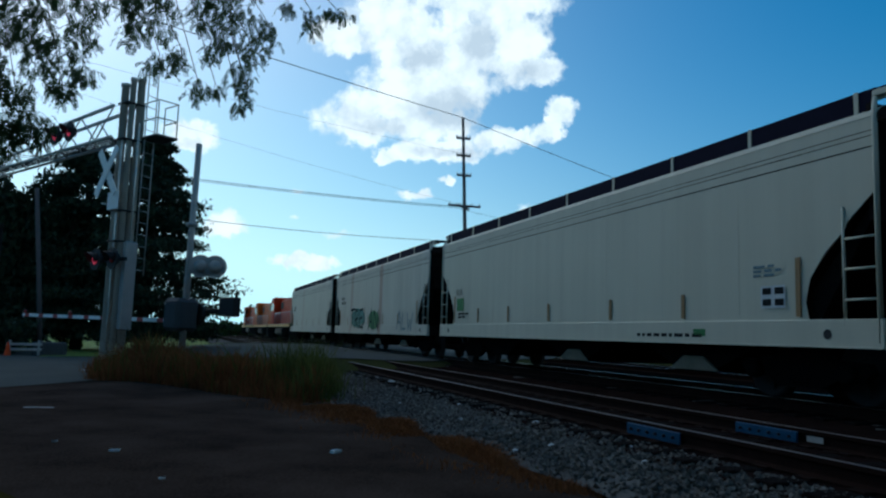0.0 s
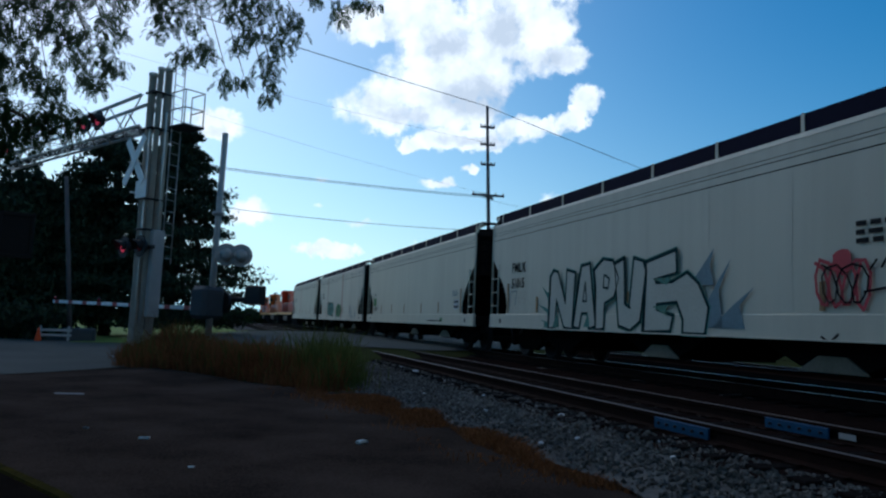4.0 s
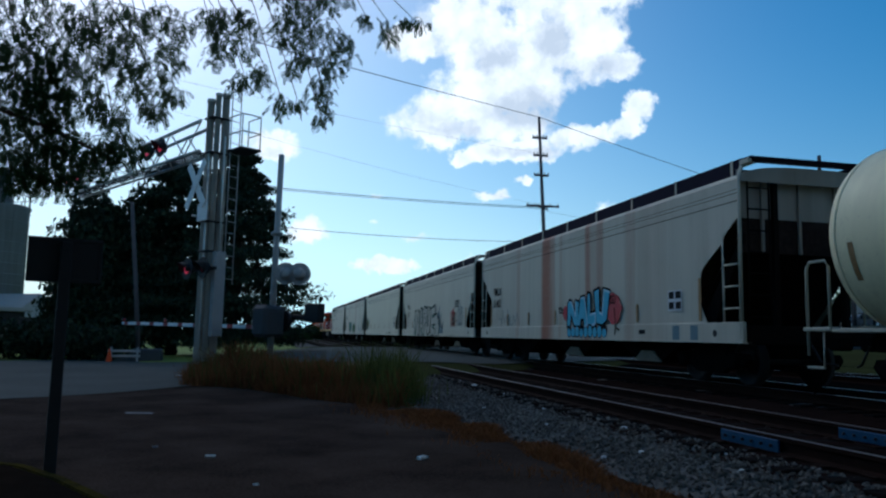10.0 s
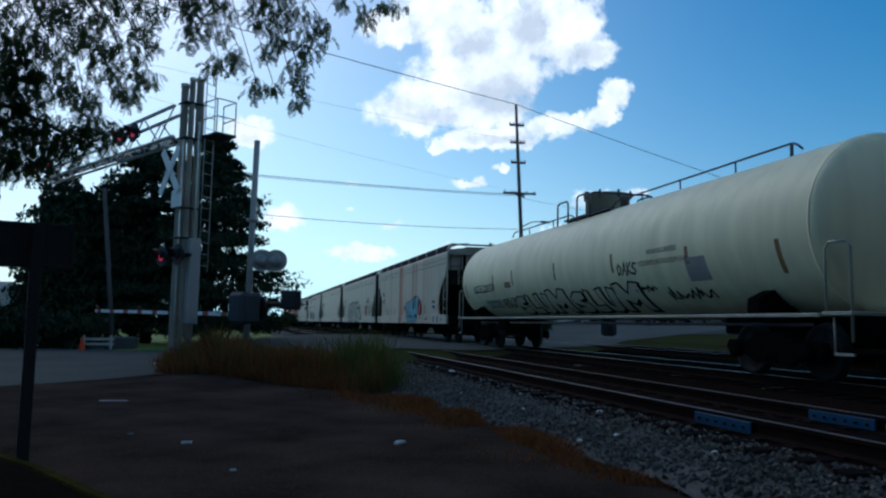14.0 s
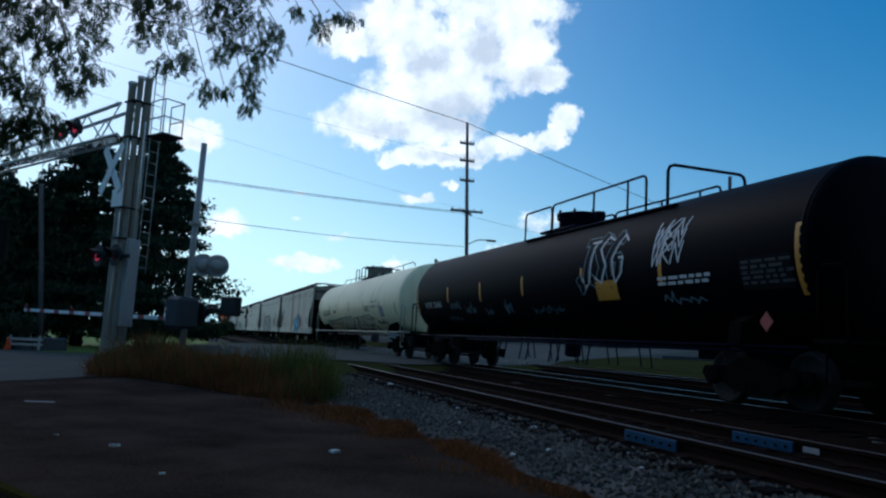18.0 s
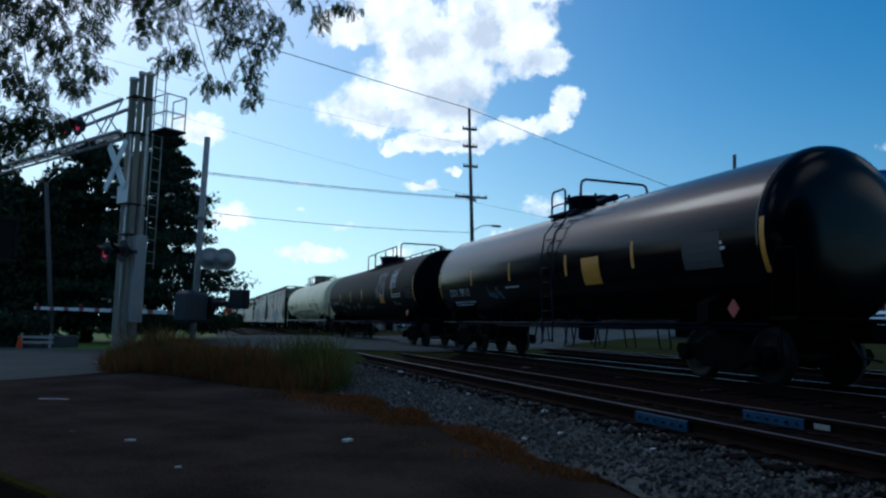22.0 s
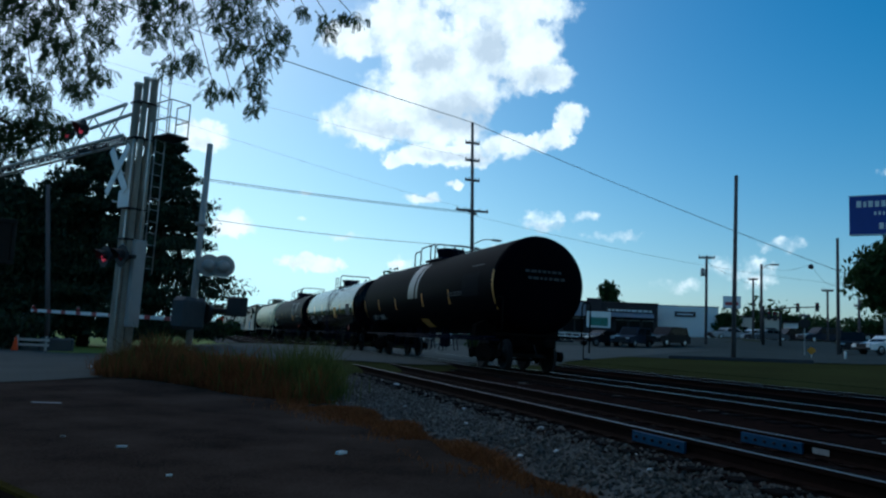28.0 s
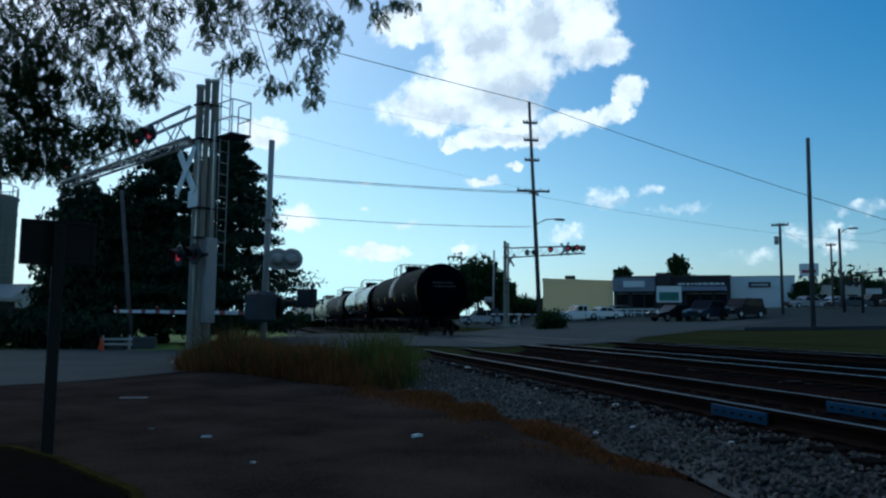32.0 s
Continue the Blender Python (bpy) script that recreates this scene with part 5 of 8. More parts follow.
    for z in np.arange(0.55, 3.9, 0.36) if ladder else ():
        y = 1.5 if z < 1.8 else math.sqrt(max(0.05, 1.56 ** 2 - (z - TANK_Z) ** 2))
        lad.tube([(dome - rail_w + 0.07, y, z), (dome - rail_w + 0.63, y, z)], 0.016, 6)
    if ladder:
        part("ladder", lad, gear, car)
    for x, z, h in stripes:
        vs = [(0, 0), (0.11, 0), (0.11, h), (0, h)]
        tank_decal("reflector", car, (vs, [(0, 1, 2, 3)]), x, z, stripe_mat or M_STRIPE, "yellow upright reflector strip")
    marks(car)
    ROLLING.append((car, offset))
    return car


def bent(points, r=0.1):
    """A rail bent round its corners."""
    pts = [Vector(p) for p in points]
    out = [pts[0]]
    for a, b, c in zip(pts, pts[1:], pts[2:]):
        out += [b + (a - b).normalized() * r, b + (a - b).normalized() * r * 0.3 + (c - b).normalized() * r * 0.3, b + (c - b).normalized() * r]
    return out + [pts[-1]]


def rail_hoop(car, x0, x1, y, z0, z1, mat, r=0.028):
    part("safety_rail", Mesh().tube(bent([(x0, y, z0), (x0, y, z1), (x1, y, z1), (x1, y, z0)], 0.12), r, 8), mat, car)


def rails_cream(car, d, top, w, mat):
    rail_arch(car, d - 0.85, top - 0.25, top + 0.45, mat)
    for y in (0.95, -0.95):
        rail_hoop(car, d + 1.35, d + 0.6, y, top - 0.25, top + 0.42, mat)
        rail_hoop(car, d, d - 0.85, y, top - 0.25, top + 0.45, mat)
        part("safety_rail", Mesh().tube(bent([(d - 1.2, y * 0.5, top), (d - 1.5, y * 0.5, top + 0.12), (d - 8.2, y * 0.5, top + 0.16), (d - 8.4, y * 0.5, top)], 0.1), 0.022, 7), mat, car)
        part("safety_rail", Mesh().tube(bent([(d + 1.2, y * 0.5, top), (d + 1.4, y * 0.5, top + 0.14), (d + 6.4, y * 0.5, top + 0.16), (d + 6.6, y * 0.5, top)], 0.1), 0.022, 7), mat, car)
        for x in (-6.5, -4.5, -2.8, 2.8, 4.9):
            part("rail_post", Mesh().tube([(d + x, y * 0.5, top - 0.1), (d + x, y * 0.5, top + 0.16)], 0.02, 6), mat, car)


def rail_arch(car, x, z0, z1, mat, r=0.028, half=0.95):
    """A rail bent right across the tank."""
    part("safety_rail", Mesh().tube(bent([(x, half, z0), (x, half, z1), (x, -half, z1), (x, -half, z0)], 0.14), r, 8), mat, car)


def rails_long(car, d, top, w, mat):
    for y in (0.95, -0.95):
        rail_hoop(car, d + 1.45, d - 0.15, y, top - 0.25, top + 0.50, mat)
        rail_hoop(car, d - 0.2, d - 4.45, y, top - 0.25, top + 0.52, mat)
        for x in (-2.3, -3.75):
            part("rail_post", Mesh().tube([(d + x, y, top - 0.25), (d + x, y, top + 0.52)], 0.026, 7), mat, car)
    rail_arch(car, d - 5.2, top - 0.25, top + 0.60, mat, 0.034)
    rail_hoop(car, d - 5.2, d - 6.6, -0.95, top - 0.25, top + 0.30, mat)
    part("walkway", Mesh().box(d - 5.4, d + 1.5, 0.55, 0.95, top - 0.27, top - 0.23, 0.006).box(d - 5.4, d + 1.5, -0.95, -0.55, top - 0.27, top - 0.23, 0.006), mat, car, "dark grated walkway on the tank's top")


def rails_short(car, d, top, w, mat):
    for y in (0.95, -0.95):
        rail_hoop(car, d + 0.12, d - 0.63, y, top - 0.25, top + 0.48, mat)
        rail_hoop(car, d + 0.12, d - 0.63, y, top - 0.25, top + 0.10, mat, 0.022)
    rail_arch(car, d - 1.45, top - 0.25, top + 0.58, mat, 0.032)
    rail_hoop(car, d - 1.45, d - 2.6, -0.95, top - 0.25, top + 0.32, mat)
    part("vent_pipe", Mesh().tube([(d - 1.0, 0.15, top - 0.05), (d - 1.0, 0.15, top + 0.14), (d - 1.75, 0.15, top + 0.14)], 0.09, 8), mat, car)


def rails_box(car, d, top, w, mat):
    for y in (0.95, -0.95):
        rail_hoop(car, d + 0.95, d - 0.95, y, top - 0.25, top + 0.45, mat)
        rail_hoop(car, d + 1.8, d + 0.95, y, top - 0.25, top + 0.34, mat)
        part("rail_post", Mesh().tube([(d - 0.36, y, top - 0.25), (d - 0.36, y, top + 0.45)], 0.026, 7), mat, car)
    rail_arch(car, d - 0.95, top - 0.25, top + 0.45, mat)
    rail_hoop(car, d - 0.95, d - 2.1, -0.95, top - 0.25, top + 0.28, mat)


def marks_cream(car):
    x = 9.0
    tank_decal("lettering", car, lettering("ACFX 220333", 0.38, 1.08, 0.004), 8.3, 2.0, M_INK, "black stencilled lettering")
    tank_bars(car, 8.3, 1.98, 1.7, 1, 3, M_INK, 0.05)
    for x0, big in ((4.42, 1.03), (0.02, 0.97)):
        fill, ink = fat_piece([("S", 0.0, 0.0, 1.02 * big, 0.80), ("L", 0.96 * big, 0.0, 0.86 * big, 0.84), ("U", 1.72 * big, 0.0, 1.05 * big, 0.87), ("M", 2.68 * big, 0.02, 1.45 * big, 0.92)], 0.10)
        tank_decal("graffiti", car, ribbons([[(u + 0.05, v - 0.04) for u, v in st] for st in ink], 0.09), x0, 1.2, P_INK, "heavy black shadow of bubble-letter graffiti", 0.007)
        tank_decal("graffiti", car, fill, x0, 1.2, P_CREAM, "cream fill of bubble-letter graffiti", 0.009)
        tank_decal("graffiti", car, ribbons(ink, 0.045), x0, 1.2, P_INK, "black bubble-letter graffiti outline", 0.011)
    fill, ink = fat_piece([("S", 0.0, 0.0, 0.36, 0.34), ("U", 0.34, 0.0, 0.34, 0.36), ("L", 0.66, 0.0, 0.3, 0.36), ("M", 0.92, 0.0, 0.46, 0.38)], 0.1)
    tank_decal("graffiti", car, ribbons(ink, 0.04), 5.6, 1.42, P_INK, "thin black graffiti outline", 0.008)
    tank_decal("graffiti", car, ribbons(loops(1.6, 0.36, 58, 8), 0.045), 7.35, 1.42, P_BLUEGREY, "thin grey graffiti tag", 0.008)
    tank_decal("paint_patch", car, rect(0.6, 0.2), 4.75, 2.05, M_STRIPEOLD, "faded yellow-brown patch")
    tank_decal("graffiti", car, ribbons(throw_up("OAKS", 0.95, 0.28, 54, 0.15), 0.045), -3.25, 2.02, P_INK, "black graffiti tag", 0.008)
    tank_decal("graffiti", car, ribbons(scrawl(0.95, 0.2, 55), 0.04), -3.75, 1.62, P_INK, "", 0.008)
    tank_decal("graffiti", car, ribbons(scrawl(1.7, 0.34, 56), 0.05), -5.0, 1.42, P_INK, "", 0.008)
    tank_decal("lettering", car, lettering("NON-ODORIZED", 0.15, 1.0), -4.7, 2.40, M_INK)
    tank_decal("lettering", car, lettering("LIQUEFIED PETROLEUM GAS", 0.15, 1.0), -4.3, 2.17, M_INK)
    tank_decal("stencil_panel", car, rect(0.7, 0.5), -6.1, 1.75, M_GREY, "grey data panel")


def marks_graffiti_black(car):
    tank_decal("lettering", car, lettering("MTZX 330405", 0.30, 1.0), 8.55, 1.95, M_INKW, "white stencilled lettering")
    for x, z, w, h, sd in ((5.9, 1.85, 1.0, 0.34, 61), (4.55, 1.70, 0.9, 0.42, 62), (6.4, 1.5, 1.3, 0.22, 63), (2.9, 1.65, 0.6, 0.22, 64), (-0.3, 1.6, 1.7, 0.3, 65), (1.45, 1.65, 0.5, 0.6, 60)):
        tank_decal("graffiti", car, ribbons(scrawl(w, h, sd), 0.028), x, z, P_BLUEGREY, "thin pale graffiti tag", 0.008)
    st = throw_up("JSG", 1.75, 1.1, 66, 0.1)
    tank_decal("graffiti", car, ribbons([[(u - 0.1, v * 1.05) for u, v in s] for s in st], 0.24), -3.05, 2.15, P_BLUEGREY, "dim grey edge of outline graffiti letters", 0.008)
    tank_decal("graffiti", car, ribbons([[(u - 0.1, v * 1.05) for u, v in s] for s in st], 0.17), -3.05, 2.15, PAINT_B, "black inside of outline graffiti letters", 0.010)
    tank_decal("graffiti", car, ribbons(st, 0.05), -3.12, 2.17, M_INKW, "white outline graffiti letters", 0.012)
    tank_decal("graffiti", car, ribbons([[(u, v + 0.25 * w) for u, v in s] for w in (0, 1, 2) for s in throw_up("WKN", 0.95, 0.42, 67 + w, 0.2)], 0.04), -5.75, 2.45, M_INKW, "white scrawled graffiti", 0.010)
    tank_decal("placard", car, rect(0.85, 0.42), -3.68, 1.85, M_STRIPE, "yellow placard", 0.010)
    tank_bars(car, -5.95, 2.15, 1.6, 2, 68, M_INKW, 0.06)
    tank_decal("stencil_panel", car, rect(1.1, 0.55), -8.2, 1.86, M_PANELBLACK, "dark data panel with pale print")
    tank_bars(car, -8.24, 2.28, 1.0, 5, 75, M_DULLPANEL, 0.05)
    tank_decal("graffiti", car, ribbons(scrawl(1.3, 0.3, 69, 14), 0.04), -6.0, 1.7, P_BLUEGREY, "", 0.008)
    part("hazard_placard", Mesh().slab([(-8.85, 1.19), (-8.71, 1.35), (-8.85, 1.51), (-8.99, 1.35)], 1.50, 1.52), M_RED, car, "red diamond hazard placard")


def marks_sheen(car):
    tank_decal("lettering", car, lettering("CBTX  739112", 0.36, 0.86), 7.1, 1.84, M_INKW, "white stencilled lettering")
    tank_bars(car, 6.9, 1.62, 2.0, 2, 71, M_INKW, 0.06)
    tank_decal("graffiti", car, ribbons(scrawl(1.1, 0.42, 72), 0.028), 3.6, 1.7, P_BLUEGREY, "thin pale graffiti tag")
    tank_decal("placard", car, rect(0.78, 0.62), -2.35, 1.85, M_STRIPE, "yellow placard", 0.01)
    tank_bars(car, 2.2, 1.95, 1.0, 1, 74, M_INKW, 0.05)
    tank_decal("stencil_panel", car, rect(1.05, 0.62), -6.1, 1.95, M_DULLPANEL, "grey data panel", 0.008)
    tank_bars(car, -6.15, 2.42, 0.95, 6, 73, M_INKW, 0.055)
    part("hazard_placard", Mesh().slab([(-7.5, 1.07), (-7.36, 1.23), (-7.5, 1.39), (-7.64, 1.23)], 1.50, 1.52), M_RED, car, "red diamond hazard placard")


def marks_last(car):
    tank_decal("lettering", car, lettering("GATX  228882", 0.36, 1.04), 7.42, 1.64, M_INKW, "white stencilled lettering")
    tank_decal("placard", car, rect(0.95, 0.5), -0.25, 1.3, M_STRIPE, "yellow placard", 0.01)
    tank_bars(car, -4.4, 2.4, 1.9, 2, 81, M_DULLPANEL, 0.05)
    tank_decal("stencil_panel", car, rect(1.5, 0.75), -5.8, 2.25, M_PANELBLACK, "dark data panel with pale print", 0.008)
    tank_bars(car, -5.85, 2.8, 1.4, 6, 84, M_DULLPANEL, 0.05)
    tank_bars(car, -6.4, 3.2, 1.0, 1, 82, M_DULLPANEL, 0.05)
    for x, w in ((0.62, 0.85), (-0.45, 0.25)):
        tank_decal("clean_band", car, ([(0, 0), (w, 0), (w, 1.55), (0, 1.55)], [(0, 1, 2, 3)]), x, 2.4, PAINT_BAND, "paler grey shiny band painted round the tank", 0.008)
    g = Mesh()
    rng = random.Random(83)
    for r, z in enumerate((2.95, 2.75)):
        y = 0.6 - r * 0.1
        while y > -0.6:
            b = rng.uniform(0.08, 0.2)
            xx = -8.81
            g.box(xx - 0.004, xx, y - b, y, z, z + 0.08)
            y -= b + 0.05
    part("small_print", g, M_DULLPANEL, car, "lines of white stencilled print on the tank's end")


PAINT_A = car_paint("tank_cream", (0.92, 0.83, 0.53), 0.5, 0.15, ((3.4, 0.5, 0.12),), 0.3, spec=0.2)
PAINT_B = car_paint("tank_matt_black", (0.0022, 0.0028, 0.0055), 0.5, 0.0, (), 0.3, spec=0.02)
PAINT_C = car_paint("tank_gloss_black", (0.003, 0.003, 0.005), 0.18, 0.0, (), 0.2, spec=0.13)
PAINT_D = car_paint("tank_dull_black", (0.0014, 0.0018, 0.004), 0.55, 0.0, (), 0.3, spec=0.008)
M_PANELBLACK = material("dark_panel", (0.012, 0.013, 0.016), 0.8, scale=3, fine=30, amount=0.6, bump=0, spec=0.02)
M_DULLPANEL = material("dull_panel", (0.05, 0.055, 0.06), 0.8, scale=3, fine=30, amount=0.6, bump=0)
PAINT_BAND = material("pale_band", (0.055, 0.075, 0.09), 0.42, 0.0, scale=2, fine=20, amount=0.4, bump=0)
M_RAILDULL = material("dull_rail_paint", (0.10, 0.09, 0.10), 0.7, scale=3, fine=25, amount=0.4, bump=0, spec=0.1)
M_RAILPALE = material("pale_rail_paint", (0.42, 0.40, 0.31), 0.6, scale=3, fine=25, amount=0.4, bump=0)
M_RAILBLUE = material("dark_blue_rail_paint", (0.009, 0.011, 0.028), 0.7, scale=3, fine=25, amount=0.4, bump=0, spec=0.08)
tank_car(-48.45, 9.95, PAINT_A, "long cream tank car with black bubble-letter graffiti", marks_cream, rails_cream, M_RAILDULL, M_RAILPALE, dome=0.05, rail_w=2.0, cap=0.62, side_rail=M_RAILPALE, mid=2.52,
         stripes=[(9.35, 1.8, 0.6), (5.95, 2.05, 0.5), (3.98, 2.1, 0.5), (0.48, 2.1, 0.5), (-3.0, 2.1, 0.45), (-6.16, 2.0, 0.45), (-8.8, 1.75, 0.6)], stripe_mat=M_STRIPEOLD)
tank_car(-70.2, 9.85, PAINT_B, "matt black tank car with white outline graffiti", marks_graffiti_black, rails_long, M_RAILBLUE, M_UNDER, dome=-0.3, rail_w=1.4, cap=0.58, mid=2.48,
         stripes=[(9.5, 1.8, 0.9), (6.08, 2.1, 0.5), (3.14, 2.05, 0.55), (0.14, 2.1, 0.5), (-3.02, 2.1, 0.5), (-6.0, 2.05, 0.6), (-9.40, 1.75, 1.1)])
tank_car(-91.2, 8.4, PAINT_C, "glossy black tank car reflecting the sky", marks_sheen, rails_short, M_RAILBLUE, M_UNDER, dome=0.13, rail_w=1.15, cap=0.46, ladder=True, mid=2.47,
         stripes=[(8.1, 1.8, 0.9), (4.9, 2.15, 0.5), (1.87, 2.15, 0.5), (-1.52, 2.1, 0.5), (-4.4, 2.1, 0.55), (-8.1, 1.8, 0.9)])
tank_car(-110.85, 8.75, PAINT_D, "dull black tank car at the end of the train", marks_last, rails_box, M_RAILBLUE, M_UNDER, dome=-0.1, rail_w=1.5, cap=0.5, mid=2.6,
         stripes=[(8.5, 1.75, 0.9), (5.67, 2.05, 0.5), (2.68, 2.0, 0.5), (-1.28, 2.05, 0.5), (-4.4, 2.05, 0.5), (-8.4, 1.8, 1.2)])

M_ORANGE = car_paint("locomotive_orange", (0.50, 0.060, 0.010), 0.6, 0.15, (), 0.35, spec=0.15)
M_ORANGE2 = car_paint("locomotive_yellow_orange", (0.50, 0.10, 0.014), 0.6, 0.15, (), 0.35, spec=0.15)
M_REDORANGE = car_paint("locomotive_red_orange", (0.46, 0.034, 0.009), 0.6, 0.15, (), 0.35, spec=0.15)


def locomotive(offset, paint, label):
    car = thing("locomotive", label, "locomotive", group="freight train")
    part("frame_deck", Mesh().box(-8.3, 8.3, -1.5, 1.5, 1.15, 1.45, 0.03), M_BLACK, car)
    part("deck_stripe", Mesh().box(-8.3, 8.3, 1.502, 1.512, 1.2, 1.42), M_STRIPE, car, "yellow stripe along the deck")
    hood = part("long_hood", Mesh().box(-7.6, 3.4, -0.85, 0.85, 1.45, 3.75, 0.12), paint, car)
    for x in np.arange(-7.0, 3.2, 0.85):
        part("hood_door", Mesh().box(x, x + 0.75, 0.852, 0.872, 1.6, 3.1, 0.008), paint, hood)
    part("radiator_grille", Mesh().box(-7.2, -4.6, 0.853, 0.885, 2.9, 3.55, 0.01), M_BLACK, hood)
    part("radiator_grille", Mesh().box(1.2, 3.1, 0.853, 0.885, 2.9, 3.55, 0.01), M_BLACK, hood)
    for x in (-6.8, -5.4, -4.0, 0.8):
        part("roof_fan", Mesh().spin([(3.72, 0.55), (3.95, 0.55), (3.97, 0.4)], "z", (x, 0, 0), 20), M_BLACK, hood)
    for x in (-2.2, -0.8):
        part("exhaust_stack", Mesh().box(x - 0.2, x + 0.2, -0.35, 0.35, 3.74, 4.05, 0.04), M_BLACK, hood)
    cab = part("cab", Mesh().box(3.4, 6.0, -1.5, 1.5, 1.45, 4.05, 0.15), paint, car)
    for x in (3.75, 4.85):
        part("cab_window", Mesh().box(x, x + 0.8, 1.502, 1.515, 2.75, 3.45, 0.01), M_GLASS, cab)
    part("short_hood", Mesh().box(6.0, 7.7, -0.8, 0.8, 1.45, 2.75, 0.12), paint, car)
    part("fuel_tank", Mesh().box(-2.2, 2.4, -1.4, 1.4, 0.45, 1.12, 0.15), M_BLACK, car)
    for s in (1, -1):
        part("pilot", Mesh().box(s * 8.25, s * 8.4, -1.5, 1.5, 0.25, 1.3, 0.04), M_BLACK, car)
        part("headlight", Mesh().spin([(0, 0.12), (s * 0.05, 0.12)], "x", (s * 7.62 if s < 0 else 6.02, 0, 3.4), 12), M_CHROME, car)
    for y in (1.42, -1.42):
        part("handrail", Mesh().tube([(-7.9, y, 2.45), (3.3, y, 2.45)], 0.02, 6), M_WHITE, car)
        for x in np.arange(-7.9, 3.4, 1.6):
            part("stanchion", Mesh().tube([(x, y, 1.45), (x, y, 2.45)], 0.018, 6), M_WHITE, car)
    running_gear(car, 5.2, 1.3)
    couplers(car, 8.4)
    ROLLING.append((car, offset))


locomotive(65.0, M_REDORANGE, "red-orange diesel locomotive at the head of the hoppers")
locomotive(82.6, M_ORANGE2, "yellow-orange diesel locomotive in the middle of three")
locomotive(100.2, M_ORANGE, "orange diesel locomotive leading the train")

# ---- the level crossing's signals ----
ARM_AZ = -46.0          # the cantilever and the gate reach over the road at right angles


def flasher(parent, m, lit, back=False):
    """A hooded lamp on a round black background plate, looking along its own -y."""
    g = Mesh().spin([(0.0, 0.30), (0.025, 0.30)], "y", seg=28)
    disc = part("background_disc", g, M_GREY if back else M_BLACK, parent, m=m)
    part("lamp_housing", Mesh().spin([(0.02, 0.17), (0.16, 0.15), (0.2, 0.05)], "y", seg=20), M_GREY if back else M_BLACK, disc)
    part("lens", Mesh().spin([(-0.03, 0.02), (-0.028, 0.10), (-0.005, 0.15)], "y", seg=20), M_REDLENS if lit else M_DIMLENS, disc)
    hood = Mesh()
    n = 14
    vs = []
    for i in range(n + 1):
        a = math.pi * (-0.15 + 1.3 * i / n)
        for y, r in ((0.0, 0.165), (-0.30, 0.175)):
            vs.append((r * math.cos(a), y if y == 0 else y * (0.45 + 0.55 * math.sin(max(0, min(math.pi, a)))), r * math.sin(a)))
    hood.add(vs, [(2 * i, 2 * i + 1, 2 * i + 3, 2 * i + 2) for i in range(n)], 0, True)
    part("hood", hood, M_BLACK, disc)
    return disc


def crossbuck(parent, m):
    x = part("crossbuck_board", Mesh().box(-0.80, 0.80, -0.012, 0.012, -0.12, 0.12, 0.004, m=Matrix.Rotation(radians(52), 4, "Y")), M_WHITE, parent, "white crossing board", m)
    part("crossbuck_board", Mesh().box(-0.80, 0.80, -0.038, -0.014, -0.12, 0.12, 0.004, m=Matrix.Rotation(radians(-52), 4, "Y")), M_WHITE, parent, "white crossing board", m)
    return x


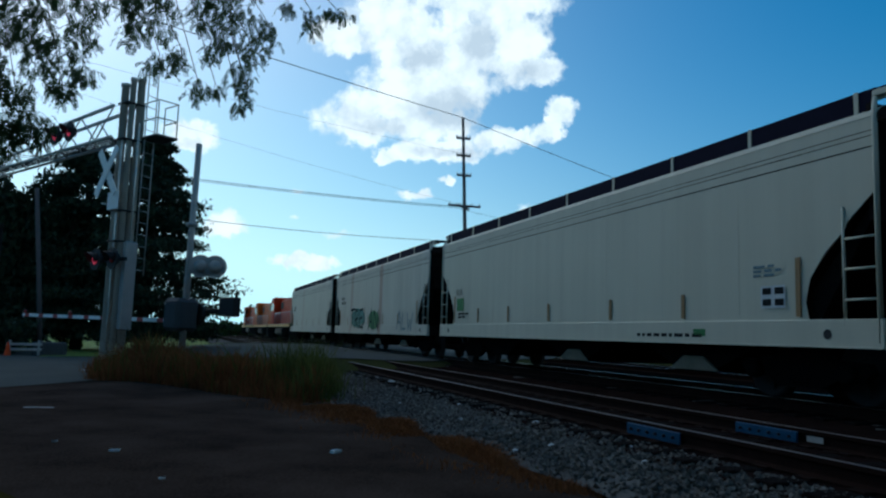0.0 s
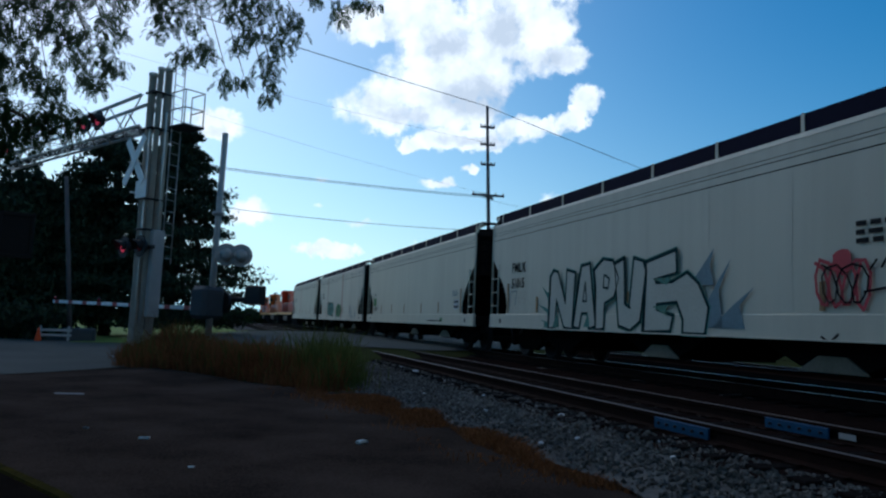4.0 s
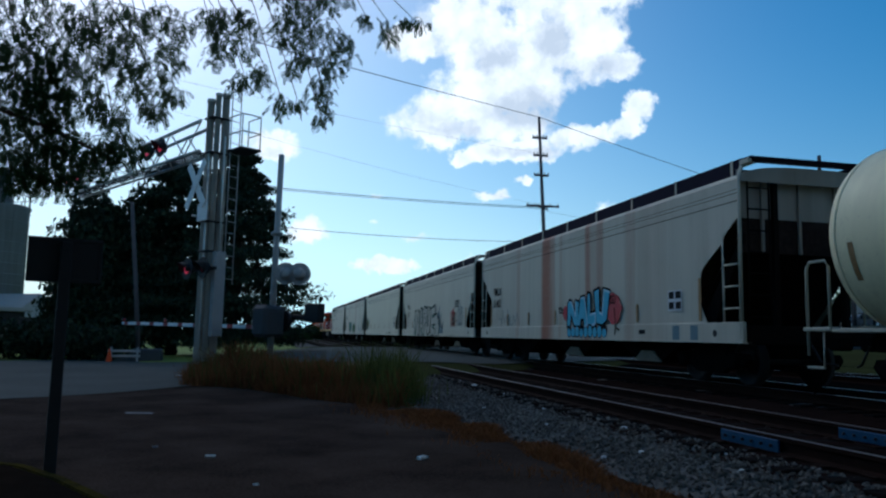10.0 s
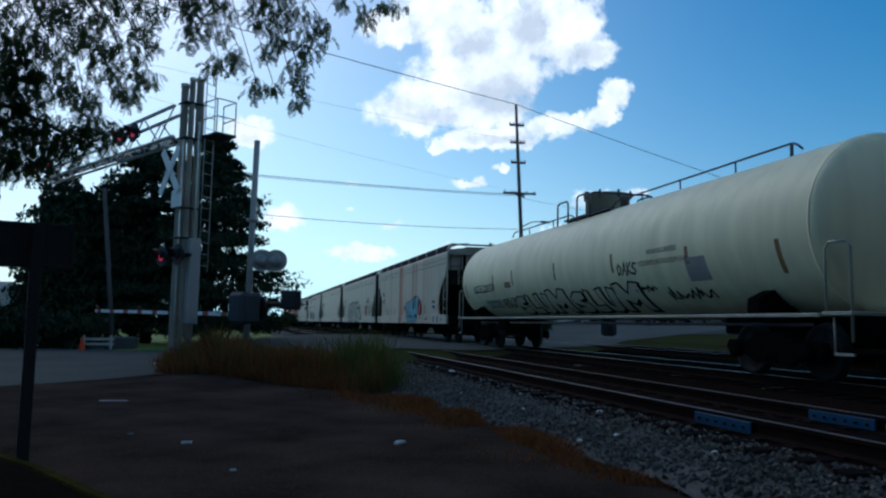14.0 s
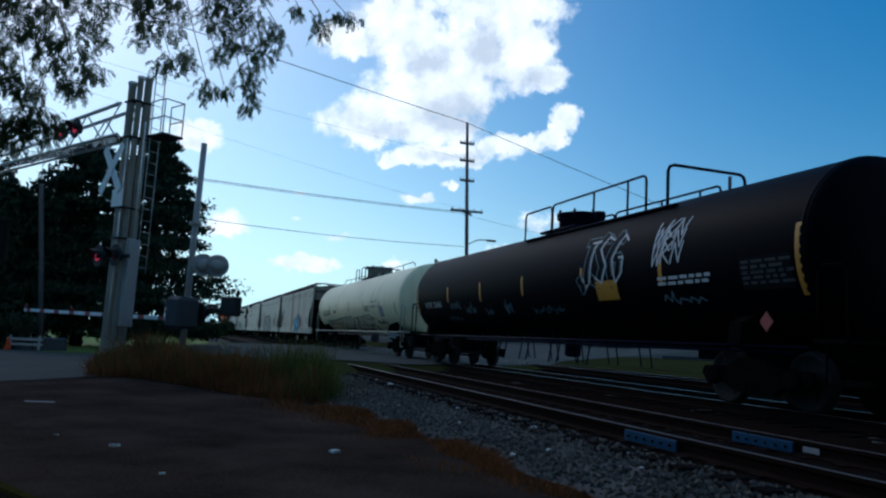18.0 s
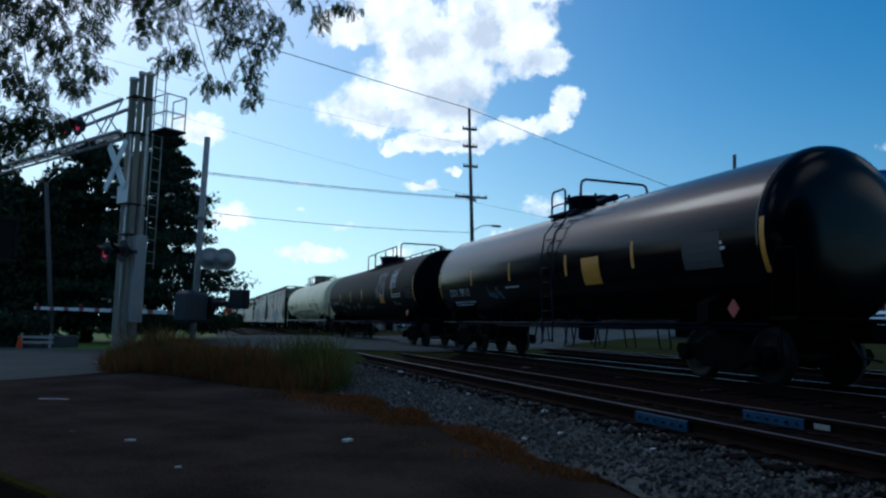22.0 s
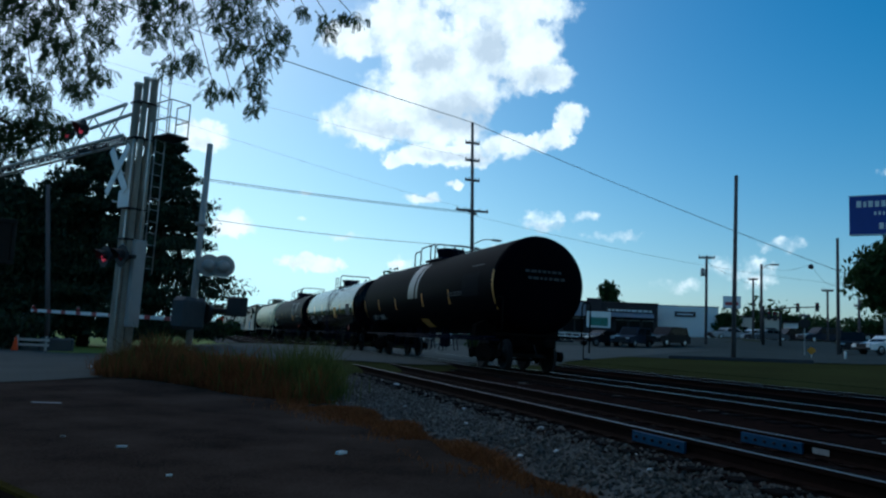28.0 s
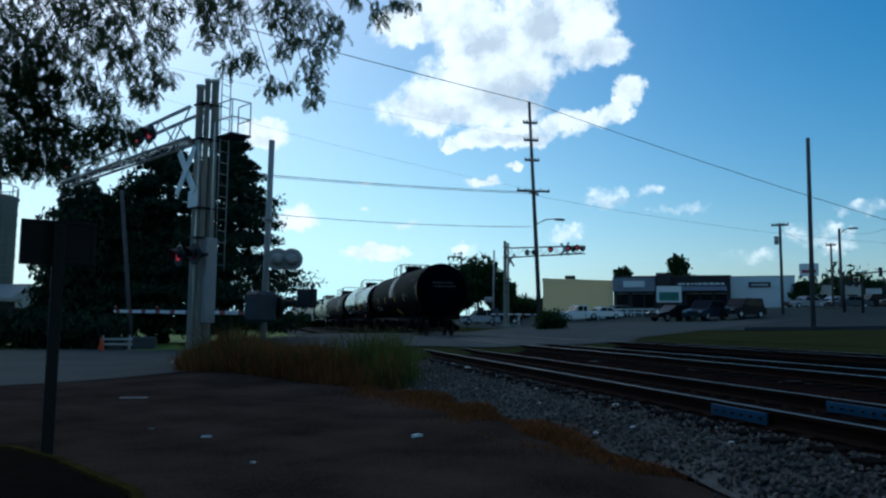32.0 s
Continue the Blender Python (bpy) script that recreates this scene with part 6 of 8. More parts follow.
def cantilever(base, az, h, low, high, reach, label, detail=True, lit=True, face=180.0, lean=0.0):
    """A cantilever signal: local x points along the arm, z up from the ground."""
    c = thing("cantilever_signal", label, "railway signal", Matrix.Translation(base) @ Matrix.Rotation(radians(lean), 4, "Y") @ Matrix.Rotation(radians(90 - az), 4, "Z"))
    for dx, dy, r, up in ((0.0, 0.0, 0.11, 0.12), (-0.20, -0.36, 0.11, 0.32), (-0.22, -0.11, 0.085, 0.28)):
        part("mast", Mesh().spin([(0.0, r), (h + up, r * 0.95), (h + up, r * 1.12), (h + up + 0.10, r * 1.12), (h + up + 0.13, 0.02)], "z", (dx, dy, 0), 18), M_GALV, c)
        part("base_flange", Mesh().box(dx - 0.15, dx + 0.15, dy - 0.12, dy + 0.12, 0.0, 0.05, 0.01), M_GALV, c)
    part("foundation", Mesh().box(-0.65, 0.4, -0.75, 0.4, -0.25, 0.03, 0.03), M_CONC, c)
    for z in (low - 0.05, high + 0.1, 4.35, 3.5):
        part("mast_clamp", Mesh().box(-0.34, 0.13, -0.49, 0.13, z - 0.025, z + 0.025, 0.01), M_BLACK, c)
    ends = [(low, 0.28), (low, -0.28), (high, 0.28), (high, -0.28)]
    for z, y in ends:
        part("truss_chord", Mesh().tube([(0.05, y, z), (reach, y, z - (0.28 if z == high else 0.0) - 0.1)], 0.045 if z == low else 0.055, 8), M_ALU, c)
    n = int(reach / 0.9)
    for i in range(n):
        x0, x1 = reach * i / n, reach * (i + 1) / n
        for y in (0.28, -0.28):
            a, b = (low, high) if i % 2 else (high, low)

            def zz(z, x):
                return z - (0.38 if z == high else 0.1) * x / reach
            part("truss_brace", Mesh().tube([(x0, y, zz(a, x0)), (x1, y, zz(b, x1))], 0.024, 6), M_ALU, c)
        part("truss_brace", Mesh().tube([(x0, 0.28, low - 0.1 * x0 / reach), (x1, -0.28, low - 0.1 * x1 / reach)], 0.022, 6), M_ALU, c)
    for y in (-0.16, -0.05, 0.06, 0.17):
        part("walkway_bar", Mesh().box(0.1, reach - 0.3, y - 0.02, y + 0.02, low - 0.03, low + 0.0), M_BLACK, c, "dark bar of the walkway inside the arm")
    lamp = Matrix.Rotation(radians(face), 4, "Z")
    for x, on in ((2.1, lit), (3.0, lit), (reach - 1.6, lit), (reach - 0.5, lit)):
        flasher(c, Matrix.Translation((x, 0.5, (low + high) / 2 - 0.05)) @ lamp, on)
    if reach > 0:
        part("lamp_bracket", Mesh().box(1.9, 3.2, 0.4, 0.5, (low + high) / 2 - 0.04, (low + high) / 2 + 0.04), M_BLACK, c)
        part("lamp_bracket", Mesh().box(reach - 1.8, reach - 0.3, 0.4, 0.5, (low + high) / 2 - 0.04, (low + high) / 2 + 0.04), M_BLACK, c)
    crossbuck(c, Matrix.Translation((0.05, 0.30, 5.40 if detail else h - 1.6)) @ lamp)
    if not detail:
        for x in (reach - 1.5, reach - 0.5, reach - 3.6):
            flasher(c, Matrix.Translation((x, -0.5, (low + high) / 2 - 0.05)), lit)
        crossbuck(c, Matrix.Translation((reach - 2.6, 0.5, (low + high) / 2)) @ lamp)
        return c
    part("small_sign", Mesh().box(-0.28, 0.28, -0.012, 0.012, -0.24, 0.24, 0.01), M_WHITE, c, "small pale plate under the crossing boards", Matrix.Translation((-0.30, 0.25, 4.58)) @ lamp)
    part("sign_bracket", Mesh().tube([(0, 0, 4.5), (0.0, 0.4, 4.5)], 0.025, 6), M_GALV, c)
    part("sign_bracket", Mesh().tube([(0, 0, 5.35), (0.2, 0.4, 5.35)], 0.025, 6), M_GALV, c)
    arm = part("lamp_arm", Mesh().box(-0.75, 0.75, -0.05, 0.05, 2.95, 3.05, 0.01, m=Matrix.Rotation(radians(face), 4, "Z")), M_BLACK, c)
    for x in (-0.45, 0.45):
        v = lamp @ Vector((x, -0.28, 0))
        flasher(c, Matrix.Translation((v.x - 0.1, v.y, 3.0)) @ lamp, x < 0)
    part("cable_box", Mesh().box(-0.50, -0.30, -0.46, -0.12, 1.10, 3.50, 0.02), M_GREY, c, "grey steel cable box on the mast")
    part("conduit", Mesh().tube([(-0.16, 0.06, 0.0), (-0.16, 0.06, low)], 0.03, 8), M_GALV, c)
    part("conduit", Mesh().tube([(-0.36, -0.30, 3.4), (-0.36, -0.30, h - 0.9)], 0.03, 8), M_GALV, c)
    # ladder, platform and its railing on the side away from the arm
    side = pose(-0.36, -0.62, 0, 0, 0, 20)
    for y in (-0.19, 0.19):
        part("ladder_stile", Mesh().tube([(0, y, 2.6), (0, y, h + 0.75)], 0.017, 6), M_GREY, c, m=side)
    for i in range(int((h - 1.9) / 0.33)):
        part("ladder_rung", Mesh().tube([(0, -0.19, 2.75 + i * 0.33), (0, 0.19, 2.75 + i * 0.33)], 0.011, 6), M_GREY, c, m=side)
    part("platform", Mesh().box(-1.10, -0.3, -1.05, -0.40, low + 0.02, low + 0.09, 0.01), M_BLACK, c, "dark grated platform")
    for x, y in ((-1.07, -1.02), (-1.07, -0.43), (-0.4, -1.02), (-0.33, -0.43)):
        part("railing_post", Mesh().tube([(x, y, low + 0.05), (x, y, low + 1.05)], 0.022, 6), M_GALV, c)
    for z in (0.55, 1.05):
        part("railing", Mesh().tube([(-0.4, -1.02, low + z), (-1.07, -1.02, low + z), (-1.07, -0.43, low + z), (-0.33, -0.43, low + z)], 0.02, 6), M_GALV, c)
    return c


MAST = (-7.12, 21.32)
cantilever((*MAST, land(*MAST) + 0.02), ARM_AZ, 7.75, 6.40, 7.28, 10.5, "galvanised cantilever signal with red lamps over the road", lean=0.1)
FARMAST = polar(4.9, 79.0)
cantilever((FARMAST.x, FARMAST.y, land(FARMAST.x, FARMAST.y)), 180 + ARM_AZ, 8.4, 7.1, 8.1, 9.4, "galvanised cantilever signal on the far side of the tracks", detail=False)


def gate_signal(x, y, az, h, reach, label, arm=True, face=0.0):
    """A signal pole with a lowered red and white gate; local x along the gate."""
    z = land(x, y)
    g = thing("gate_signal", label, "crossing gate", Matrix.Translation((x, y, z)) @ Matrix.Rotation(radians(0.8), 4, "Y") @ Matrix.Rotation(radians(90 - az), 4, "Z"))
    part("pole", Mesh().spin([(0, 0.09), (h, 0.08), (h + 0.02, 0.02)], "z", seg=16), M_GREY, g)
    part("pole_base", Mesh().spin([(0, 0.26), (0.06, 0.26), (0.3, 0.12)], "z", seg=16), M_BLACK, g)
    lamp = Matrix.Rotation(radians(face), 4, "Z")
    part("lamp_arm", Mesh().tube([(0, 0, 2.72), (-0.6, -0.58, 2.72)], 0.035, 8), M_BLACK, g)
    for s in (0.30, 0.68):
        flasher(g, Matrix.Translation((-0.72 * s, -0.69 * s, 2.72)) @ lamp, False, True)
    part("bell", Mesh().spin([(0.0, 0.04), (0.05, 0.16), (0.12, 0.17), (0.14, 0.1)], "z", (0.0, 0, h * 0.62), 18), M_GREY, g)
    mech = part("gate_mechanism", Mesh().box(-0.15, 0.55, -0.35, 0.32, 0.98, 1.85, 0.10), M_DULLPANEL, g, "dark gate drive housing")
    part("crank_cover", Mesh().spin([(-0.62, 0.26), (-0.48, 0.30)], "y", (0.05, 0.1, 1.45), 22), M_BLACK, mech)
    part("counterweight_arm", Mesh().box(-1.05, 0.0, -0.62, -0.52, 1.50, 1.62, 0.02), M_BLACK, g)
    part("counterweight", Mesh().box(-1.45, -0.80, -0.68, -0.46, 1.42, 1.92, 0.03), M_BLACK, g)
    part("cable", Mesh().tube([(0.35, -0.3, 1.2), (0.5, -0.3, 0.9), (0.42, -0.3, 0.55), (0.2, -0.25, 0.3), (0.1, -0.2, 0.0)], 0.045, 8), M_BLACK, g, "black corrugated cable sleeve")
    if arm:
        n = int(reach / 0.55)
        a = part("gate_arm", Mesh().box(0.2, reach, -0.58, -0.555, 1.20, 1.31, 0.004), M_WHITE, g, "white gate arm")
        for i in range(n):
            if i % 2:
                x0 = 0.3 + i * (reach - 0.3) / n
                part("red_stripe", Mesh().box(x0, x0 + 0.6 * (reach - 0.3) / n, -0.586, -0.55, 1.197, 1.313), M_RED, a)
        for x0 in (reach * 0.35, reach * 0.68, reach - 0.15):
            part("arm_lamp", Mesh().spin([(1.31, 0.05), (1.42, 0.05), (1.44, 0.02)], "z", (x0, -0.57, 0), 12), M_DIMLENS, a)
        for dx in (-0.06, 0.06):
            part("arm_prop", Mesh().tube([(reach * 0.47 + dx, -0.57, 1.21), (reach * 0.47 + dx * 1.6, -0.57, 0.15)], 0.02, 6), M_WHITE, a, "thin white prop under the arm")
    return g


gate_signal(-4.86, 20.4, ARM_AZ, 6.0, 11.1, "signal pole with a lowered red and white gate", face=57)
FG = polar(3.75, 77.0)
gate_signal(FG.x, FG.y, 180 + ARM_AZ, 7.8, 8.0, "far signal pole with its gate down", face=205)


# ---- poles and wires ----
def utility_pole(base, top, r0, r1, label, arms=(), transformer=None, lamp=None, name="utility_pole"):
    """arms: (height over the base, half length, turn)."""
    b = Vector(base)
    p = thing(name, label, "utility pole", Matrix.Translation(b))
    t = Vector(top) - b
    part("pole", Mesh().tube([(0, 0, -0.3), tuple(t * 0.5), tuple(t)], r0, 12, r2=r1), M_POLEWOOD, p)
    for h, half, turn in arms:
        q = t * (h / t.z)
        m = Matrix.Translation(q) @ Matrix.Rotation(radians(turn), 4, "Z")
        a = part("crossarm", Mesh().box(-half, half, -0.07, 0.07, -0.08, 0.08, 0.015), M_POLEWOOD, p, m=m)
        for x in (-half * 0.92, -half * 0.45, half * 0.45, half * 0.92):
            part("insulator", Mesh().spin([(0.08, 0.03), (0.14, 0.06), (0.2, 0.06), (0.24, 0.02)], "z", (x, 0, 0), 10), M_GREY, a)
    if transformer:
        q = t * (transformer / t.z)
        part("transformer", Mesh().spin([(-0.4, 0.16), (-0.36, 0.2), (0.3, 0.2), (0.36, 0.1)], "z", (q.x - 0.36, q.y, q.z), 16), M_GREY, p)
    if lamp:
        h, out, turn = lamp
        q = t * (h / t.z)
        d = Matrix.Rotation(radians(turn), 4, "Z") @ Vector((1, 0, 0))
        la = part("lamp_arm", Mesh().tube([tuple(q), tuple(q + d * out * 0.5 + Vector((0, 0, 0.5))), tuple(q + d * out + Vector((0, 0, 0.6)))], 0.045, 8), M_ALU, p)
        e = q + d * out + Vector((0, 0, 0.58))
        part("lamp_head", Mesh().box(-0.1, 0.7, -0.16, 0.16, -0.1, 0.06, 0.06, m=Matrix.Translation(e) @ Matrix.Rotation(radians(turn), 4, "Z")), M_GREY, la)
    return p


def ground_at(az, r, lift=0.0):
    p = polar(az, r)
    return Vector((p.x, p.y, land(p.x, p.y) + lift))


BIG = ground_at(7.3, 59.5)
BIGTOP = Vector((6.80, 59.6, 18.6))
hb = BIGTOP.z - BIG.z
utility_pole(BIG, BIGTOP, 0.19, 0.11, "tall leaning wooden utility pole with several crossarms",
             [(hb - 1.75, 0.6, 10), (hb - 3.2, 0.6, 10), (hb - 4.85, 0.6, 10), (hb - 7.35, 1.35, 10), (hb - 7.5, 0.9, 60)], lamp=(hb - 10.1, 1.9, 20))
RP = ground_at(26.03, 46.0)
utility_pole(RP, (RP.x + 0.1, RP.y, 11.2), 0.13, 0.10, "plain tall wooden pole beside the street")
LP = ground_at(24.18, 74.0)
utility_pole(LP, (LP.x, LP.y, 9.95), 0.14, 0.11, "wooden pole with a crossarm and a transformer", [(9.75 - LP.z, 0.72, -24)], transformer=8.4 - LP.z)
SL = ground_at(27.83, 80.0)
utility_pole(SL, (SL.x, SL.y, 9.9), 0.15, 0.11, "street lamp pole by the crossroads", lamp=(9.3 - SL.z, 0.9, -28), name="street_lamp")
SP = ground_at(27.3, 92.0)
utility_pole(SP, (SP.x, SP.y, 9.7), 0.14, 0.10, "distant wooden pole with a crossarm", [(9.5 - SP.z, 0.5, -27)])
R2 = ground_at(32.6, 62.0)
utility_pole(R2, (R2.x, R2.y, 9.8), 0.13, 0.10, "wooden pole near the hotel sign")
R3 = ground_at(33.83, 80.0)
utility_pole(R3, (R3.x, R3.y, 6.7), 0.12, 0.1, "far wooden pole with a crossarm", [(6.0 - R3.z, 0.4, -33)])
R4 = ground_at(31.97, 88.0)
utility_pole(R4, (R4.x, R4.y, 8.2), 0.12, 0.1, "far street lamp with two arms", [(8.05 - R4.z, 0.55, -32)], name="street_lamp")
LEFTP = ground_at(-22.3, 36.0)
utility_pole(LEFTP, (LEFTP.x - 0.7, LEFTP.y - 0.2, 6.5), 0.11, 0.08, "grey wooden pole before the dark trees")


def wire(a, b, sag, r=0.014, ext=1.0, label="thin black overhead wire"):
    a, b = Vector(a), Vector(b)
    pts = []
    for i in range(25):
        u = ext * i / 24
        p = a + (b - a) * u
        p.z -= sag * 4 * (u / ext) * (1 - u / ext)
        pts.append(p)
    solid("overhead_wire", Mesh().tube(pts, r, 6), M_WIRE, label, "wire", group="overhead wires")


wire(BIGTOP, sight(-15.15, 21.35, 42.0), 0.35, 0.026, 2.6)
wire(BIGTOP, sight(28.4, 8.2, 70.0), 0.5, 0.024, 1.8)
arm_z = BIGTOP - Vector((-0.1, 0, 7.4))
wire(arm_z, sight(-13.0, 11.0, 50.0), 0.30, 0.024, 1.6)
wire(arm_z + Vector((0.3, 0, -0.12)), sight(-13.0, 10.88, 50.0), 0.30, 0.018, 1.6)
wire(BIGTOP - Vector((-0.2, 0, 10.2)), sight(-12.2, 8.3, 50.0), 0.5, 0.022, 1.6)
wire(BIGTOP - Vector((-0.2, 0, 7.2)), sight(-13.7, 14.75, 46.0), 0.5, 0.006, 1.7)
wire(BIGTOP - Vector((0, 0, 3.0)), sight(-16.5, 17.8, 40.0), 0.4, 0.006, 1.8)
ball = sight(30.97, 6.49, 62.0)
wire((SL.x, SL.y, 9.8), ball, 0.5, 0.010)
wire(ball, (R2.x, R2.y, 6.3), 0.5, 0.010)
solid("wire_ball", Mesh().spin([(-0.2, 0.02), (-0.14, 0.14), (0.0, 0.2), (0.14, 0.14), (0.2, 0.02)], "z", (0, 0, -0.2), 14), M_WIRE, "dark round marker ball on an overhead wire", "marker", Matrix.Translation(ball))
wire(BIGTOP - Vector((0, 0, 7.6)), (LP.x, LP.y, 9.8), 0.8, 0.010, 1.9)
wire((LP.x, LP.y, 9.4), (SP.x, SP.y, 9.5), 0.6, 0.010, 1.5)


# ---- trees ----
def leaf_cloud(blobs, count, size, seed, flat=0.0):
    """Small leaf sprays scattered through lumpy volumes: (centre, radii, share)."""
    rng = random.Random(seed)
    g = Mesh()
    total = sum(b[2] for b in blobs)
    for (c, r, share) in blobs:
        for _ in range(int(count * share / total)):
            d = Vector((rng.gauss(0, 1), rng.gauss(0, 1), rng.gauss(0, 1))).normalized() * (rng.random() ** 0.45)
            lump = 0.72 + 0.55 * noise.noise(Vector((d.x * 2.3 + c[0], d.y * 2.3 + c[1], d.z * 2.3 + seed)))
            p = Vector(c) + Vector((d.x * r[0], d.y * r[1], d.z * r[2])) * lump * 1.15
            t = Euler((rng.uniform(-1, 1) * (1 - flat) * 1.6, rng.uniform(-1, 1) * (1 - flat) * 1.6, rng.random() * 6.3)).to_matrix()
            s = size * rng.uniform(0.6, 1.35)
            a, b = t @ Vector((s, 0, 0)), t @ Vector((0, s * 0.42, 0))
            k = t @ Vector((0, 0, s * 0.12))
            g.add([p - a, p - a * 0.2 - b + k, p + a, p - a * 0.2 + b + k], [(0, 1, 2), (0, 2, 3)])
    return g


def broad_tree(base, trunk_h, blobs, count, size, seed, label, leaf, r=0.25, name="tree"):
    b = Vector(base)
    t = thing(name, label, "tree", Matrix.Translation(b))
    part("trunk", Mesh().tube([(0, 0, -0.3), (0.1, 0.05, trunk_h * 0.5), (0.0, 0.1, trunk_h)], r, 10, r2=r * 0.6), M_BARK, t)
    for c, rad, share in blobs[:6]:
        part("limb", Mesh().tube([(0, 0.05, trunk_h * 0.8), (c[0] * 0.5, c[1] * 0.5, (trunk_h + c[2]) / 2), c], r * 0.45, 7, r2=0.04), M_BARK, t)
    part("crown", leaf_cloud(blobs, count, size, seed), leaf, t)
    return t


def layered_tree(base, h, width, count, seed, label):
    """A tall dark tree whose boughs stand out in tiers."""
    rng = random.Random(seed)
    blobs = []
    for i in range(15):
        z = 0.9 + (h - 1.2) * i / 14
        w = width * (1 - (i / 14.0) ** 1.7 * 0.8) * rng.uniform(0.8, 1.1)
        for k in range(5):
            a = k * 1.257 + rng.random() * 1.2
            blobs.append(((w * 0.55 * math.cos(a), w * 0.55 * math.sin(a), z + rng.uniform(-0.3, 0.3)), (w * 0.55, w * 0.55, h * 0.036), 1.0))
    return broad_tree(base, h * 0.9, blobs, count, 0.12, seed, label, M_LEAF2, 0.3)


broad_tree(ground_at(-26.2, 43.0), 2.6, [((0.5, 0, 5.3), (2.0, 2.4, 3.8), 2), ((-0.1, 0, 3.2), (1.9, 2.4, 2.6), 1.4), ((1.2, 0, 2.0), (2.2, 2.6, 2.2), 1.4)], 24000, 0.17, 8, "dark leafy tree beside the shed", M_LEAF2)
layered_tree(ground_at(-16.2, 41.0), 10.6, 5.2, 44000, 3, "tall dark evergreen tree in tiers behind the signal")
layered_tree(ground_at(-20.3, 43.0), 10.4, 5.4, 34000, 5, "broad dark tree behind the signal mast")
broad_tree(ground_at(-24.5, 44.0), 3.0, [((1.2, 0, 5.3), (2.8, 3.0, 3.7), 2), ((0.4, 0, 3.4), (2.6, 3, 3.0), 1.4), ((2.4, 0, 3.2), (3.2, 2.6, 3.2), 1.4)], 30000, 0.18, 7, "dark leafy tree at the roadside", M_LEAF2)
broad_tree(ground_at(-27.6, 47.0), 1.6, [((0.4, 0, 2.2), (1.0, 1.6, 2.0), 2), ((-0.3, 0, 1.2), (1.5, 1.6, 1.1), 1)], 5000, 0.15, 9, "dark low leafy tree at the roadside", M_LEAF2)
broad_tree(ground_at(-39.5, 52.0), 3.0, [((0, 0, 4.2), (4.0, 3.4, 2.6), 2), ((2.4, 0, 3.2), (2.6, 3, 1.8), 1)], 9000, 0.2, 11, "dark leafy tree near the silo", M_LEAF2)
broad_tree(ground_at(2.6, 100.0), 3.5, [((0, 0, 5.6), (4.4, 4.0, 3.6), 2), ((3.2, 0, 3.8), (2.4, 3, 2.6), 1), ((-3.0, 0, 3.6), (2.8, 3, 2.8), 1)], 8000, 0.4, 13, "leafy roadside tree beyond the tracks", M_LEAF)
broad_tree(ground_at(6.2, 120.0), 2.0, [((0, 0, 1.8), (5.2, 3.0, 1.8), 2), ((4.2, 0, 1.4), (3.4, 3, 1.4), 1)], 4000, 0.4, 14, "low distant tree clump", M_LEAF)
broad_tree(ground_at(35.7, 40.0), 2.4, [((0, 0, 4.3), (2.0, 1.9, 1.6), 2), ((-0.9, 0, 3.9), (1.4, 1.5, 1.3), 1), ((0.8, 0, 3.4), (1.6, 1.6, 1.1), 1), ((0.2, 0, 5.1), (1.3, 1.2, 0.9), 1), ((-0.5, 0, 2.9), (0.9, 1.0, 0.7), 0.5)], 6500, 0.16, 15,
           "round leafy street tree by the parked cars", M_LEAF, 0.14)
broad_tree(ground_at(17.3, 112.0), 4.0, [((0, 0, 6.4), (1.7, 1.7, 1.7), 2), ((0.4, 0, 4.4), (2.4, 2, 1.3), 1)], 1500, 0.35, 16, "tree rising behind the shop roofs", M_LEAF)
broad_tree(ground_at(13.4, 112.0), 4.0, [((0, 0, 5.4), (1.4, 1.4, 1.2), 2), ((0.6, 0, 4.2), (1.8, 2, 0.9), 1)], 1200, 0.35, 17, "small tree rising behind the shop roofs", M_LEAF)
broad_tree(ground_at(25.6, 100.0), 1.2, [((0, 0, 1.9), (2.0, 1.6, 1.7), 1)], 1500, 0.3, 18, "bushy tree beside the white building", M_LEAF)
for i, (a, r, w, h) in enumerate(((-8.6, 150, 9, 1.6), (-11.0, 130, 7, 1.5), (-13.5, 100, 6, 1.3), (-5.5, 190, 10, 2.2), (-2.0, 220, 12, 3.0), (28.5, 120, 8, 3.6), (31.5, 130, 8, 3.0), (35, 120, 8, 3.0), (39, 110, 9, 4.0))):
    broad_tree(ground_at(a, r), h * 0.6, [((0, 0, h * 0.8), (w, w * 0.5, h), 2)], 1500, 0.5, 30 + i, "distant line of leafy bushes", M_LEAF, 0.2, "bush")
for i, (a, r, w, h) in enumerate(((-26.0, 36, 3.0, 1.0), (-29.5, 37, 3.0, 1.1), (-33.5, 38, 3.0, 1.1))):
    broad_tree(ground_at(a, r), h * 0.5, [((0, 0, h * 0.75), (w, w * 0.6, h), 2)], 2200, 0.16, 50 + i, "dark clipped bush along the road", M_LEAF2, 0.06, "bush")


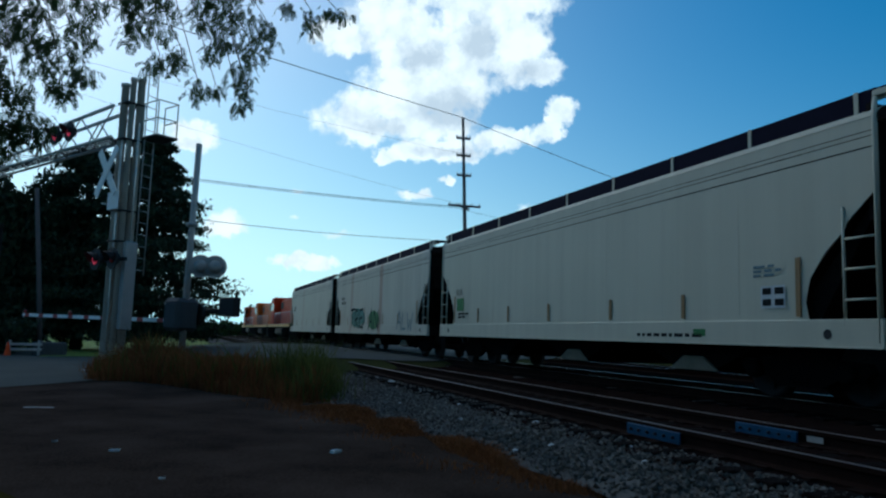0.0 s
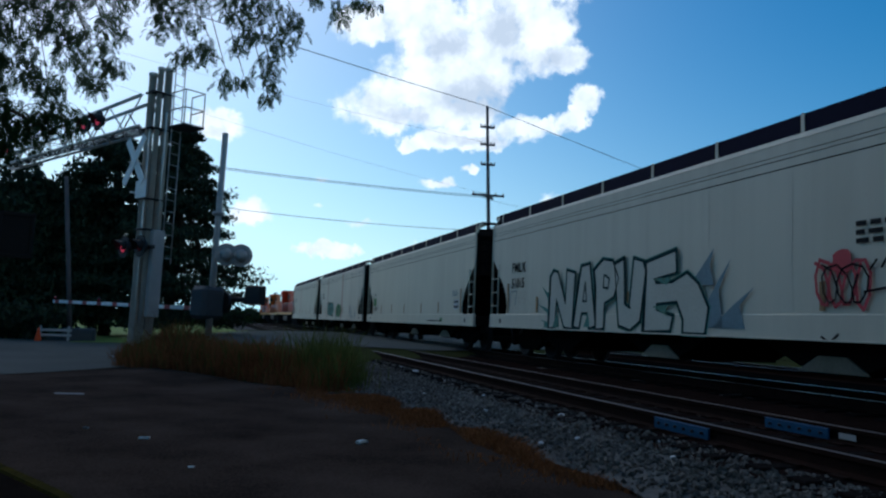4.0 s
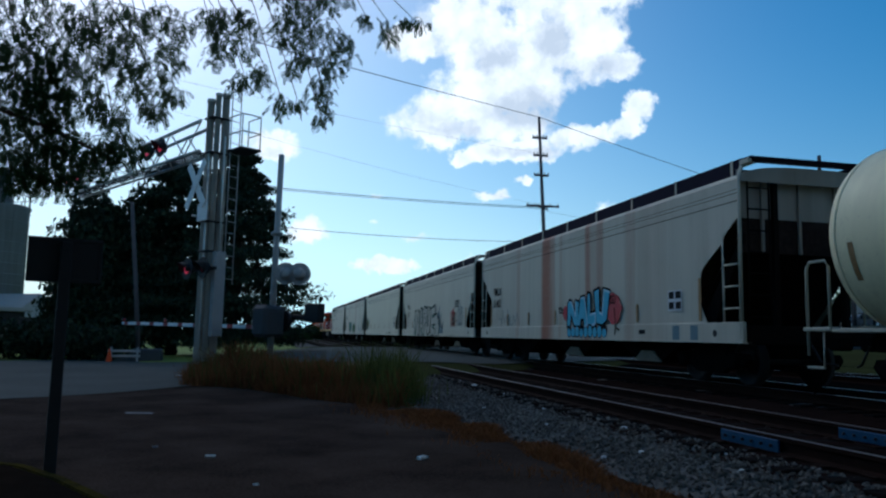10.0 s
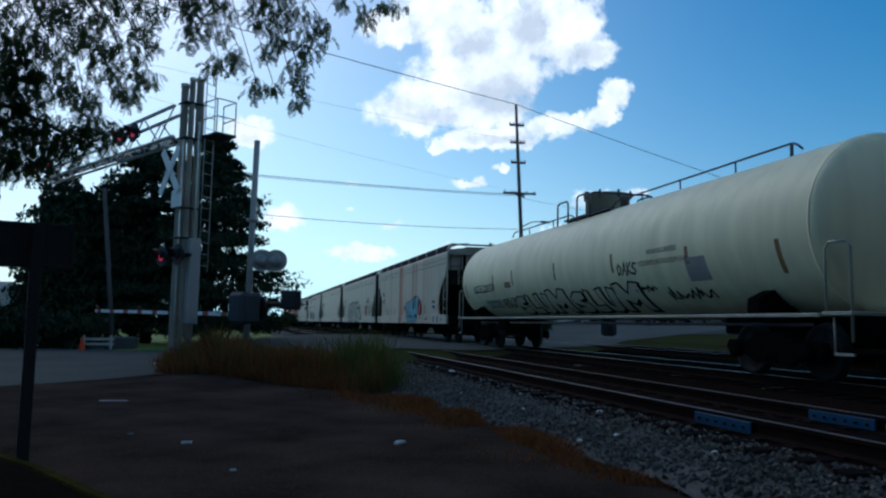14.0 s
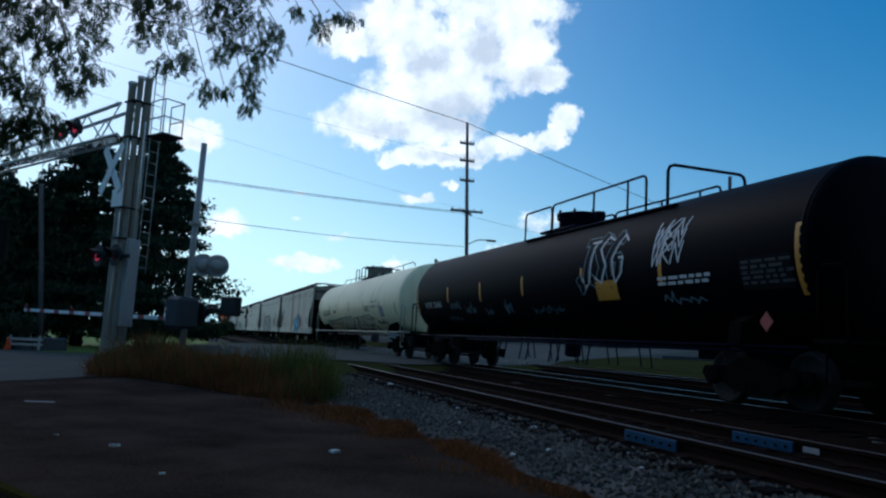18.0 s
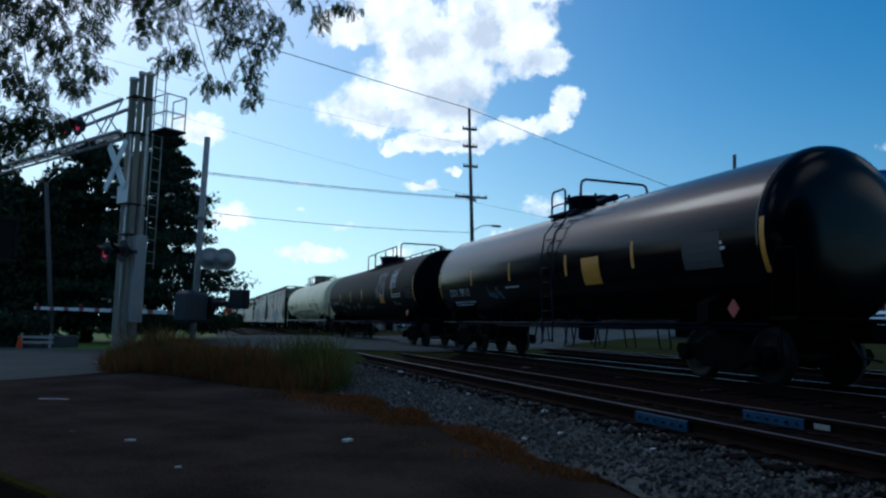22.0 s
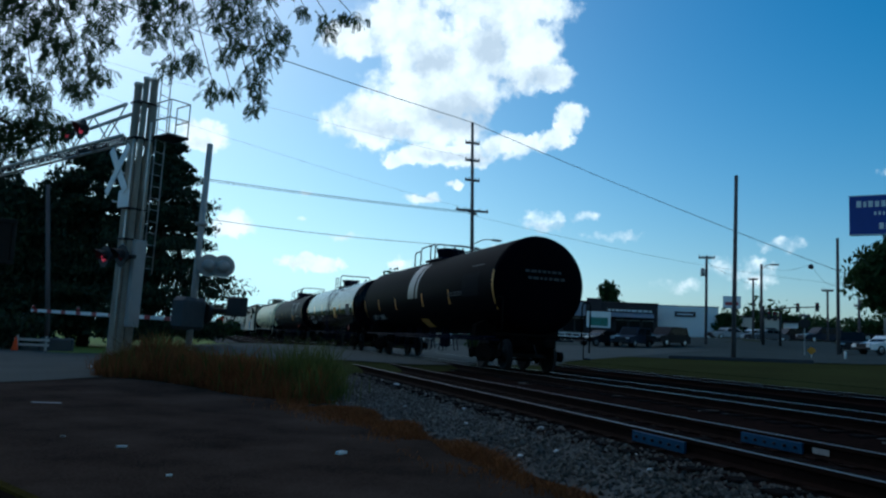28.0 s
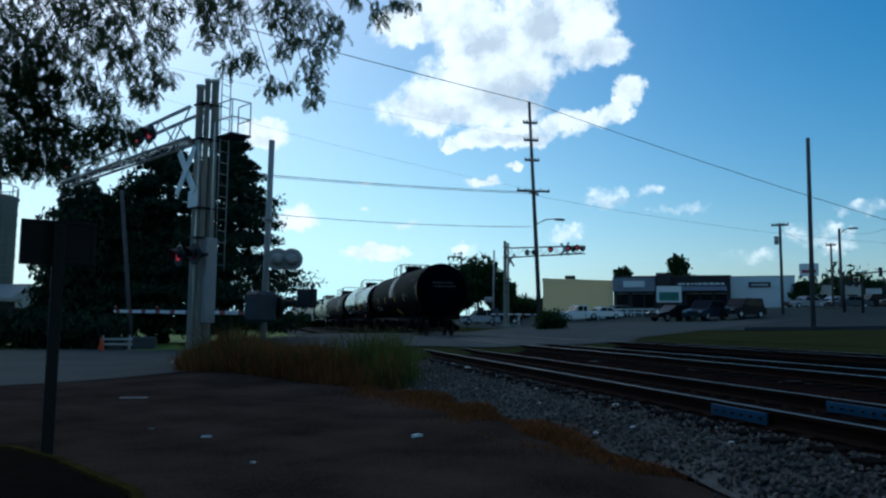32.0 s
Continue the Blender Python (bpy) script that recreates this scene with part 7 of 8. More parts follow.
def locust_tree():
    """The tree beside the camera: its feathery sprays hang into the view."""
    rng = random.Random(8)
    foot = Vector((-7.6, 1.4, 0))
    foot.z = land(foot.x, foot.y)
    t = thing("locust_tree", "large honey locust with feathery hanging sprays", "tree", Matrix.Translation(foot))

    def loc(p):
        return Vector(p) - foot
    fork = Vector((-7.4, 2.0, 3.6))
    part("trunk", Mesh().tube([(0, 0, -0.3), loc((-7.5, 1.6, 1.4)), loc(fork)], 0.24, 12, r2=0.17), M_BARK, t)
    high = ((-44, 24, 6.4), (-33, 25, 7.2), (-22, 25.5, 8.0), (-12, 26, 8.6), (-3, 26.5, 9.0))
    low = ((-46, 17, 6.6), (-37, 15.5, 7.3), (-29, 13.5, 7.9), (-24, 11.6, 8.3))
    spine = [fork] + [sight(*row) for row in high]
    part("limb", Mesh().tube([loc(p) for p in spine], 0.06, 9, r2=0.012), M_BARK, t)
    spine2 = [fork] + [sight(*row) for row in low]
    part("limb", Mesh().tube([loc(p) for p in spine2], 0.045, 9, r2=0.01), M_BARK, t)
    for a in ((-3.0, -3.5, 6.4), (1.5, -1.5, 6.8), (-8.0, -4.0, 7.0), (-1.0, 2.5, 7.2), (-12.0, 1.0, 6.6)):
        part("limb", Mesh().tube([loc(fork), loc((Vector(a) + fork) / 2 + Vector((0, 0, 0.8))), loc(a)], 0.12, 8, r2=0.03), M_BARK, t)
    # bearing, height, half width and half height in degrees of each hanging cluster
    sprays = [(-30.0, 19.3, 3.2, 2.4), (-30.9, 15.6, 2.6, 2.6), (-28.1, 15.6, 2.6, 2.1), (-29.7, 12.4, 2.8, 2.1), (-26.9, 19.1, 2.1, 2.1), (-24.5, 18.7, 1.7, 1.7), (-23.1, 17.0, 1.9, 1.7), (-25.5, 21.0, 1.9, 1.3)]
    sprays += [(-21.7, 21.0, 2.1, 1.5), (-22.3, 15.2, 0.9, 0.6), (-21.0, 16.7, 0.9, 0.6), (-25.2, 14.8, 1.3, 0.9), (-26.6, 11.6, 2.4, 1.6), (-24.1, 12.6, 1.7, 1.2), (-30.8, 10.1, 1.9, 1.5), (-28.6, 9.9, 1.9, 1.1)]
    sprays += [(-21.3, 19.1, 1.1, 1.1), (-18.3, 19.8, 0.8, 0.8), (-16.9, 21.1, 1.9, 1.9), (-16.2, 18.1, 1.2, 0.8), (-18.6, 21.9, 1.3, 1.1), (-14.8, 18.8, 0.8, 0.8), (-12.7, 19.5, 0.5, 0.9), (-11.3, 21.6, 2.1, 2.4)]
    sprays += [(-9.7, 19.5, 0.9, 0.8), (-8.7, 21.0, 0.8, 1.1), (-13.5, 16.7, 0.6, 0.9), (-12.2, 17.0, 0.6, 0.4), (-10.5, 18.1, 1.1, 0.8), (-9.9, 16.7, 0.5, 0.8), (-10.4, 16.0, 0.4, 0.4), (-5.4, 22.3, 0.8, 0.9)]
    sprays += [(-3.6, 23.2, 1.5, 0.4), (-7.2, 23.3, 0.9, 0.3), (-13.2, 22.0, 1.2, 1.5), (-36.0, 17.0, 3.5, 4.0), (-37.0, 11.0, 3.5, 2.4), (-18.0, 25.4, 9.0, 1.4), (-33.0, 24.5, 6.0, 2.6), (-12.0, 24.6, 4.0, 1.2)]
    crown = Mesh()
    for a, e, ra, re in sprays:
        hang = sight(a, e + re, 8.0)
        rows = low if e < 14 and a < -23 else high
        near = sight(a - rng.uniform(2.0, 5.0), *(float(np.interp(a, [r[0] for r in rows], [r[k] for r in rows])) for k in (1, 2)))
        tip = sight(a + rng.uniform(-0.3, 0.3) * ra, e - re * 0.5, rng.uniform(7.7, 8.3))
        part("twig", Mesh().tube([loc(near), loc(near * 0.6 + hang * 0.4 + Vector((0, 0, 0.12))), loc(hang), loc((hang + tip) / 2), loc(tip)], 0.007, 5, r2=0.002), M_BARK, t)
        for _ in range(int(12 + (78 if a < -22 and e < 17 else 46) * ra * re)):
            r = rng.random() ** 0.6
            b = rng.random() * 6.283
            p = sight(a + ra * r * math.cos(b), e + re * (0.25 + r * math.sin(b)), rng.gauss(8.0, 0.3))
            frond(crown, p, rng, loc)
    for _ in range(15000):            # unseen rest of the crown, added thick overhead to shade the lot
        p = Vector((rng.uniform(-14, 10.5), rng.uniform(-9, 4.6), rng.gauss(6.6, 0.8)))
        if p.y > 1.5 and p.x > -4 and math.degrees(math.atan2(p.z - 0.83, math.hypot(p.x, p.y))) < 36:
            continue
        frond(crown, p, rng, loc, 3.0)
    part("crown", crown, M_LEAF, t, "feathery dark green foliage")


def frond(g, p, rng, loc, big=1.0):
    """One drooping feather of small leaflets in pairs along its stalk."""
    a = rng.random() * 6.283
    way = Vector((math.cos(a), math.sin(a), rng.uniform(-1.3, 0.1))).normalized()
    length = rng.uniform(0.08, 0.15) * big
    pairs = 5 if big > 1 else 8
    q = loc(p)
    side = way.cross(Vector((rng.gauss(0, 0.4), rng.gauss(0, 0.4), 1))).normalized()
    for i in range(pairs):
        way = (way + Vector((0, 0, -0.13))).normalized()
        q = q + way * (length / pairs)
        for s in (1, -1):
            d = (side * s + way * 0.45 + Vector((rng.gauss(0, 0.2), rng.gauss(0, 0.2), rng.gauss(-0.15, 0.2)))).normalized()
            long, broad = 0.030 * big * rng.uniform(0.75, 1.2) * (1 - 0.4 * (i / pairs) ** 2), 0.0095 * big
            m, w = q + d * long * 0.5, way * broad
            g.add([q, m - w, q + d * long, m + w], [(0, 1, 2, 3)])


locust_tree()
# unseen trees added behind the camera's stand to hold back sky light
broad_tree((3.5, -8.0, -0.5), 4.0, [((0, 0, 7.2), (5.0, 4.6, 3.6), 2), ((3, 1, 6), (4, 4, 2.6), 1), ((-3, 2, 6.2), (4, 4, 2.6), 1)], 7000, 0.45, 21, "unseen broad tree added to block sky light behind the lot", M_LEAF, 0.3)
broad_tree((13.0, -9.0, -0.5), 4.0, [((0, 0, 7.0), (5.4, 4.6, 3.8), 2), ((-3, 2, 6), (4, 4, 2.6), 1), ((3, 1, 5.4), (4, 4, 2.6), 1)], 7000, 0.45, 22, "unseen broad tree added to block sky light at the lot's end", M_LEAF, 0.3)
broad_tree((-9.0, -10.0, -0.5), 4.0, [((0, 0, 7.0), (5.4, 4.6, 3.8), 2), ((-3, 2, 6), (4, 4, 2.6), 1), ((3, 1, 5.4), (4, 4, 2.6), 1)], 7000, 0.45, 23, "unseen broad tree added to block sky light behind the planting bed", M_LEAF, 0.3)

# ---- verge plants ----
def blades(name, area, count, h0, h1, mat, seed, label, lean=0.35):
    """Grass and weed stalks: area(rng) gives a place and a height factor."""
    rng = random.Random(seed)
    g = Mesh()
    for _ in range(count):
        spot = area(rng)
        if spot is None:
            continue
        x, y, f = spot
        z = land(x, y)
        h = rng.uniform(h0, h1) * f
        w = rng.uniform(0.004, 0.011) * (1 + h)
        a = rng.random() * 6.283
        dx, dy = math.cos(a), math.sin(a)
        l = rng.gauss(0, lean) * h
        b = rng.random() * 6.283
        lx, ly = l * math.cos(b), l * math.sin(b)
        p = [(x - w * dx, y - w * dy, z - 0.02), (x + w * dx, y + w * dy, z - 0.02), (x + lx * 0.4 + w * 0.7 * dx, y + ly * 0.4 + w * 0.7 * dy, z + h * 0.6),
             (x + lx * 0.4 - w * 0.7 * dx, y + ly * 0.4 - w * 0.7 * dy, z + h * 0.6), (x + lx, y + ly, z + h)]
        g.add(p, [(0, 1, 2, 3), (3, 2, 4)])
    return solid(name, g, mat, label, "weeds", kind="stuff")


def island(rng):
    """The weedy island round the signals."""
    u, v = rng.random(), rng.random()
    s, n = 14.3 + 7.6 * u, -1.9 + 5.6 * v
    near = lot_edge(s)
    if n < near - 0.25 or n > near + 2.4 + 1.2 * u:
        return None
    p = trk(s, n)
    if not -20.2 < math.degrees(math.atan2(p.x, p.y)) < -3.4:
        return None
    f = 0.35 + 0.75 * max(0.0, 1 - abs(n - near - 1.2) / 1.5) * (0.7 + 0.6 * noise.noise((s * 0.8, n * 0.8, 3)))
    return p.x, p.y, f


def island_green(rng):
    s, n = rng.gauss(16.6, 0.9), rng.gauss(2.55, 0.35)
    p = trk(s, n)
    return p.x, p.y, 1.0 + 0.3 * math.sin(s * 4)


def verge(rng):
    s = 6.0 + 8.5 * rng.random() ** 0.8
    n = lot_edge(s) + rng.gauss(0.16, 0.45)
    f = 0.75 + 1.5 * noise.noise((s * 0.9, n * 1.6, 9))
    if f < 0.35:
        return None
    p = trk(s, n)
    return p.x, p.y, f


blades("dry_weeds", island, 24000, 0.10, 1.05, M_DRYGRASS, 5, "tall rust-brown dry weeds round the signal poles", 0.6)
blades("green_tops", island, 2600, 0.5, 1.25, M_GREENGRASS, 15, "thin olive-green weed stalks among the dry ones")
blades("green_weeds", island_green, 1500, 0.3, 1.0, M_GREENGRASS, 6, "tall green weeds at the ballast's edge")
blades("dry_grass_verge", verge, 30000, 0.03, 0.12, M_DRYGRASS, 7, "short orange-brown grass between lot and ballast", 0.8)


def mast_grass(rng):
    x, y = MAST[0] + rng.gauss(0.5, 0.3), MAST[1] + rng.gauss(-0.5, 0.3)
    return x, y, 0.8


blades("mast_weeds", mast_grass, 900, 0.15, 0.6, M_DRYGRASS, 8, "brown grass tuft at the foot of the signal mast")
strip_grid("lawn", list(np.arange(33, 130, 4.0)), lambda s: [-40, -25, -12, -6, -2, 2.5], land,
           material("sunny_lawn", (0.20, 0.26, 0.05), 0.95, dark=(0.14, 0.17, 0.045), scale=0.2, fine=6, amount=0.8, bump=0.3, spec=0.1), "bright green lawn beyond the road", "lawn", lift=0.02)
strip_grid("verge_strip", list(np.arange(-4, 34, 1.0)), lambda s: [lot_edge(min(s, 13.0)) - 0.1, lot_edge(min(s, 13.0)) + 0.2, lot_edge(min(s, 13.0)) + 0.6], land,
           material("dry_soil", (0.085, 0.050, 0.028), 0.95, dark=(0.03, 0.020, 0.013), scale=1.2, fine=18, amount=0.9, bump=0.6, spec=0.1), "strip of bare brown soil with dry grass", "soil", lift=0.012)
for i in range(7):
    rng = random.Random(90 + i)
    p = polar(8.1 + rng.uniform(-0.7, 0.7), 58.2 + rng.uniform(-0.8, 0.8))
    broad_tree((p.x, p.y, land(p.x, p.y)), 0.4, [((0, 0, 0.5), (0.9, 0.9, 0.9 + 0.3 * rng.random()), 1)], 500, 0.14, 90 + i, "weedy shrub at the foot of the tall pole", M_LEAF, 0.04, "bush")

# ---- lot: curb, planting bed, near sign, litter ----


def curb_and_bed():
    g = Mesh()
    line = [(-1.9, 4.9), (-2.14, 5.38), (-2.66, 5.92), (-3.31, 6.59), (-3.94, 7.12), (-4.8, 7.45), (-6.4, 7.7), (-9.0, 7.8)]
    pts = []
    for (x0, y0), (x1, y1) in zip(line, line[1:]):
        pts += [(x0 + (x1 - x0) * k / 3, y0 + (y1 - y0) * k / 3) for k in range(3)]
    pts.append(line[-1])
    ring = [(-0.06, 0.0), (-0.055, 0.10), (-0.04, 0.12), (0.035, 0.12), (0.055, 0.09), (0.06, 0.0)]
    vs = []
    for i, (x, y) in enumerate(pts):
        a, b = pts[max(0, i - 1)], pts[min(len(pts) - 1, i + 1)]
        d = Vector((b[0] - a[0], b[1] - a[1])).normalized()
        for o, h in ring:
            vs.append((x + d.y * o, y - d.x * o, land(x, y) + h - 0.02))
    n = len(ring)
    g.add(vs, [(i * n + j, i * n + j + 1, (i + 1) * n + j + 1, (i + 1) * n + j) for i in range(len(pts) - 1) for j in range(n - 1)])
    solid("curb", g, M_YELLOW, "low concrete curb with worn yellow paint", "curb", kind="structure")
    bed = Mesh()
    poly = [(x - 0.05, y - 0.07) for x, y in pts] + [(-11.0, 4.0), (-11.0, -2.0), (-3.4, -2.0), (-2.2, 3.0)]
    bed.slab(poly, -0.5, -0.40, plane="xy")
    solid("planting_bed", bed, M_MULCH, "dark mulch bed inside the curb", "planting bed", kind="structure")


curb_and_bed()


def round_shrub(x, y, r, h, seed):
    broad_tree((x, y, -0.42), 0.25, [((0, 0, h * 0.5), (r, r, h * 0.55), 3)], 4200, 0.05, seed, "dark clipped round shrub in the mulch bed", M_LEAF2, 0.04, "shrub")


round_shrub(-5.35, 6.55, 0.75, 1.15, 71)
round_shrub(-6.9, 6.4, 0.8, 1.2, 72)


def lot_sign():
    p = polar(-27.25, 7.9)
    s = thing("lot_sign", "dark rectangular sign board on a square post, seen from behind", "sign", pose(p.x, p.y, -0.42, 0, 0, 30))
    part("post", Mesh().box(-0.05, 0.05, -0.05, 0.05, -0.2, 2.08, 0.008), M_BLACK, s)
    b = part("board", Mesh().box(-0.30, 0.30, 0.052, 0.09, 1.72, 2.10, 0.01), M_BLACK, s)
    part("board_frame", Mesh().box(-0.32, 0.32, 0.045, 0.098, 2.08, 2.12, 0.006).box(-0.32, 0.32, 0.045, 0.098, 1.70, 1.74, 0.006).box(-0.32, -0.28, 0.045, 0.098, 1.74, 2.08, 0.006).box(0.28, 0.32, 0.045, 0.098, 1.74, 2.08, 0.006), M_BLACK, b)
    for z in (1.72, 1.98):
        part("bolt", Mesh().spin([(-0.06, 0.012), (-0.05, 0.012)], "y", (0, 0, z), 6), M_BOLT, s)


lot_sign()


def litter(x, y, w, d, h, turn, mat, label, name="litter"):
    g = Mesh().box(-w / 2, w / 2, -d / 2, d / 2, 0, h, 0.006)
    for i, v in enumerate(g.v):
        g.v[i] = (v[0] * (1 + 0.2 * math.sin(i)), v[1], v[2] + 0.3 * h * math.sin(i * 2.1))
    solid(name, g, mat, label, "litter", pose(x, y, land(x, y) + 0.02, 0, 0, turn))


litter(-0.29, 8.44, 0.13, 0.06, 0.03, 55, M_WHITE, "crumpled white paper scrap on the asphalt")
litter(-2.55, 8.27, 0.10, 0.05, 0.02, 10, M_WHITE, "small white paper scrap on the asphalt")
litter(-1.69, 6.83, 0.05, 0.03, 0.015, 20, M_WHITE, "tiny white scrap on the asphalt")
litter(-3.37, 8.85, 0.05, 0.04, 0.015, 0, M_CONC, "tiny grey scrap on the asphalt")
solid("parking_stripe", Mesh().box(-0.21, 0.21, -0.05, 0.05, 0, 0.006), material("worn_white_line", (0.33, 0.33, 0.32), 0.9, scale=6, fine=40, amount=0.8, bump=0), "short worn white painted stripe", "marking",
      pose(-4.98, 12.3, -0.476, 0, 0, 4), kind="structure")
DISC = trk(4.95, 5.66)
solid("white_lid", Mesh().spin([(0, 0.14), (0.012, 0.145), (0.02, 0.13), (0.016, 0.10), (0.015, 0.0)], "z", seg=28), M_WHITE, "white plastic lid lying between the rails", "lid", pose(DISC.x, DISC.y, -0.235, 4, 3, 0))
rng = random.Random(12)
for s, n, r in ((16.5, 4.55, 0.075), (9.0, 4.45, 0.05), (7.7, 4.0, 0.04), (11.6, 4.35, 0.04), (14.2, 4.5, 0.05), (6.2, 4.2, 0.035), (18.0, 4.6, 0.05), (8.0, 3.7, 0.035), (10.3, 3.9, 0.03), (12.8, 3.7, 0.03), (6.9, 4.5, 0.03)):
    p = trk(s, n)
    g = Mesh().spin([(-r * 0.6, 0.02), (-r * 0.4, r * 0.7), (0.0, r), (r * 0.35, r * 0.7), (r * 0.5, 0.01)], "z", seg=7, smooth=False)
    for i, v in enumerate(g.v):
        g.v[i] = (v[0] * rng.uniform(0.75, 1.25), v[1] * rng.uniform(0.75, 1.25), v[2])
    solid("pale_stone", g, M_PEBBLE, "single pale stone on the grey ballast", "stone", pose(p.x, p.y, bed_height(n, s) + r * 0.35, 0, 0, rng.random() * 90))


# ---- across the road on the near side ----
def barricade(p, turn):
    b = thing("barricade", "dull pale board barricade by the roadside", "barricade", pose(p.x, p.y, p.z, 0, 0, turn))
    for x in (-0.5, 0.5):
        part("leg", Mesh().box(x - 0.04, x + 0.04, -0.2, -0.14, 0, 0.6, 0.01, m=Matrix.Rotation(radians(-14), 4, "X")), M_CONC, b)
        part("leg", Mesh().box(x - 0.04, x + 0.04, 0.14, 0.2, 0, 0.6, 0.01, m=Matrix.Rotation(radians(14), 4, "X")), M_CONC, b)
    for z in (0.22, 0.42):
        part("board", Mesh().box(-0.62, 0.62, -0.13, -0.10, z, z + 0.10, 0.01), M_GREY, b)


barricade(ground_at(-23.3, 34.0), 20)
q = ground_at(-21.8, 35.0)
solid("concrete_block", Mesh().box(-0.6, 0.6, -0.4, 0.4, 0, 0.85, 0.06), M_DULLPANEL, "dark weathered concrete block", "block", pose(q.x, q.y, q.z - 0.3, 0, 0, 15))
q = ground_at(-24.25, 33.8)
solid("traffic_cone", Mesh().spin([(0, 0.2), (0.03, 0.2), (0.035, 0.13), (0.55, 0.03), (0.56, 0.0)], "z", seg=18), M_ORANGE, "faded orange traffic cone", "cone", pose(q.x, q.y, q.z))


def silo():
    p = polar(-32.3, 92.0)
    z = land(p.x, p.y)
    s = thing("silo", "tall grey concrete grain silo with a railed top", "silo", pose(p.x, p.y, z))
    wall = car_paint("silo_concrete", (0.19, 0.20, 0.20), 0.85, 0.05, (), 0.5)
    part("body", Mesh().spin([(0, 4.1), (13.6, 4.1), (13.8, 4.25), (14.0, 4.25), (14.01, 0.5)], "z", seg=40), wall, s)
    for zz in np.arange(1.2, 13.5, 1.1):
        part("hoop", Mesh().spin([(zz, 4.1), (zz, 4.16), (zz + 0.1, 4.16), (zz + 0.1, 4.1)], "z", seg=40), wall, s)
    part("headhouse", Mesh().spin([(14.0, 2.4), (17.5, 2.4), (17.9, 2.0), (18.2, 0.2)], "z", seg=28), wall, s)
    for i in range(16):
        a = i * math.pi / 8
        part("rail_post", Mesh().tube([(4.1 * math.cos(a), 4.1 * math.sin(a), 14.0), (4.1 * math.cos(a), 4.1 * math.sin(a), 15.1)], 0.05, 6), M_BLACK, s)
    part("rail", Mesh().tube([(4.1 * math.cos(i * math.pi / 16), 4.1 * math.sin(i * math.pi / 16), 15.1) for i in range(33)], 0.05, 6), M_BLACK, s)
    p2 = polar(-31.0, 86.0)
    h = thing("shed", "low shed with a pale sloping roof by the silo", "shed", pose(p2.x, p2.y, land(p2.x, p2.y), 0, 0, -20))
    part("wall", Mesh().box(-5, 5, -3, 3, 0, 2.4, 0.03), M_BLACK, h)
    part("roof", Mesh().slab([(-3.4, 2.3), (3.4, 2.3), (0, 4.6)], -5.3, 5.3, plane="yz"), M_GREY, h)
    p3 = polar(-37.5, 70.0)
    h = thing("shed", "long dark low building behind the trees", "shed", pose(p3.x, p3.y, land(p3.x, p3.y), 0, 0, -30))
    part("wall", Mesh().box(-14, 14, -3, 3, 0, 2.4, 0.03), M_BLACK, h)
    part("roof", Mesh().box(-14.3, 14.3, -3.3, 3.3, 2.4, 2.7, 0.03), M_GREY, h)


silo()


# ---- shops and street beyond the tracks ----
M_STUCCO = material("yellow_stucco", (1.0, 0.70, 0.36), 0.9, dark=(0.96, 0.65, 0.32), scale=0.4, fine=8, amount=0.6, bump=0.2)
M_BRICK = material("dark_brick", (0.035, 0.030, 0.034), 0.9, dark=(0.02, 0.018, 0.02), scale=1, fine=14, amount=0.8, bump=0.3)
M_SLATE = material("metal_mansard", (0.19, 0.20, 0.23), 0.7, 0.1, dark=(0.13, 0.14, 0.16), scale=0.8, fine=12, amount=0.6)
M_PLASTER = material("pale_plaster", (0.72, 0.75, 0.75), 0.85, dark=(0.64, 0.67, 0.68), scale=0.3, fine=8, amount=0.6, bump=0.15)
M_BEIGE = material("beige_wall", (0.58, 0.52, 0.44), 0.9, scale=0.4, fine=8, amount=0.5, bump=0.15)
M_SIGNWHITE = material("sign_white", (0.72, 0.75, 0.74), 0.5, scale=3, fine=20, amount=0.3, bump=0)
M_SIGNDARK = material("sign_dark", (0.05, 0.035, 0.035), 0.6, bump=0)
M_NAVY = material("sign_navy", (0.008, 0.035, 0.26), 0.45, scale=2, fine=20, amount=0.4, bump=0)


def facing(az, r, z=None):
    p = polar(az, r)
    return pose(p.x, p.y, land(p.x, p.y) if z is None else z, 0, 0, -az)


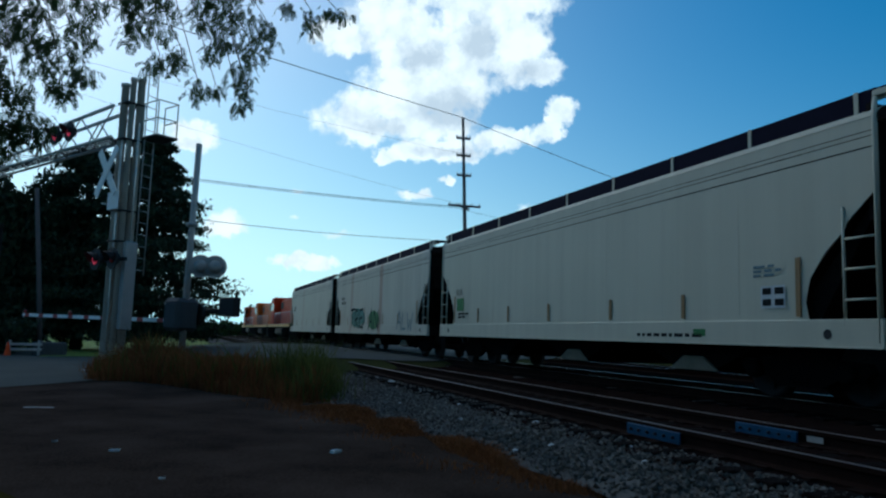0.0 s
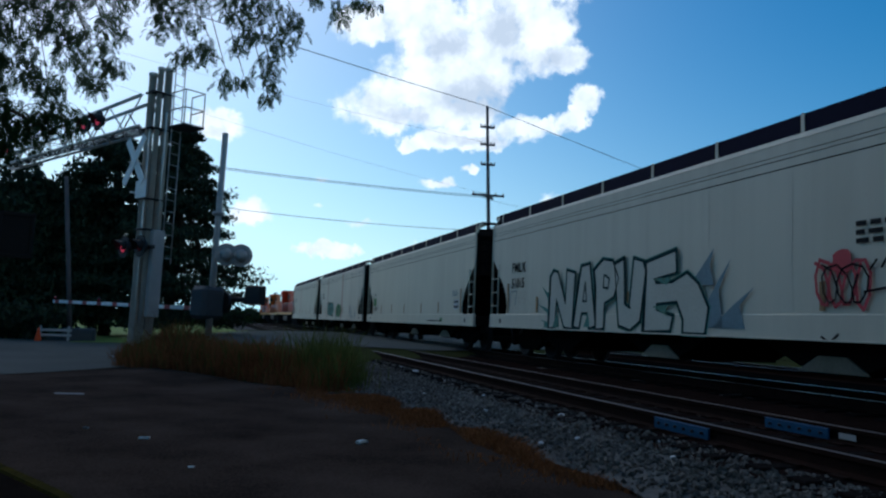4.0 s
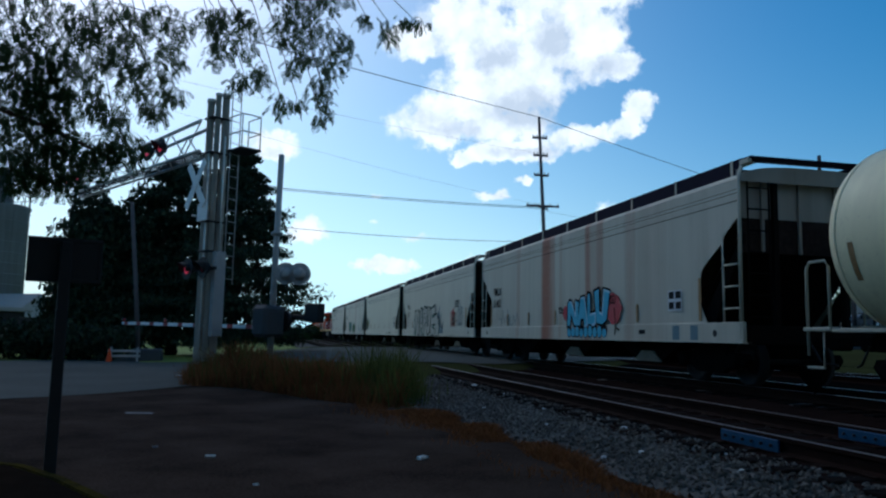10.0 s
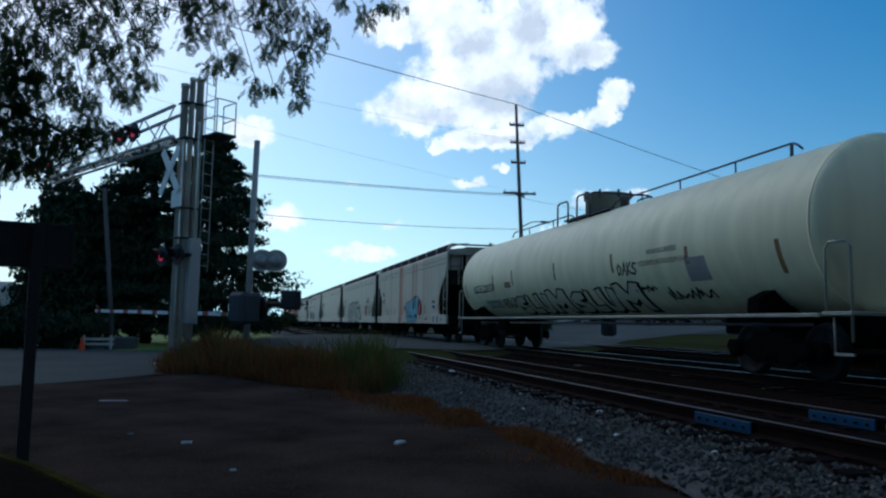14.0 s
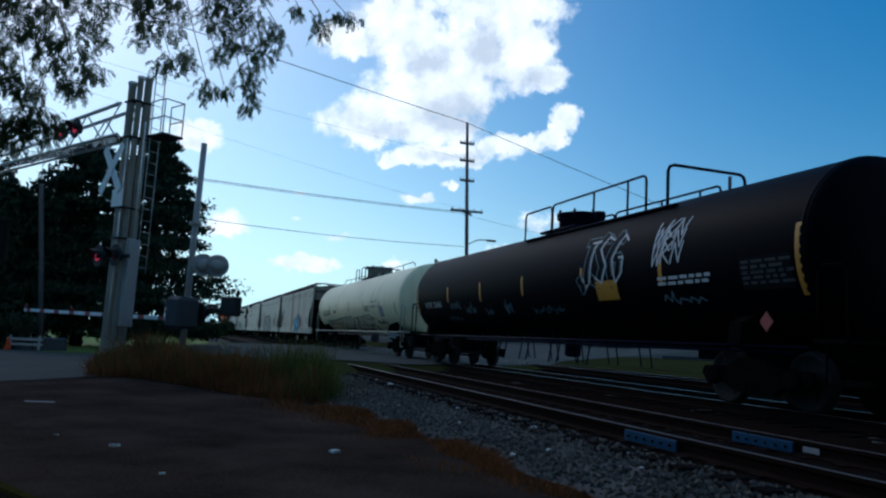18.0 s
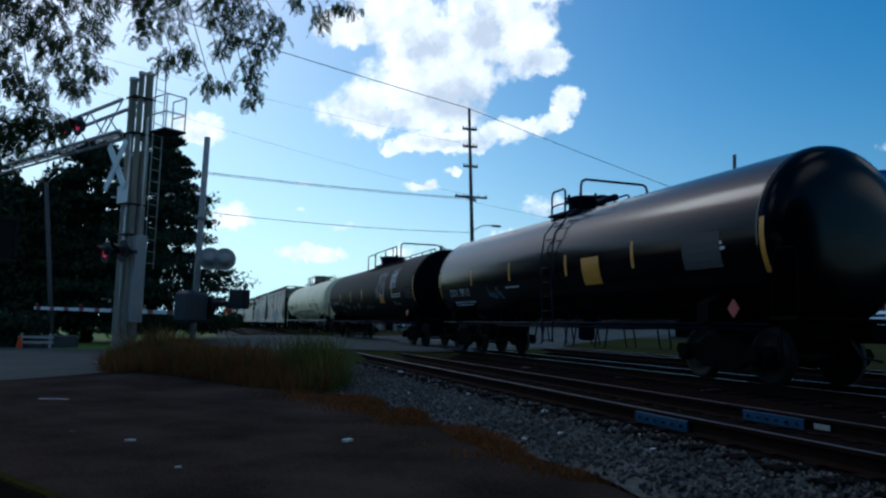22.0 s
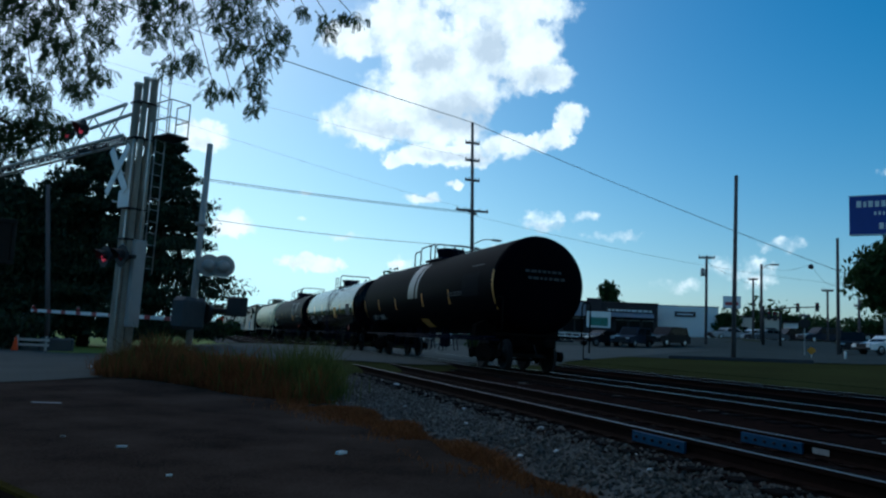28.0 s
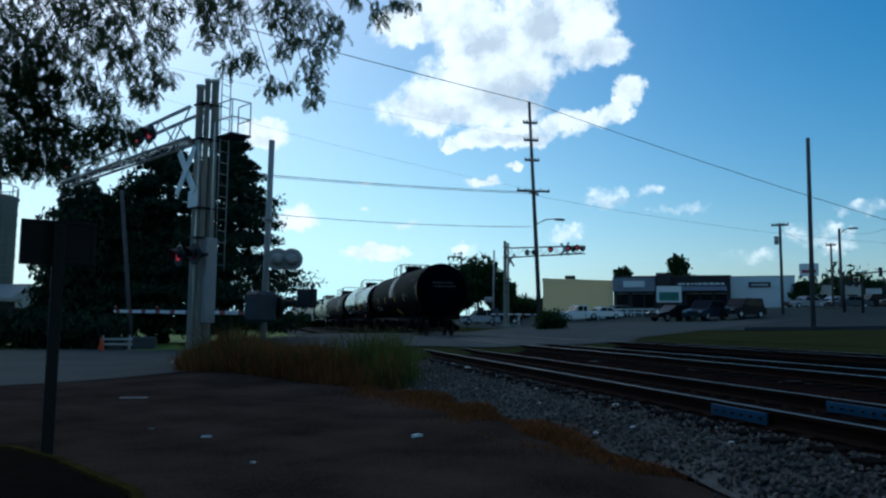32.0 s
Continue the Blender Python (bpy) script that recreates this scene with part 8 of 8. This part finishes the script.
def shop_row():
    R = 95.0
    u = R * math.tan(radians(1.0))
    k = thing("shop", "yellow stucco shop with a flat roof", "building", facing(10.1, R))
    part("wall", Mesh().box(-4.3, 4.3, 0, 9, -0.2, 4.75, 0.02), M_STUCCO, k)
    part("parapet", Mesh().slab([(-4.35, 4.6), (4.35, 4.6), (4.35, 4.85), (-4.35, 5.15)], -0.05, 9), M_STUCCO, k)
    part("base_band", Mesh().box(-4.33, 4.33, -0.04, 0, 0, 0.9), M_BEIGE, k)
    part("roof_unit", Mesh().box(-1.6, -0.3, 2, 3.4, 4.9, 5.6, 0.04), M_BRICK, k)
    d = thing("shop", "dark brick shop with a metal mansard and white signs", "building", facing(16.7, R))
    part("wall", Mesh().box(-6.6, 6.9, 0, 10, 0, 4.3, 0.02), M_BRICK, d)
    part("tower", Mesh().box(-1.6, 0.2, -0.7, 3, 0, 4.75, 0.04), M_BRICK, d)
    part("mansard", Mesh().slab([(-0.9, 2.5), (0.02, 2.5), (0.02, 4.2), (-0.3, 4.2)], -6.7, -1.7, plane="yz"), M_SLATE, d)
    for x in np.arange(-6.3, -1.8, 0.55):
        part("roof_seam", Mesh().box(x, x + 0.05, -0.9, -0.3, 2.5, 2.55), M_SLATE, d)
    part("sign_panel", Mesh().box(-5.4, -2.9, -0.86, -0.80, 3.0, 3.75, 0.02), M_SIGNWHITE, d, "pale slanted shop sign")
    part("coping", Mesh().box(-6.7, 7.0, -0.1, 10, 4.28, 4.42, 0.02), M_SIGNDARK, d)
    for x, w in ((-6.2, 1.3), (-4.4, 1.3), (-2.9, 1.0), (2.0, 1.3), (3.6, 1.2), (5.2, 1.2)):
        win = part("window", Mesh().box(x, x + w, -0.03, 0.05, 0.5, 2.2, 0.01), M_GLASS, d)
        part("window_frame", Mesh().box(x - 0.06, x + w + 0.06, -0.05, 0.0, 2.2, 2.3), M_GREY, win)
        part("window_sill", Mesh().box(x - 0.06, x + w + 0.06, -0.12, 0.0, 0.42, 0.5), M_CONC, win)
    part("awning", Mesh().slab([(-1.3, 2.55), (0.0, 2.75), (0.0, 3.15), (-0.1, 3.15)], 0.6, 6.4, plane="yz"), M_SLATE, d)
    b = part("sign_panel", Mesh().box(0.7, 6.2, -0.2, -0.1, 3.2, 3.6, 0.02), M_SIGNDARK, d, "dark fascia with unreadable pale lettering")
    rg = random.Random(4)
    x = 1.0
    while x < 5.9:
        w = rg.uniform(0.25, 0.6)
        part("letter_bar", Mesh().box(x, x + w, -0.23, -0.2, 3.28, 3.5), M_SIGNWHITE, b)
        x += w + 0.14
    pb = part("sign_board", Mesh().box(-1.5, 1.3, -3.2, -3.1, 1.1, 3.0, 0.03), M_SIGNWHITE, d, "white lit menu board")
    part("board_picture", Mesh().box(-1.2, 1.0, -3.23, -3.2, 1.3, 2.3), P_TEAL, pb, "plain green and pale picture panel")
    for x in (-1.2, 1.0):
        part("board_leg", Mesh().box(x - 0.06, x + 0.06, -3.2, -3.1, 0, 1.1), M_SIGNDARK, pb)
    fe = thing("fence", "low pale railing before the shop", "fence", facing(14.2, 90.0))
    for x in np.arange(-3.4, 3.5, 0.85):
        part("post", Mesh().box(x - 0.05, x + 0.05, -0.05, 0.05, 0, 0.9), M_WHITE, fe)
    for z in (0.45, 0.8):
        part("slat", Mesh().box(-3.4, 3.4, -0.03, 0.03, z, z + 0.09), M_WHITE, fe)
    w = thing("warehouse", "plain pale windowless building with a dark sign", "building", facing(22.9, 100.0))
    part("wall", Mesh().box(-3.7, 3.7, 0, 12, 0, 4.1, 0.02), M_PLASTER, w)
    part("coping", Mesh().box(-3.75, 3.75, -0.06, 12, 4.06, 4.16), M_GREY, w)
    part("sign_panel", Mesh().box(-1.5, 1.0, -0.15, -0.02, 2.75, 3.4, 0.04), M_SIGNDARK, w, "dark red-brown sign with pale letter bars")
    part("letter_bar", Mesh().box(-1.2, 0.7, -0.17, -0.15, 2.98, 3.14), M_SIGNWHITE, w)
    for i, (a, r, hw, h, mt) in enumerate(((26.2, 105, 1.9, 3.2, M_BEIGE), (28.5, 106, 1.1, 3.2, M_BEIGE), (29.7, 112, 0.9, 3.0, M_PLASTER), (31.6, 130, 3.2, 2.0, M_BEIGE), (34.2, 115, 5, 1.8, M_PLASTER), (38.5, 112, 5, 3.6, M_BEIGE))):
        o = thing("shop", "distant low flat-roofed shop by the crossroads", "building", facing(a, r))
        part("wall", Mesh().box(-hw, hw, 0, 8, 0, h, 0.02), mt, o)
        part("roof_edge", Mesh().box(-hw - 0.1, hw + 0.1, -0.15, 8, h - 0.02, h + 0.2), M_BRICK, o)
        for x in np.arange(-hw + 0.4, hw - 1.2, 1.7):
            part("window", Mesh().box(x, x + 1.2, -0.04, 0.05, 0.6, 2.0), M_GLASS, o)
    ps = thing("pole_sign", "white street sign box above the roofs", "sign", facing(25.9, 105.0))
    part("post", Mesh().box(-0.12, 0.12, -0.1, 0.1, 0, 4.4), M_GREY, ps)
    bx = part("sign_box", Mesh().box(-1.1, 1.1, -0.25, 0.25, 4.3, 5.9, 0.04), M_SIGNWHITE, ps)
    part("letter_bar", Mesh().box(-0.8, 0.8, -0.28, -0.25, 4.7, 5.1), M_RED, bx)


shop_row()


def hotel_sign():
    h = thing("hotel_sign", "tall blue sign with pale lettering on two poles", "sign", facing(37.0, 78.0))
    for x in (-2.2, 2.2):
        part("post", Mesh().spin([(-0.3, 0.2), (11.0, 0.18)], "z", (x, 0, 0), 14), M_GREY, h)
    base = land(*polar(37.0, 78.0)[:2])
    z0, z1 = 12.35 - base, 16.0 - base
    b = part("sign_box", Mesh().box(-5.0, 5.0, -0.35, 0.35, z0, z1, 0.05), M_NAVY, h, "deep blue sign box")
    part("sign_edge", Mesh().box(-5.05, 5.05, -0.37, -0.30, z1 - 0.06, z1 + 0.02).box(-5.05, 5.05, -0.37, -0.30, z0 - 0.02, z0 + 0.06), M_SIGNWHITE, b)
    rg = random.Random(2)
    for z, hh, x0, x1 in ((z1 - 1.1, 0.6, -4.4, 4.2), (z1 - 1.85, 0.32, -3.0, 3.0), (z0 + 0.5, 0.62, -2.6, 2.8)):
        x = x0
        while x < x1:
            w = rg.uniform(0.28, 0.5) * hh / 0.75
            part("letter_bar", Mesh().box(x, x + w, -0.38, -0.35, z, z + hh * rg.uniform(0.85, 1.0)), M_SIGNWHITE, b)
            x += w + 0.16
    return h


hotel_sign()


def traffic_signal():
    p = ground_at(27.95, 76.0)
    t = thing("traffic_signal", "black mast arm with hanging traffic lights", "traffic light", pose(p.x, p.y, p.z, 0, 0, -27.95))
    top = 5.15 - p.z
    part("mast", Mesh().spin([(0, 0.14), (top + 0.4, 0.1)], "z", seg=12), M_BLACK, t)
    part("mast_arm", Mesh().tube([(0, 0, top), (2.4, 0, top + 0.3), (4.75, 0, top + 0.45)], 0.08, 8, r2=0.05), M_BLACK, t)
    part("second_arm", Mesh().tube([(0, 0, top - 0.25), (1.45, 0, top - 0.3)], 0.05, 8), M_BLACK, t)
    part("second_mast", Mesh().spin([(0, 0.12), (top - 0.2, 0.1)], "z", (1.45, 0, 0), 12), M_BLACK, t)
    for x, z in ((2.9, top + 0.3), (4.5, top + 0.42), (0.5, top - 0.5), (1.0, top - 0.55)):
        hd = part("signal_head", Mesh().box(x - 0.15, x + 0.15, -0.2, 0.05, z - 0.40, z + 0.40, 0.03), M_BLACK, t)
        for i, dz in enumerate((0.25, 0.0, -0.25)):
            part("signal_lens", Mesh().spin([(-0.23, 0.08), (-0.2, 0.09)], "y", (x, 0, z + dz), 12), M_DIMLENS if i == 0 else M_SIGNDARK, hd)


traffic_signal()


def vehicle(az, r, turn, kind, paint, label):
    """Parked cars: x forward."""
    L, W, H, belt = {"suv": (4.7, 1.88, 1.75, 1.02), "sedan": (4.7, 1.8, 1.45, 0.92), "pickup": (5.6, 1.95, 1.85, 1.12), "van": (5.0, 1.95, 1.95, 1.1)}[kind]
    p = ground_at(az, r, 0.03)
    v = thing("car" if kind != "pickup" else "pickup_truck", label, "car", pose(p.x, p.y, p.z, 0, 0, turn), group="parked cars")
    h = L / 2
    low = [(-h, 0.35), (h, 0.35), (h + 0.02, 0.62), (h - 0.12, belt - 0.18), (h - 1.25, belt), (-h + 0.25, belt), (-h, belt - 0.2)]
    b = Mesh().slab(low, -W / 2, W / 2)
    part("body", b, paint, v)
    top = {"suv": [(h - 1.35, belt), (h - 2.0, H - 0.03), (-h + 0.45, H), (-h + 0.12, belt)], "sedan": [(h - 1.3, belt), (h - 2.1, H), (-h + 1.45, H), (-h + 0.6, belt)],
           "pickup": [(h - 1.6, belt), (h - 2.2, H), (-h + 2.2, H), (-h + 2.0, belt)], "van": [(h - 0.9, belt), (h - 1.5, H), (-h + 0.2, H), (-h + 0.1, belt)]}[kind]
    cab = part("cabin", Mesh().slab(top, -W / 2 + 0.12, W / 2 - 0.12), paint, v)
    (x0, z0), (x1, z1), (x2, z2), (x3, z3) = top
    for s in (1, -1):
        y = s * (W / 2 - 0.115)
        mid = (x1 + x2) / 2
        part("side_window", Mesh().slab([(x0 - 0.25, belt + 0.05), (x1 - 0.05, H - 0.12), (mid + 0.05, H - 0.12), (mid + 0.05, belt + 0.05)], y, y + s * 0.012), M_GLASS, cab)
        part("side_window", Mesh().slab([(mid - 0.05, belt + 0.05), (mid - 0.05, H - 0.12), (x2 + 0.1, H - 0.12), (x3 + 0.3, belt + 0.05)], y, y + s * 0.012), M_GLASS, cab)
        part("headlight", Mesh().box(h - 0.16, h + 0.01, s * (W / 2 - 0.42), s * (W / 2 - 0.08), 0.66, 0.80, 0.02), M_CHROME, v)
        part("tail_light", Mesh().box(-h - 0.01, -h + 0.05, s * (W / 2 - 0.25), s * (W / 2 - 0.03), 0.72, belt - 0.08, 0.01), M_RED, v)
        part("mirror", Mesh().box(x0 - 0.45, x0 - 0.3, s * (W / 2), s * (W / 2 + 0.16), belt + 0.02, belt + 0.17, 0.03), paint, v)
    part("windscreen", Mesh().add([(x0 - 0.02, -W / 2 + 0.2, z0 + 0.04), (x0 - 0.02, W / 2 - 0.2, z0 + 0.04), (x1 + 0.06, W / 2 - 0.24, z1 - 0.06), (x1 + 0.06, -W / 2 + 0.24, z1 - 0.06)], [(0, 1, 2, 3)]), M_GLASS, cab)
    part("grille", Mesh().box(h - 0.02, h + 0.03, -W / 2 + 0.45, W / 2 - 0.45, 0.5, 0.78, 0.01), M_BLACK, v)
    part("bumper", Mesh().box(h - 0.1, h + 0.06, -W / 2 + 0.05, W / 2 - 0.05, 0.34, 0.5, 0.04), M_BLACK if kind != "pickup" else M_CHROME, v)
    for sx in (h - 0.95, -h + 0.95):
        for sy in (1, -1):
            wh = part("wheel", Mesh().spin([(sy * (W / 2 - 0.2), 0.2), (sy * (W / 2 - 0.2), 0.34), (sy * (W / 2 + 0.01), 0.34), (sy * (W / 2 + 0.02), 0.22)], "y", (sx, 0, 0.34), 20), M_TYRE, v)
            part("rim", Mesh().spin([(sy * (W / 2 + 0.012), 0.21), (sy * (W / 2 + 0.03), 0.17), (sy * (W / 2 + 0.02), 0.03)], "y", (sx, 0, 0.34), 16), M_CHROME, wh)


def paintwork(name, c):
    return material(name, c, 0.3, 0.0, scale=1, fine=60, amount=0.15, bump=0, spec=0.06)


C_BLACK, C_GREY, C_BLUE, C_WHITE, C_SILVER = (paintwork(n, c) for n, c in (("car_black", (0.012, 0.012, 0.015)), ("car_grey", (0.10, 0.11, 0.12)), ("car_dark_blue", (0.018, 0.024, 0.04)),
                                                                            ("car_white", (0.7, 0.71, 0.7)), ("car_silver", (0.33, 0.35, 0.36))))
vehicle(16.9, 70.0, 205, "sedan", C_BLACK, "black sedan parked facing the tracks")
vehicle(19.1, 68.0, 225, "suv", C_BLUE, "dark blue sport utility car parked on the lot")
vehicle(21.5, 70.0, 215, "suv", C_BLACK, "black sport utility car with a roof rack")
vehicle(10.2, 88.0, 200, "pickup", C_WHITE, "white pickup truck parked by the yellow shop")
vehicle(11.8, 89.0, 195, "sedan", C_WHITE, "white car parked by the yellow shop")
vehicle(12.9, 91.0, 190, "sedan", C_GREY, "grey car parked beside the shop")
vehicle(33.4, 68.0, 238, "suv", C_BLACK, "dark boxy sport utility car parked by the tree")
vehicle(35.4, 66.0, 190, "sedan", C_WHITE, "white sedan parked behind the tree")
vehicle(38.0, 66.0, 178, "sedan", C_SILVER, "silver sedan parked behind the tree")
vehicle(25.6, 96.0, 190, "sedan", C_SILVER, "silver car on the far street")
vehicle(28.2, 96.0, 185, "sedan", C_GREY, "grey car on the far street")
vehicle(29.6, 98.0, 185, "suv", C_BLACK, "black car on the far street")
vehicle(27.3, 98.0, 188, "sedan", C_WHITE, "white car on the far street")
vehicle(31.5, 92.0, 185, "suv", C_BLUE, "dark car on the far street")
vehicle(2.7, 90.0, 190, "suv", C_SILVER, "pale car beyond the far signal")
vehicle(4.4, 92.0, 190, "sedan", C_BLACK, "dark car beyond the far signal")

# curb of the street island, hydrant sign, relay cabinet posts
cb = Mesh()
a, b = trk(28.6, 28.3), trk(35.2, 24.9)
d = (b - a).normalized()
for i in range(12):
    p0, p1 = a + (b - a) * i / 12, a + (b - a) * (i + 1) / 12
    cb.add([(p0.x, p0.y, land(p0.x, p0.y)), (p1.x, p1.y, land(p1.x, p1.y)), (p1.x, p1.y, land(p1.x, p1.y) + 0.17), (p0.x, p0.y, land(p0.x, p0.y) + 0.17),
            (p0.x + 0.2 * d.y, p0.y - 0.2 * d.x, land(p0.x, p0.y) + 0.17), (p1.x + 0.2 * d.y, p1.y - 0.2 * d.x, land(p1.x, p1.y) + 0.17)], [(0, 1, 2, 3), (3, 2, 5, 4)])
solid("street_curb", cb, M_DULLPANEL, "dark concrete curb of the street island", "curb", kind="structure")
p = ground_at(30.97, 50.0)
hy = thing("yellow_marker", "small yellow warning board on a short post", "sign", pose(p.x, p.y, p.z, 0, 0, -31))
part("post", Mesh().box(-0.03, 0.03, -0.03, 0.03, -0.1, 0.5), M_WHITE, hy)
part("board", Mesh().slab([(-0.26, 0.40), (0, 0.16), (0.26, 0.40), (0, 0.64)], -0.05, -0.03), M_STRIPE, hy)
p = ground_at(30.56, 55.0)
ss = thing("stop_sign", "octagonal stop sign seen from its dark back", "sign", pose(p.x, p.y, p.z, 0, 0, -22))
part("post", Mesh().box(-0.03, 0.03, 0.0, 0.05, -0.1, 2.75), M_GREY, ss)
part("board", Mesh().slab([(0.36 * math.cos(radians(22.5 + 45 * i)), 2.1 + 0.36 * math.sin(radians(22.5 + 45 * i))) for i in range(8)], -0.03, -0.005), M_BLACK, ss)
part("street_blade", Mesh().box(-0.36, 0.36, 0.01, 0.03, 2.5, 2.68, 0.005), M_DULLPANEL, ss)
p = ground_at(33.0, 48.0)
solid("marker_post", Mesh().spin([(-0.1, 0.06), (0.42, 0.06), (0.45, 0.03)], "z", seg=12), M_WHITE, "short white marker post in the grass", "post", pose(p.x, p.y, p.z))
p = trk(10.5, 13.6)
rl = thing("switch_stand", "dark switch stand with a small target by the far track", "switch stand", pose(p.x, p.y, land(p.x, p.y), 0, 0, RZ))
part("post", Mesh().box(-0.04, 0.04, -0.04, 0.04, -0.1, 2.6, 0.005), M_BLACK, rl)
part("post", Mesh().box(0.46, 0.54, -0.04, 0.04, -0.1, 2.5, 0.005), M_BLACK, rl)
part("target", Mesh().box(-0.15, 0.65, -0.03, 0.03, 2.0, 2.7, 0.01), M_BLACK, rl)

# unseen plain dark wall, added behind the camera's stand to block low light
wl = Mesh()
wl.box(-45, 45, -0.3, 0.3, -0.6, 2.8, 0.05)
solid("light_block_wall", wl, M_BRICK, "unseen dark brick wall added behind the lot to block light", "wall", pose(*trk(0, -17.0, 0), 0, 0, RZ), kind="structure")

# ---- ties, last: the nearest of both tracks ----
TIE = Mesh().box(-0.11, 0.11, -1.28, 1.28, -0.36, -0.171, 0.012).data("tie", [M_TIE])
SPIKE = Mesh().box(-0.09, 0.09, -0.15, 0.15, -0.171, -0.155, 0.003).data("tie_plate", [M_RAIL])
rng = random.Random(6)
for base, count in ((track_a, 62), (track_b, 62)):
    for i in range(count):
        x = -6 + i * 0.52 + rng.uniform(-0.03, 0.03)
        t = part("tie", TIE, None, base, m=pose(x, rng.uniform(-0.04, 0.04), rng.uniform(-0.006, 0.0), 0, 0, rng.uniform(-1.2, 1.2)))
        for y in (0.75, -0.75):
            part("tie_plate", SPIKE, None, t, m=pose(0, y, 0))
far_ties = Mesh()
for i in range(150):
    far_ties.box(26.4 + i * 0.52, 26.62 + i * 0.52, -1.28, 1.28, -0.36, -0.172)
for base in (track_a, track_b):
    part("far_ties", far_ties, M_TIE, base)["kind"] = "stuff"



def motions():
    """The train rolls away along its track; every axle turns."""
    steps = [i * 0.5 for i in range(65)]
    for car, offset in ROLLING:
        walk(car, [(t, pose(*trk(rolled(t) + offset, TRACK_B, 0.0), 0, 0, RZ)) for t in steps])
    turns = [(i * 0.1, rolled(i * 0.1) / WHEEL_R) for i in range(321)]
    for axle, x in WHEELSETS:
        walk(axle, [(t, Matrix.Translation((x, 0, WHEEL_R)) @ Matrix.Rotation(a, 4, "Y")) for t, a in turns])


motions()
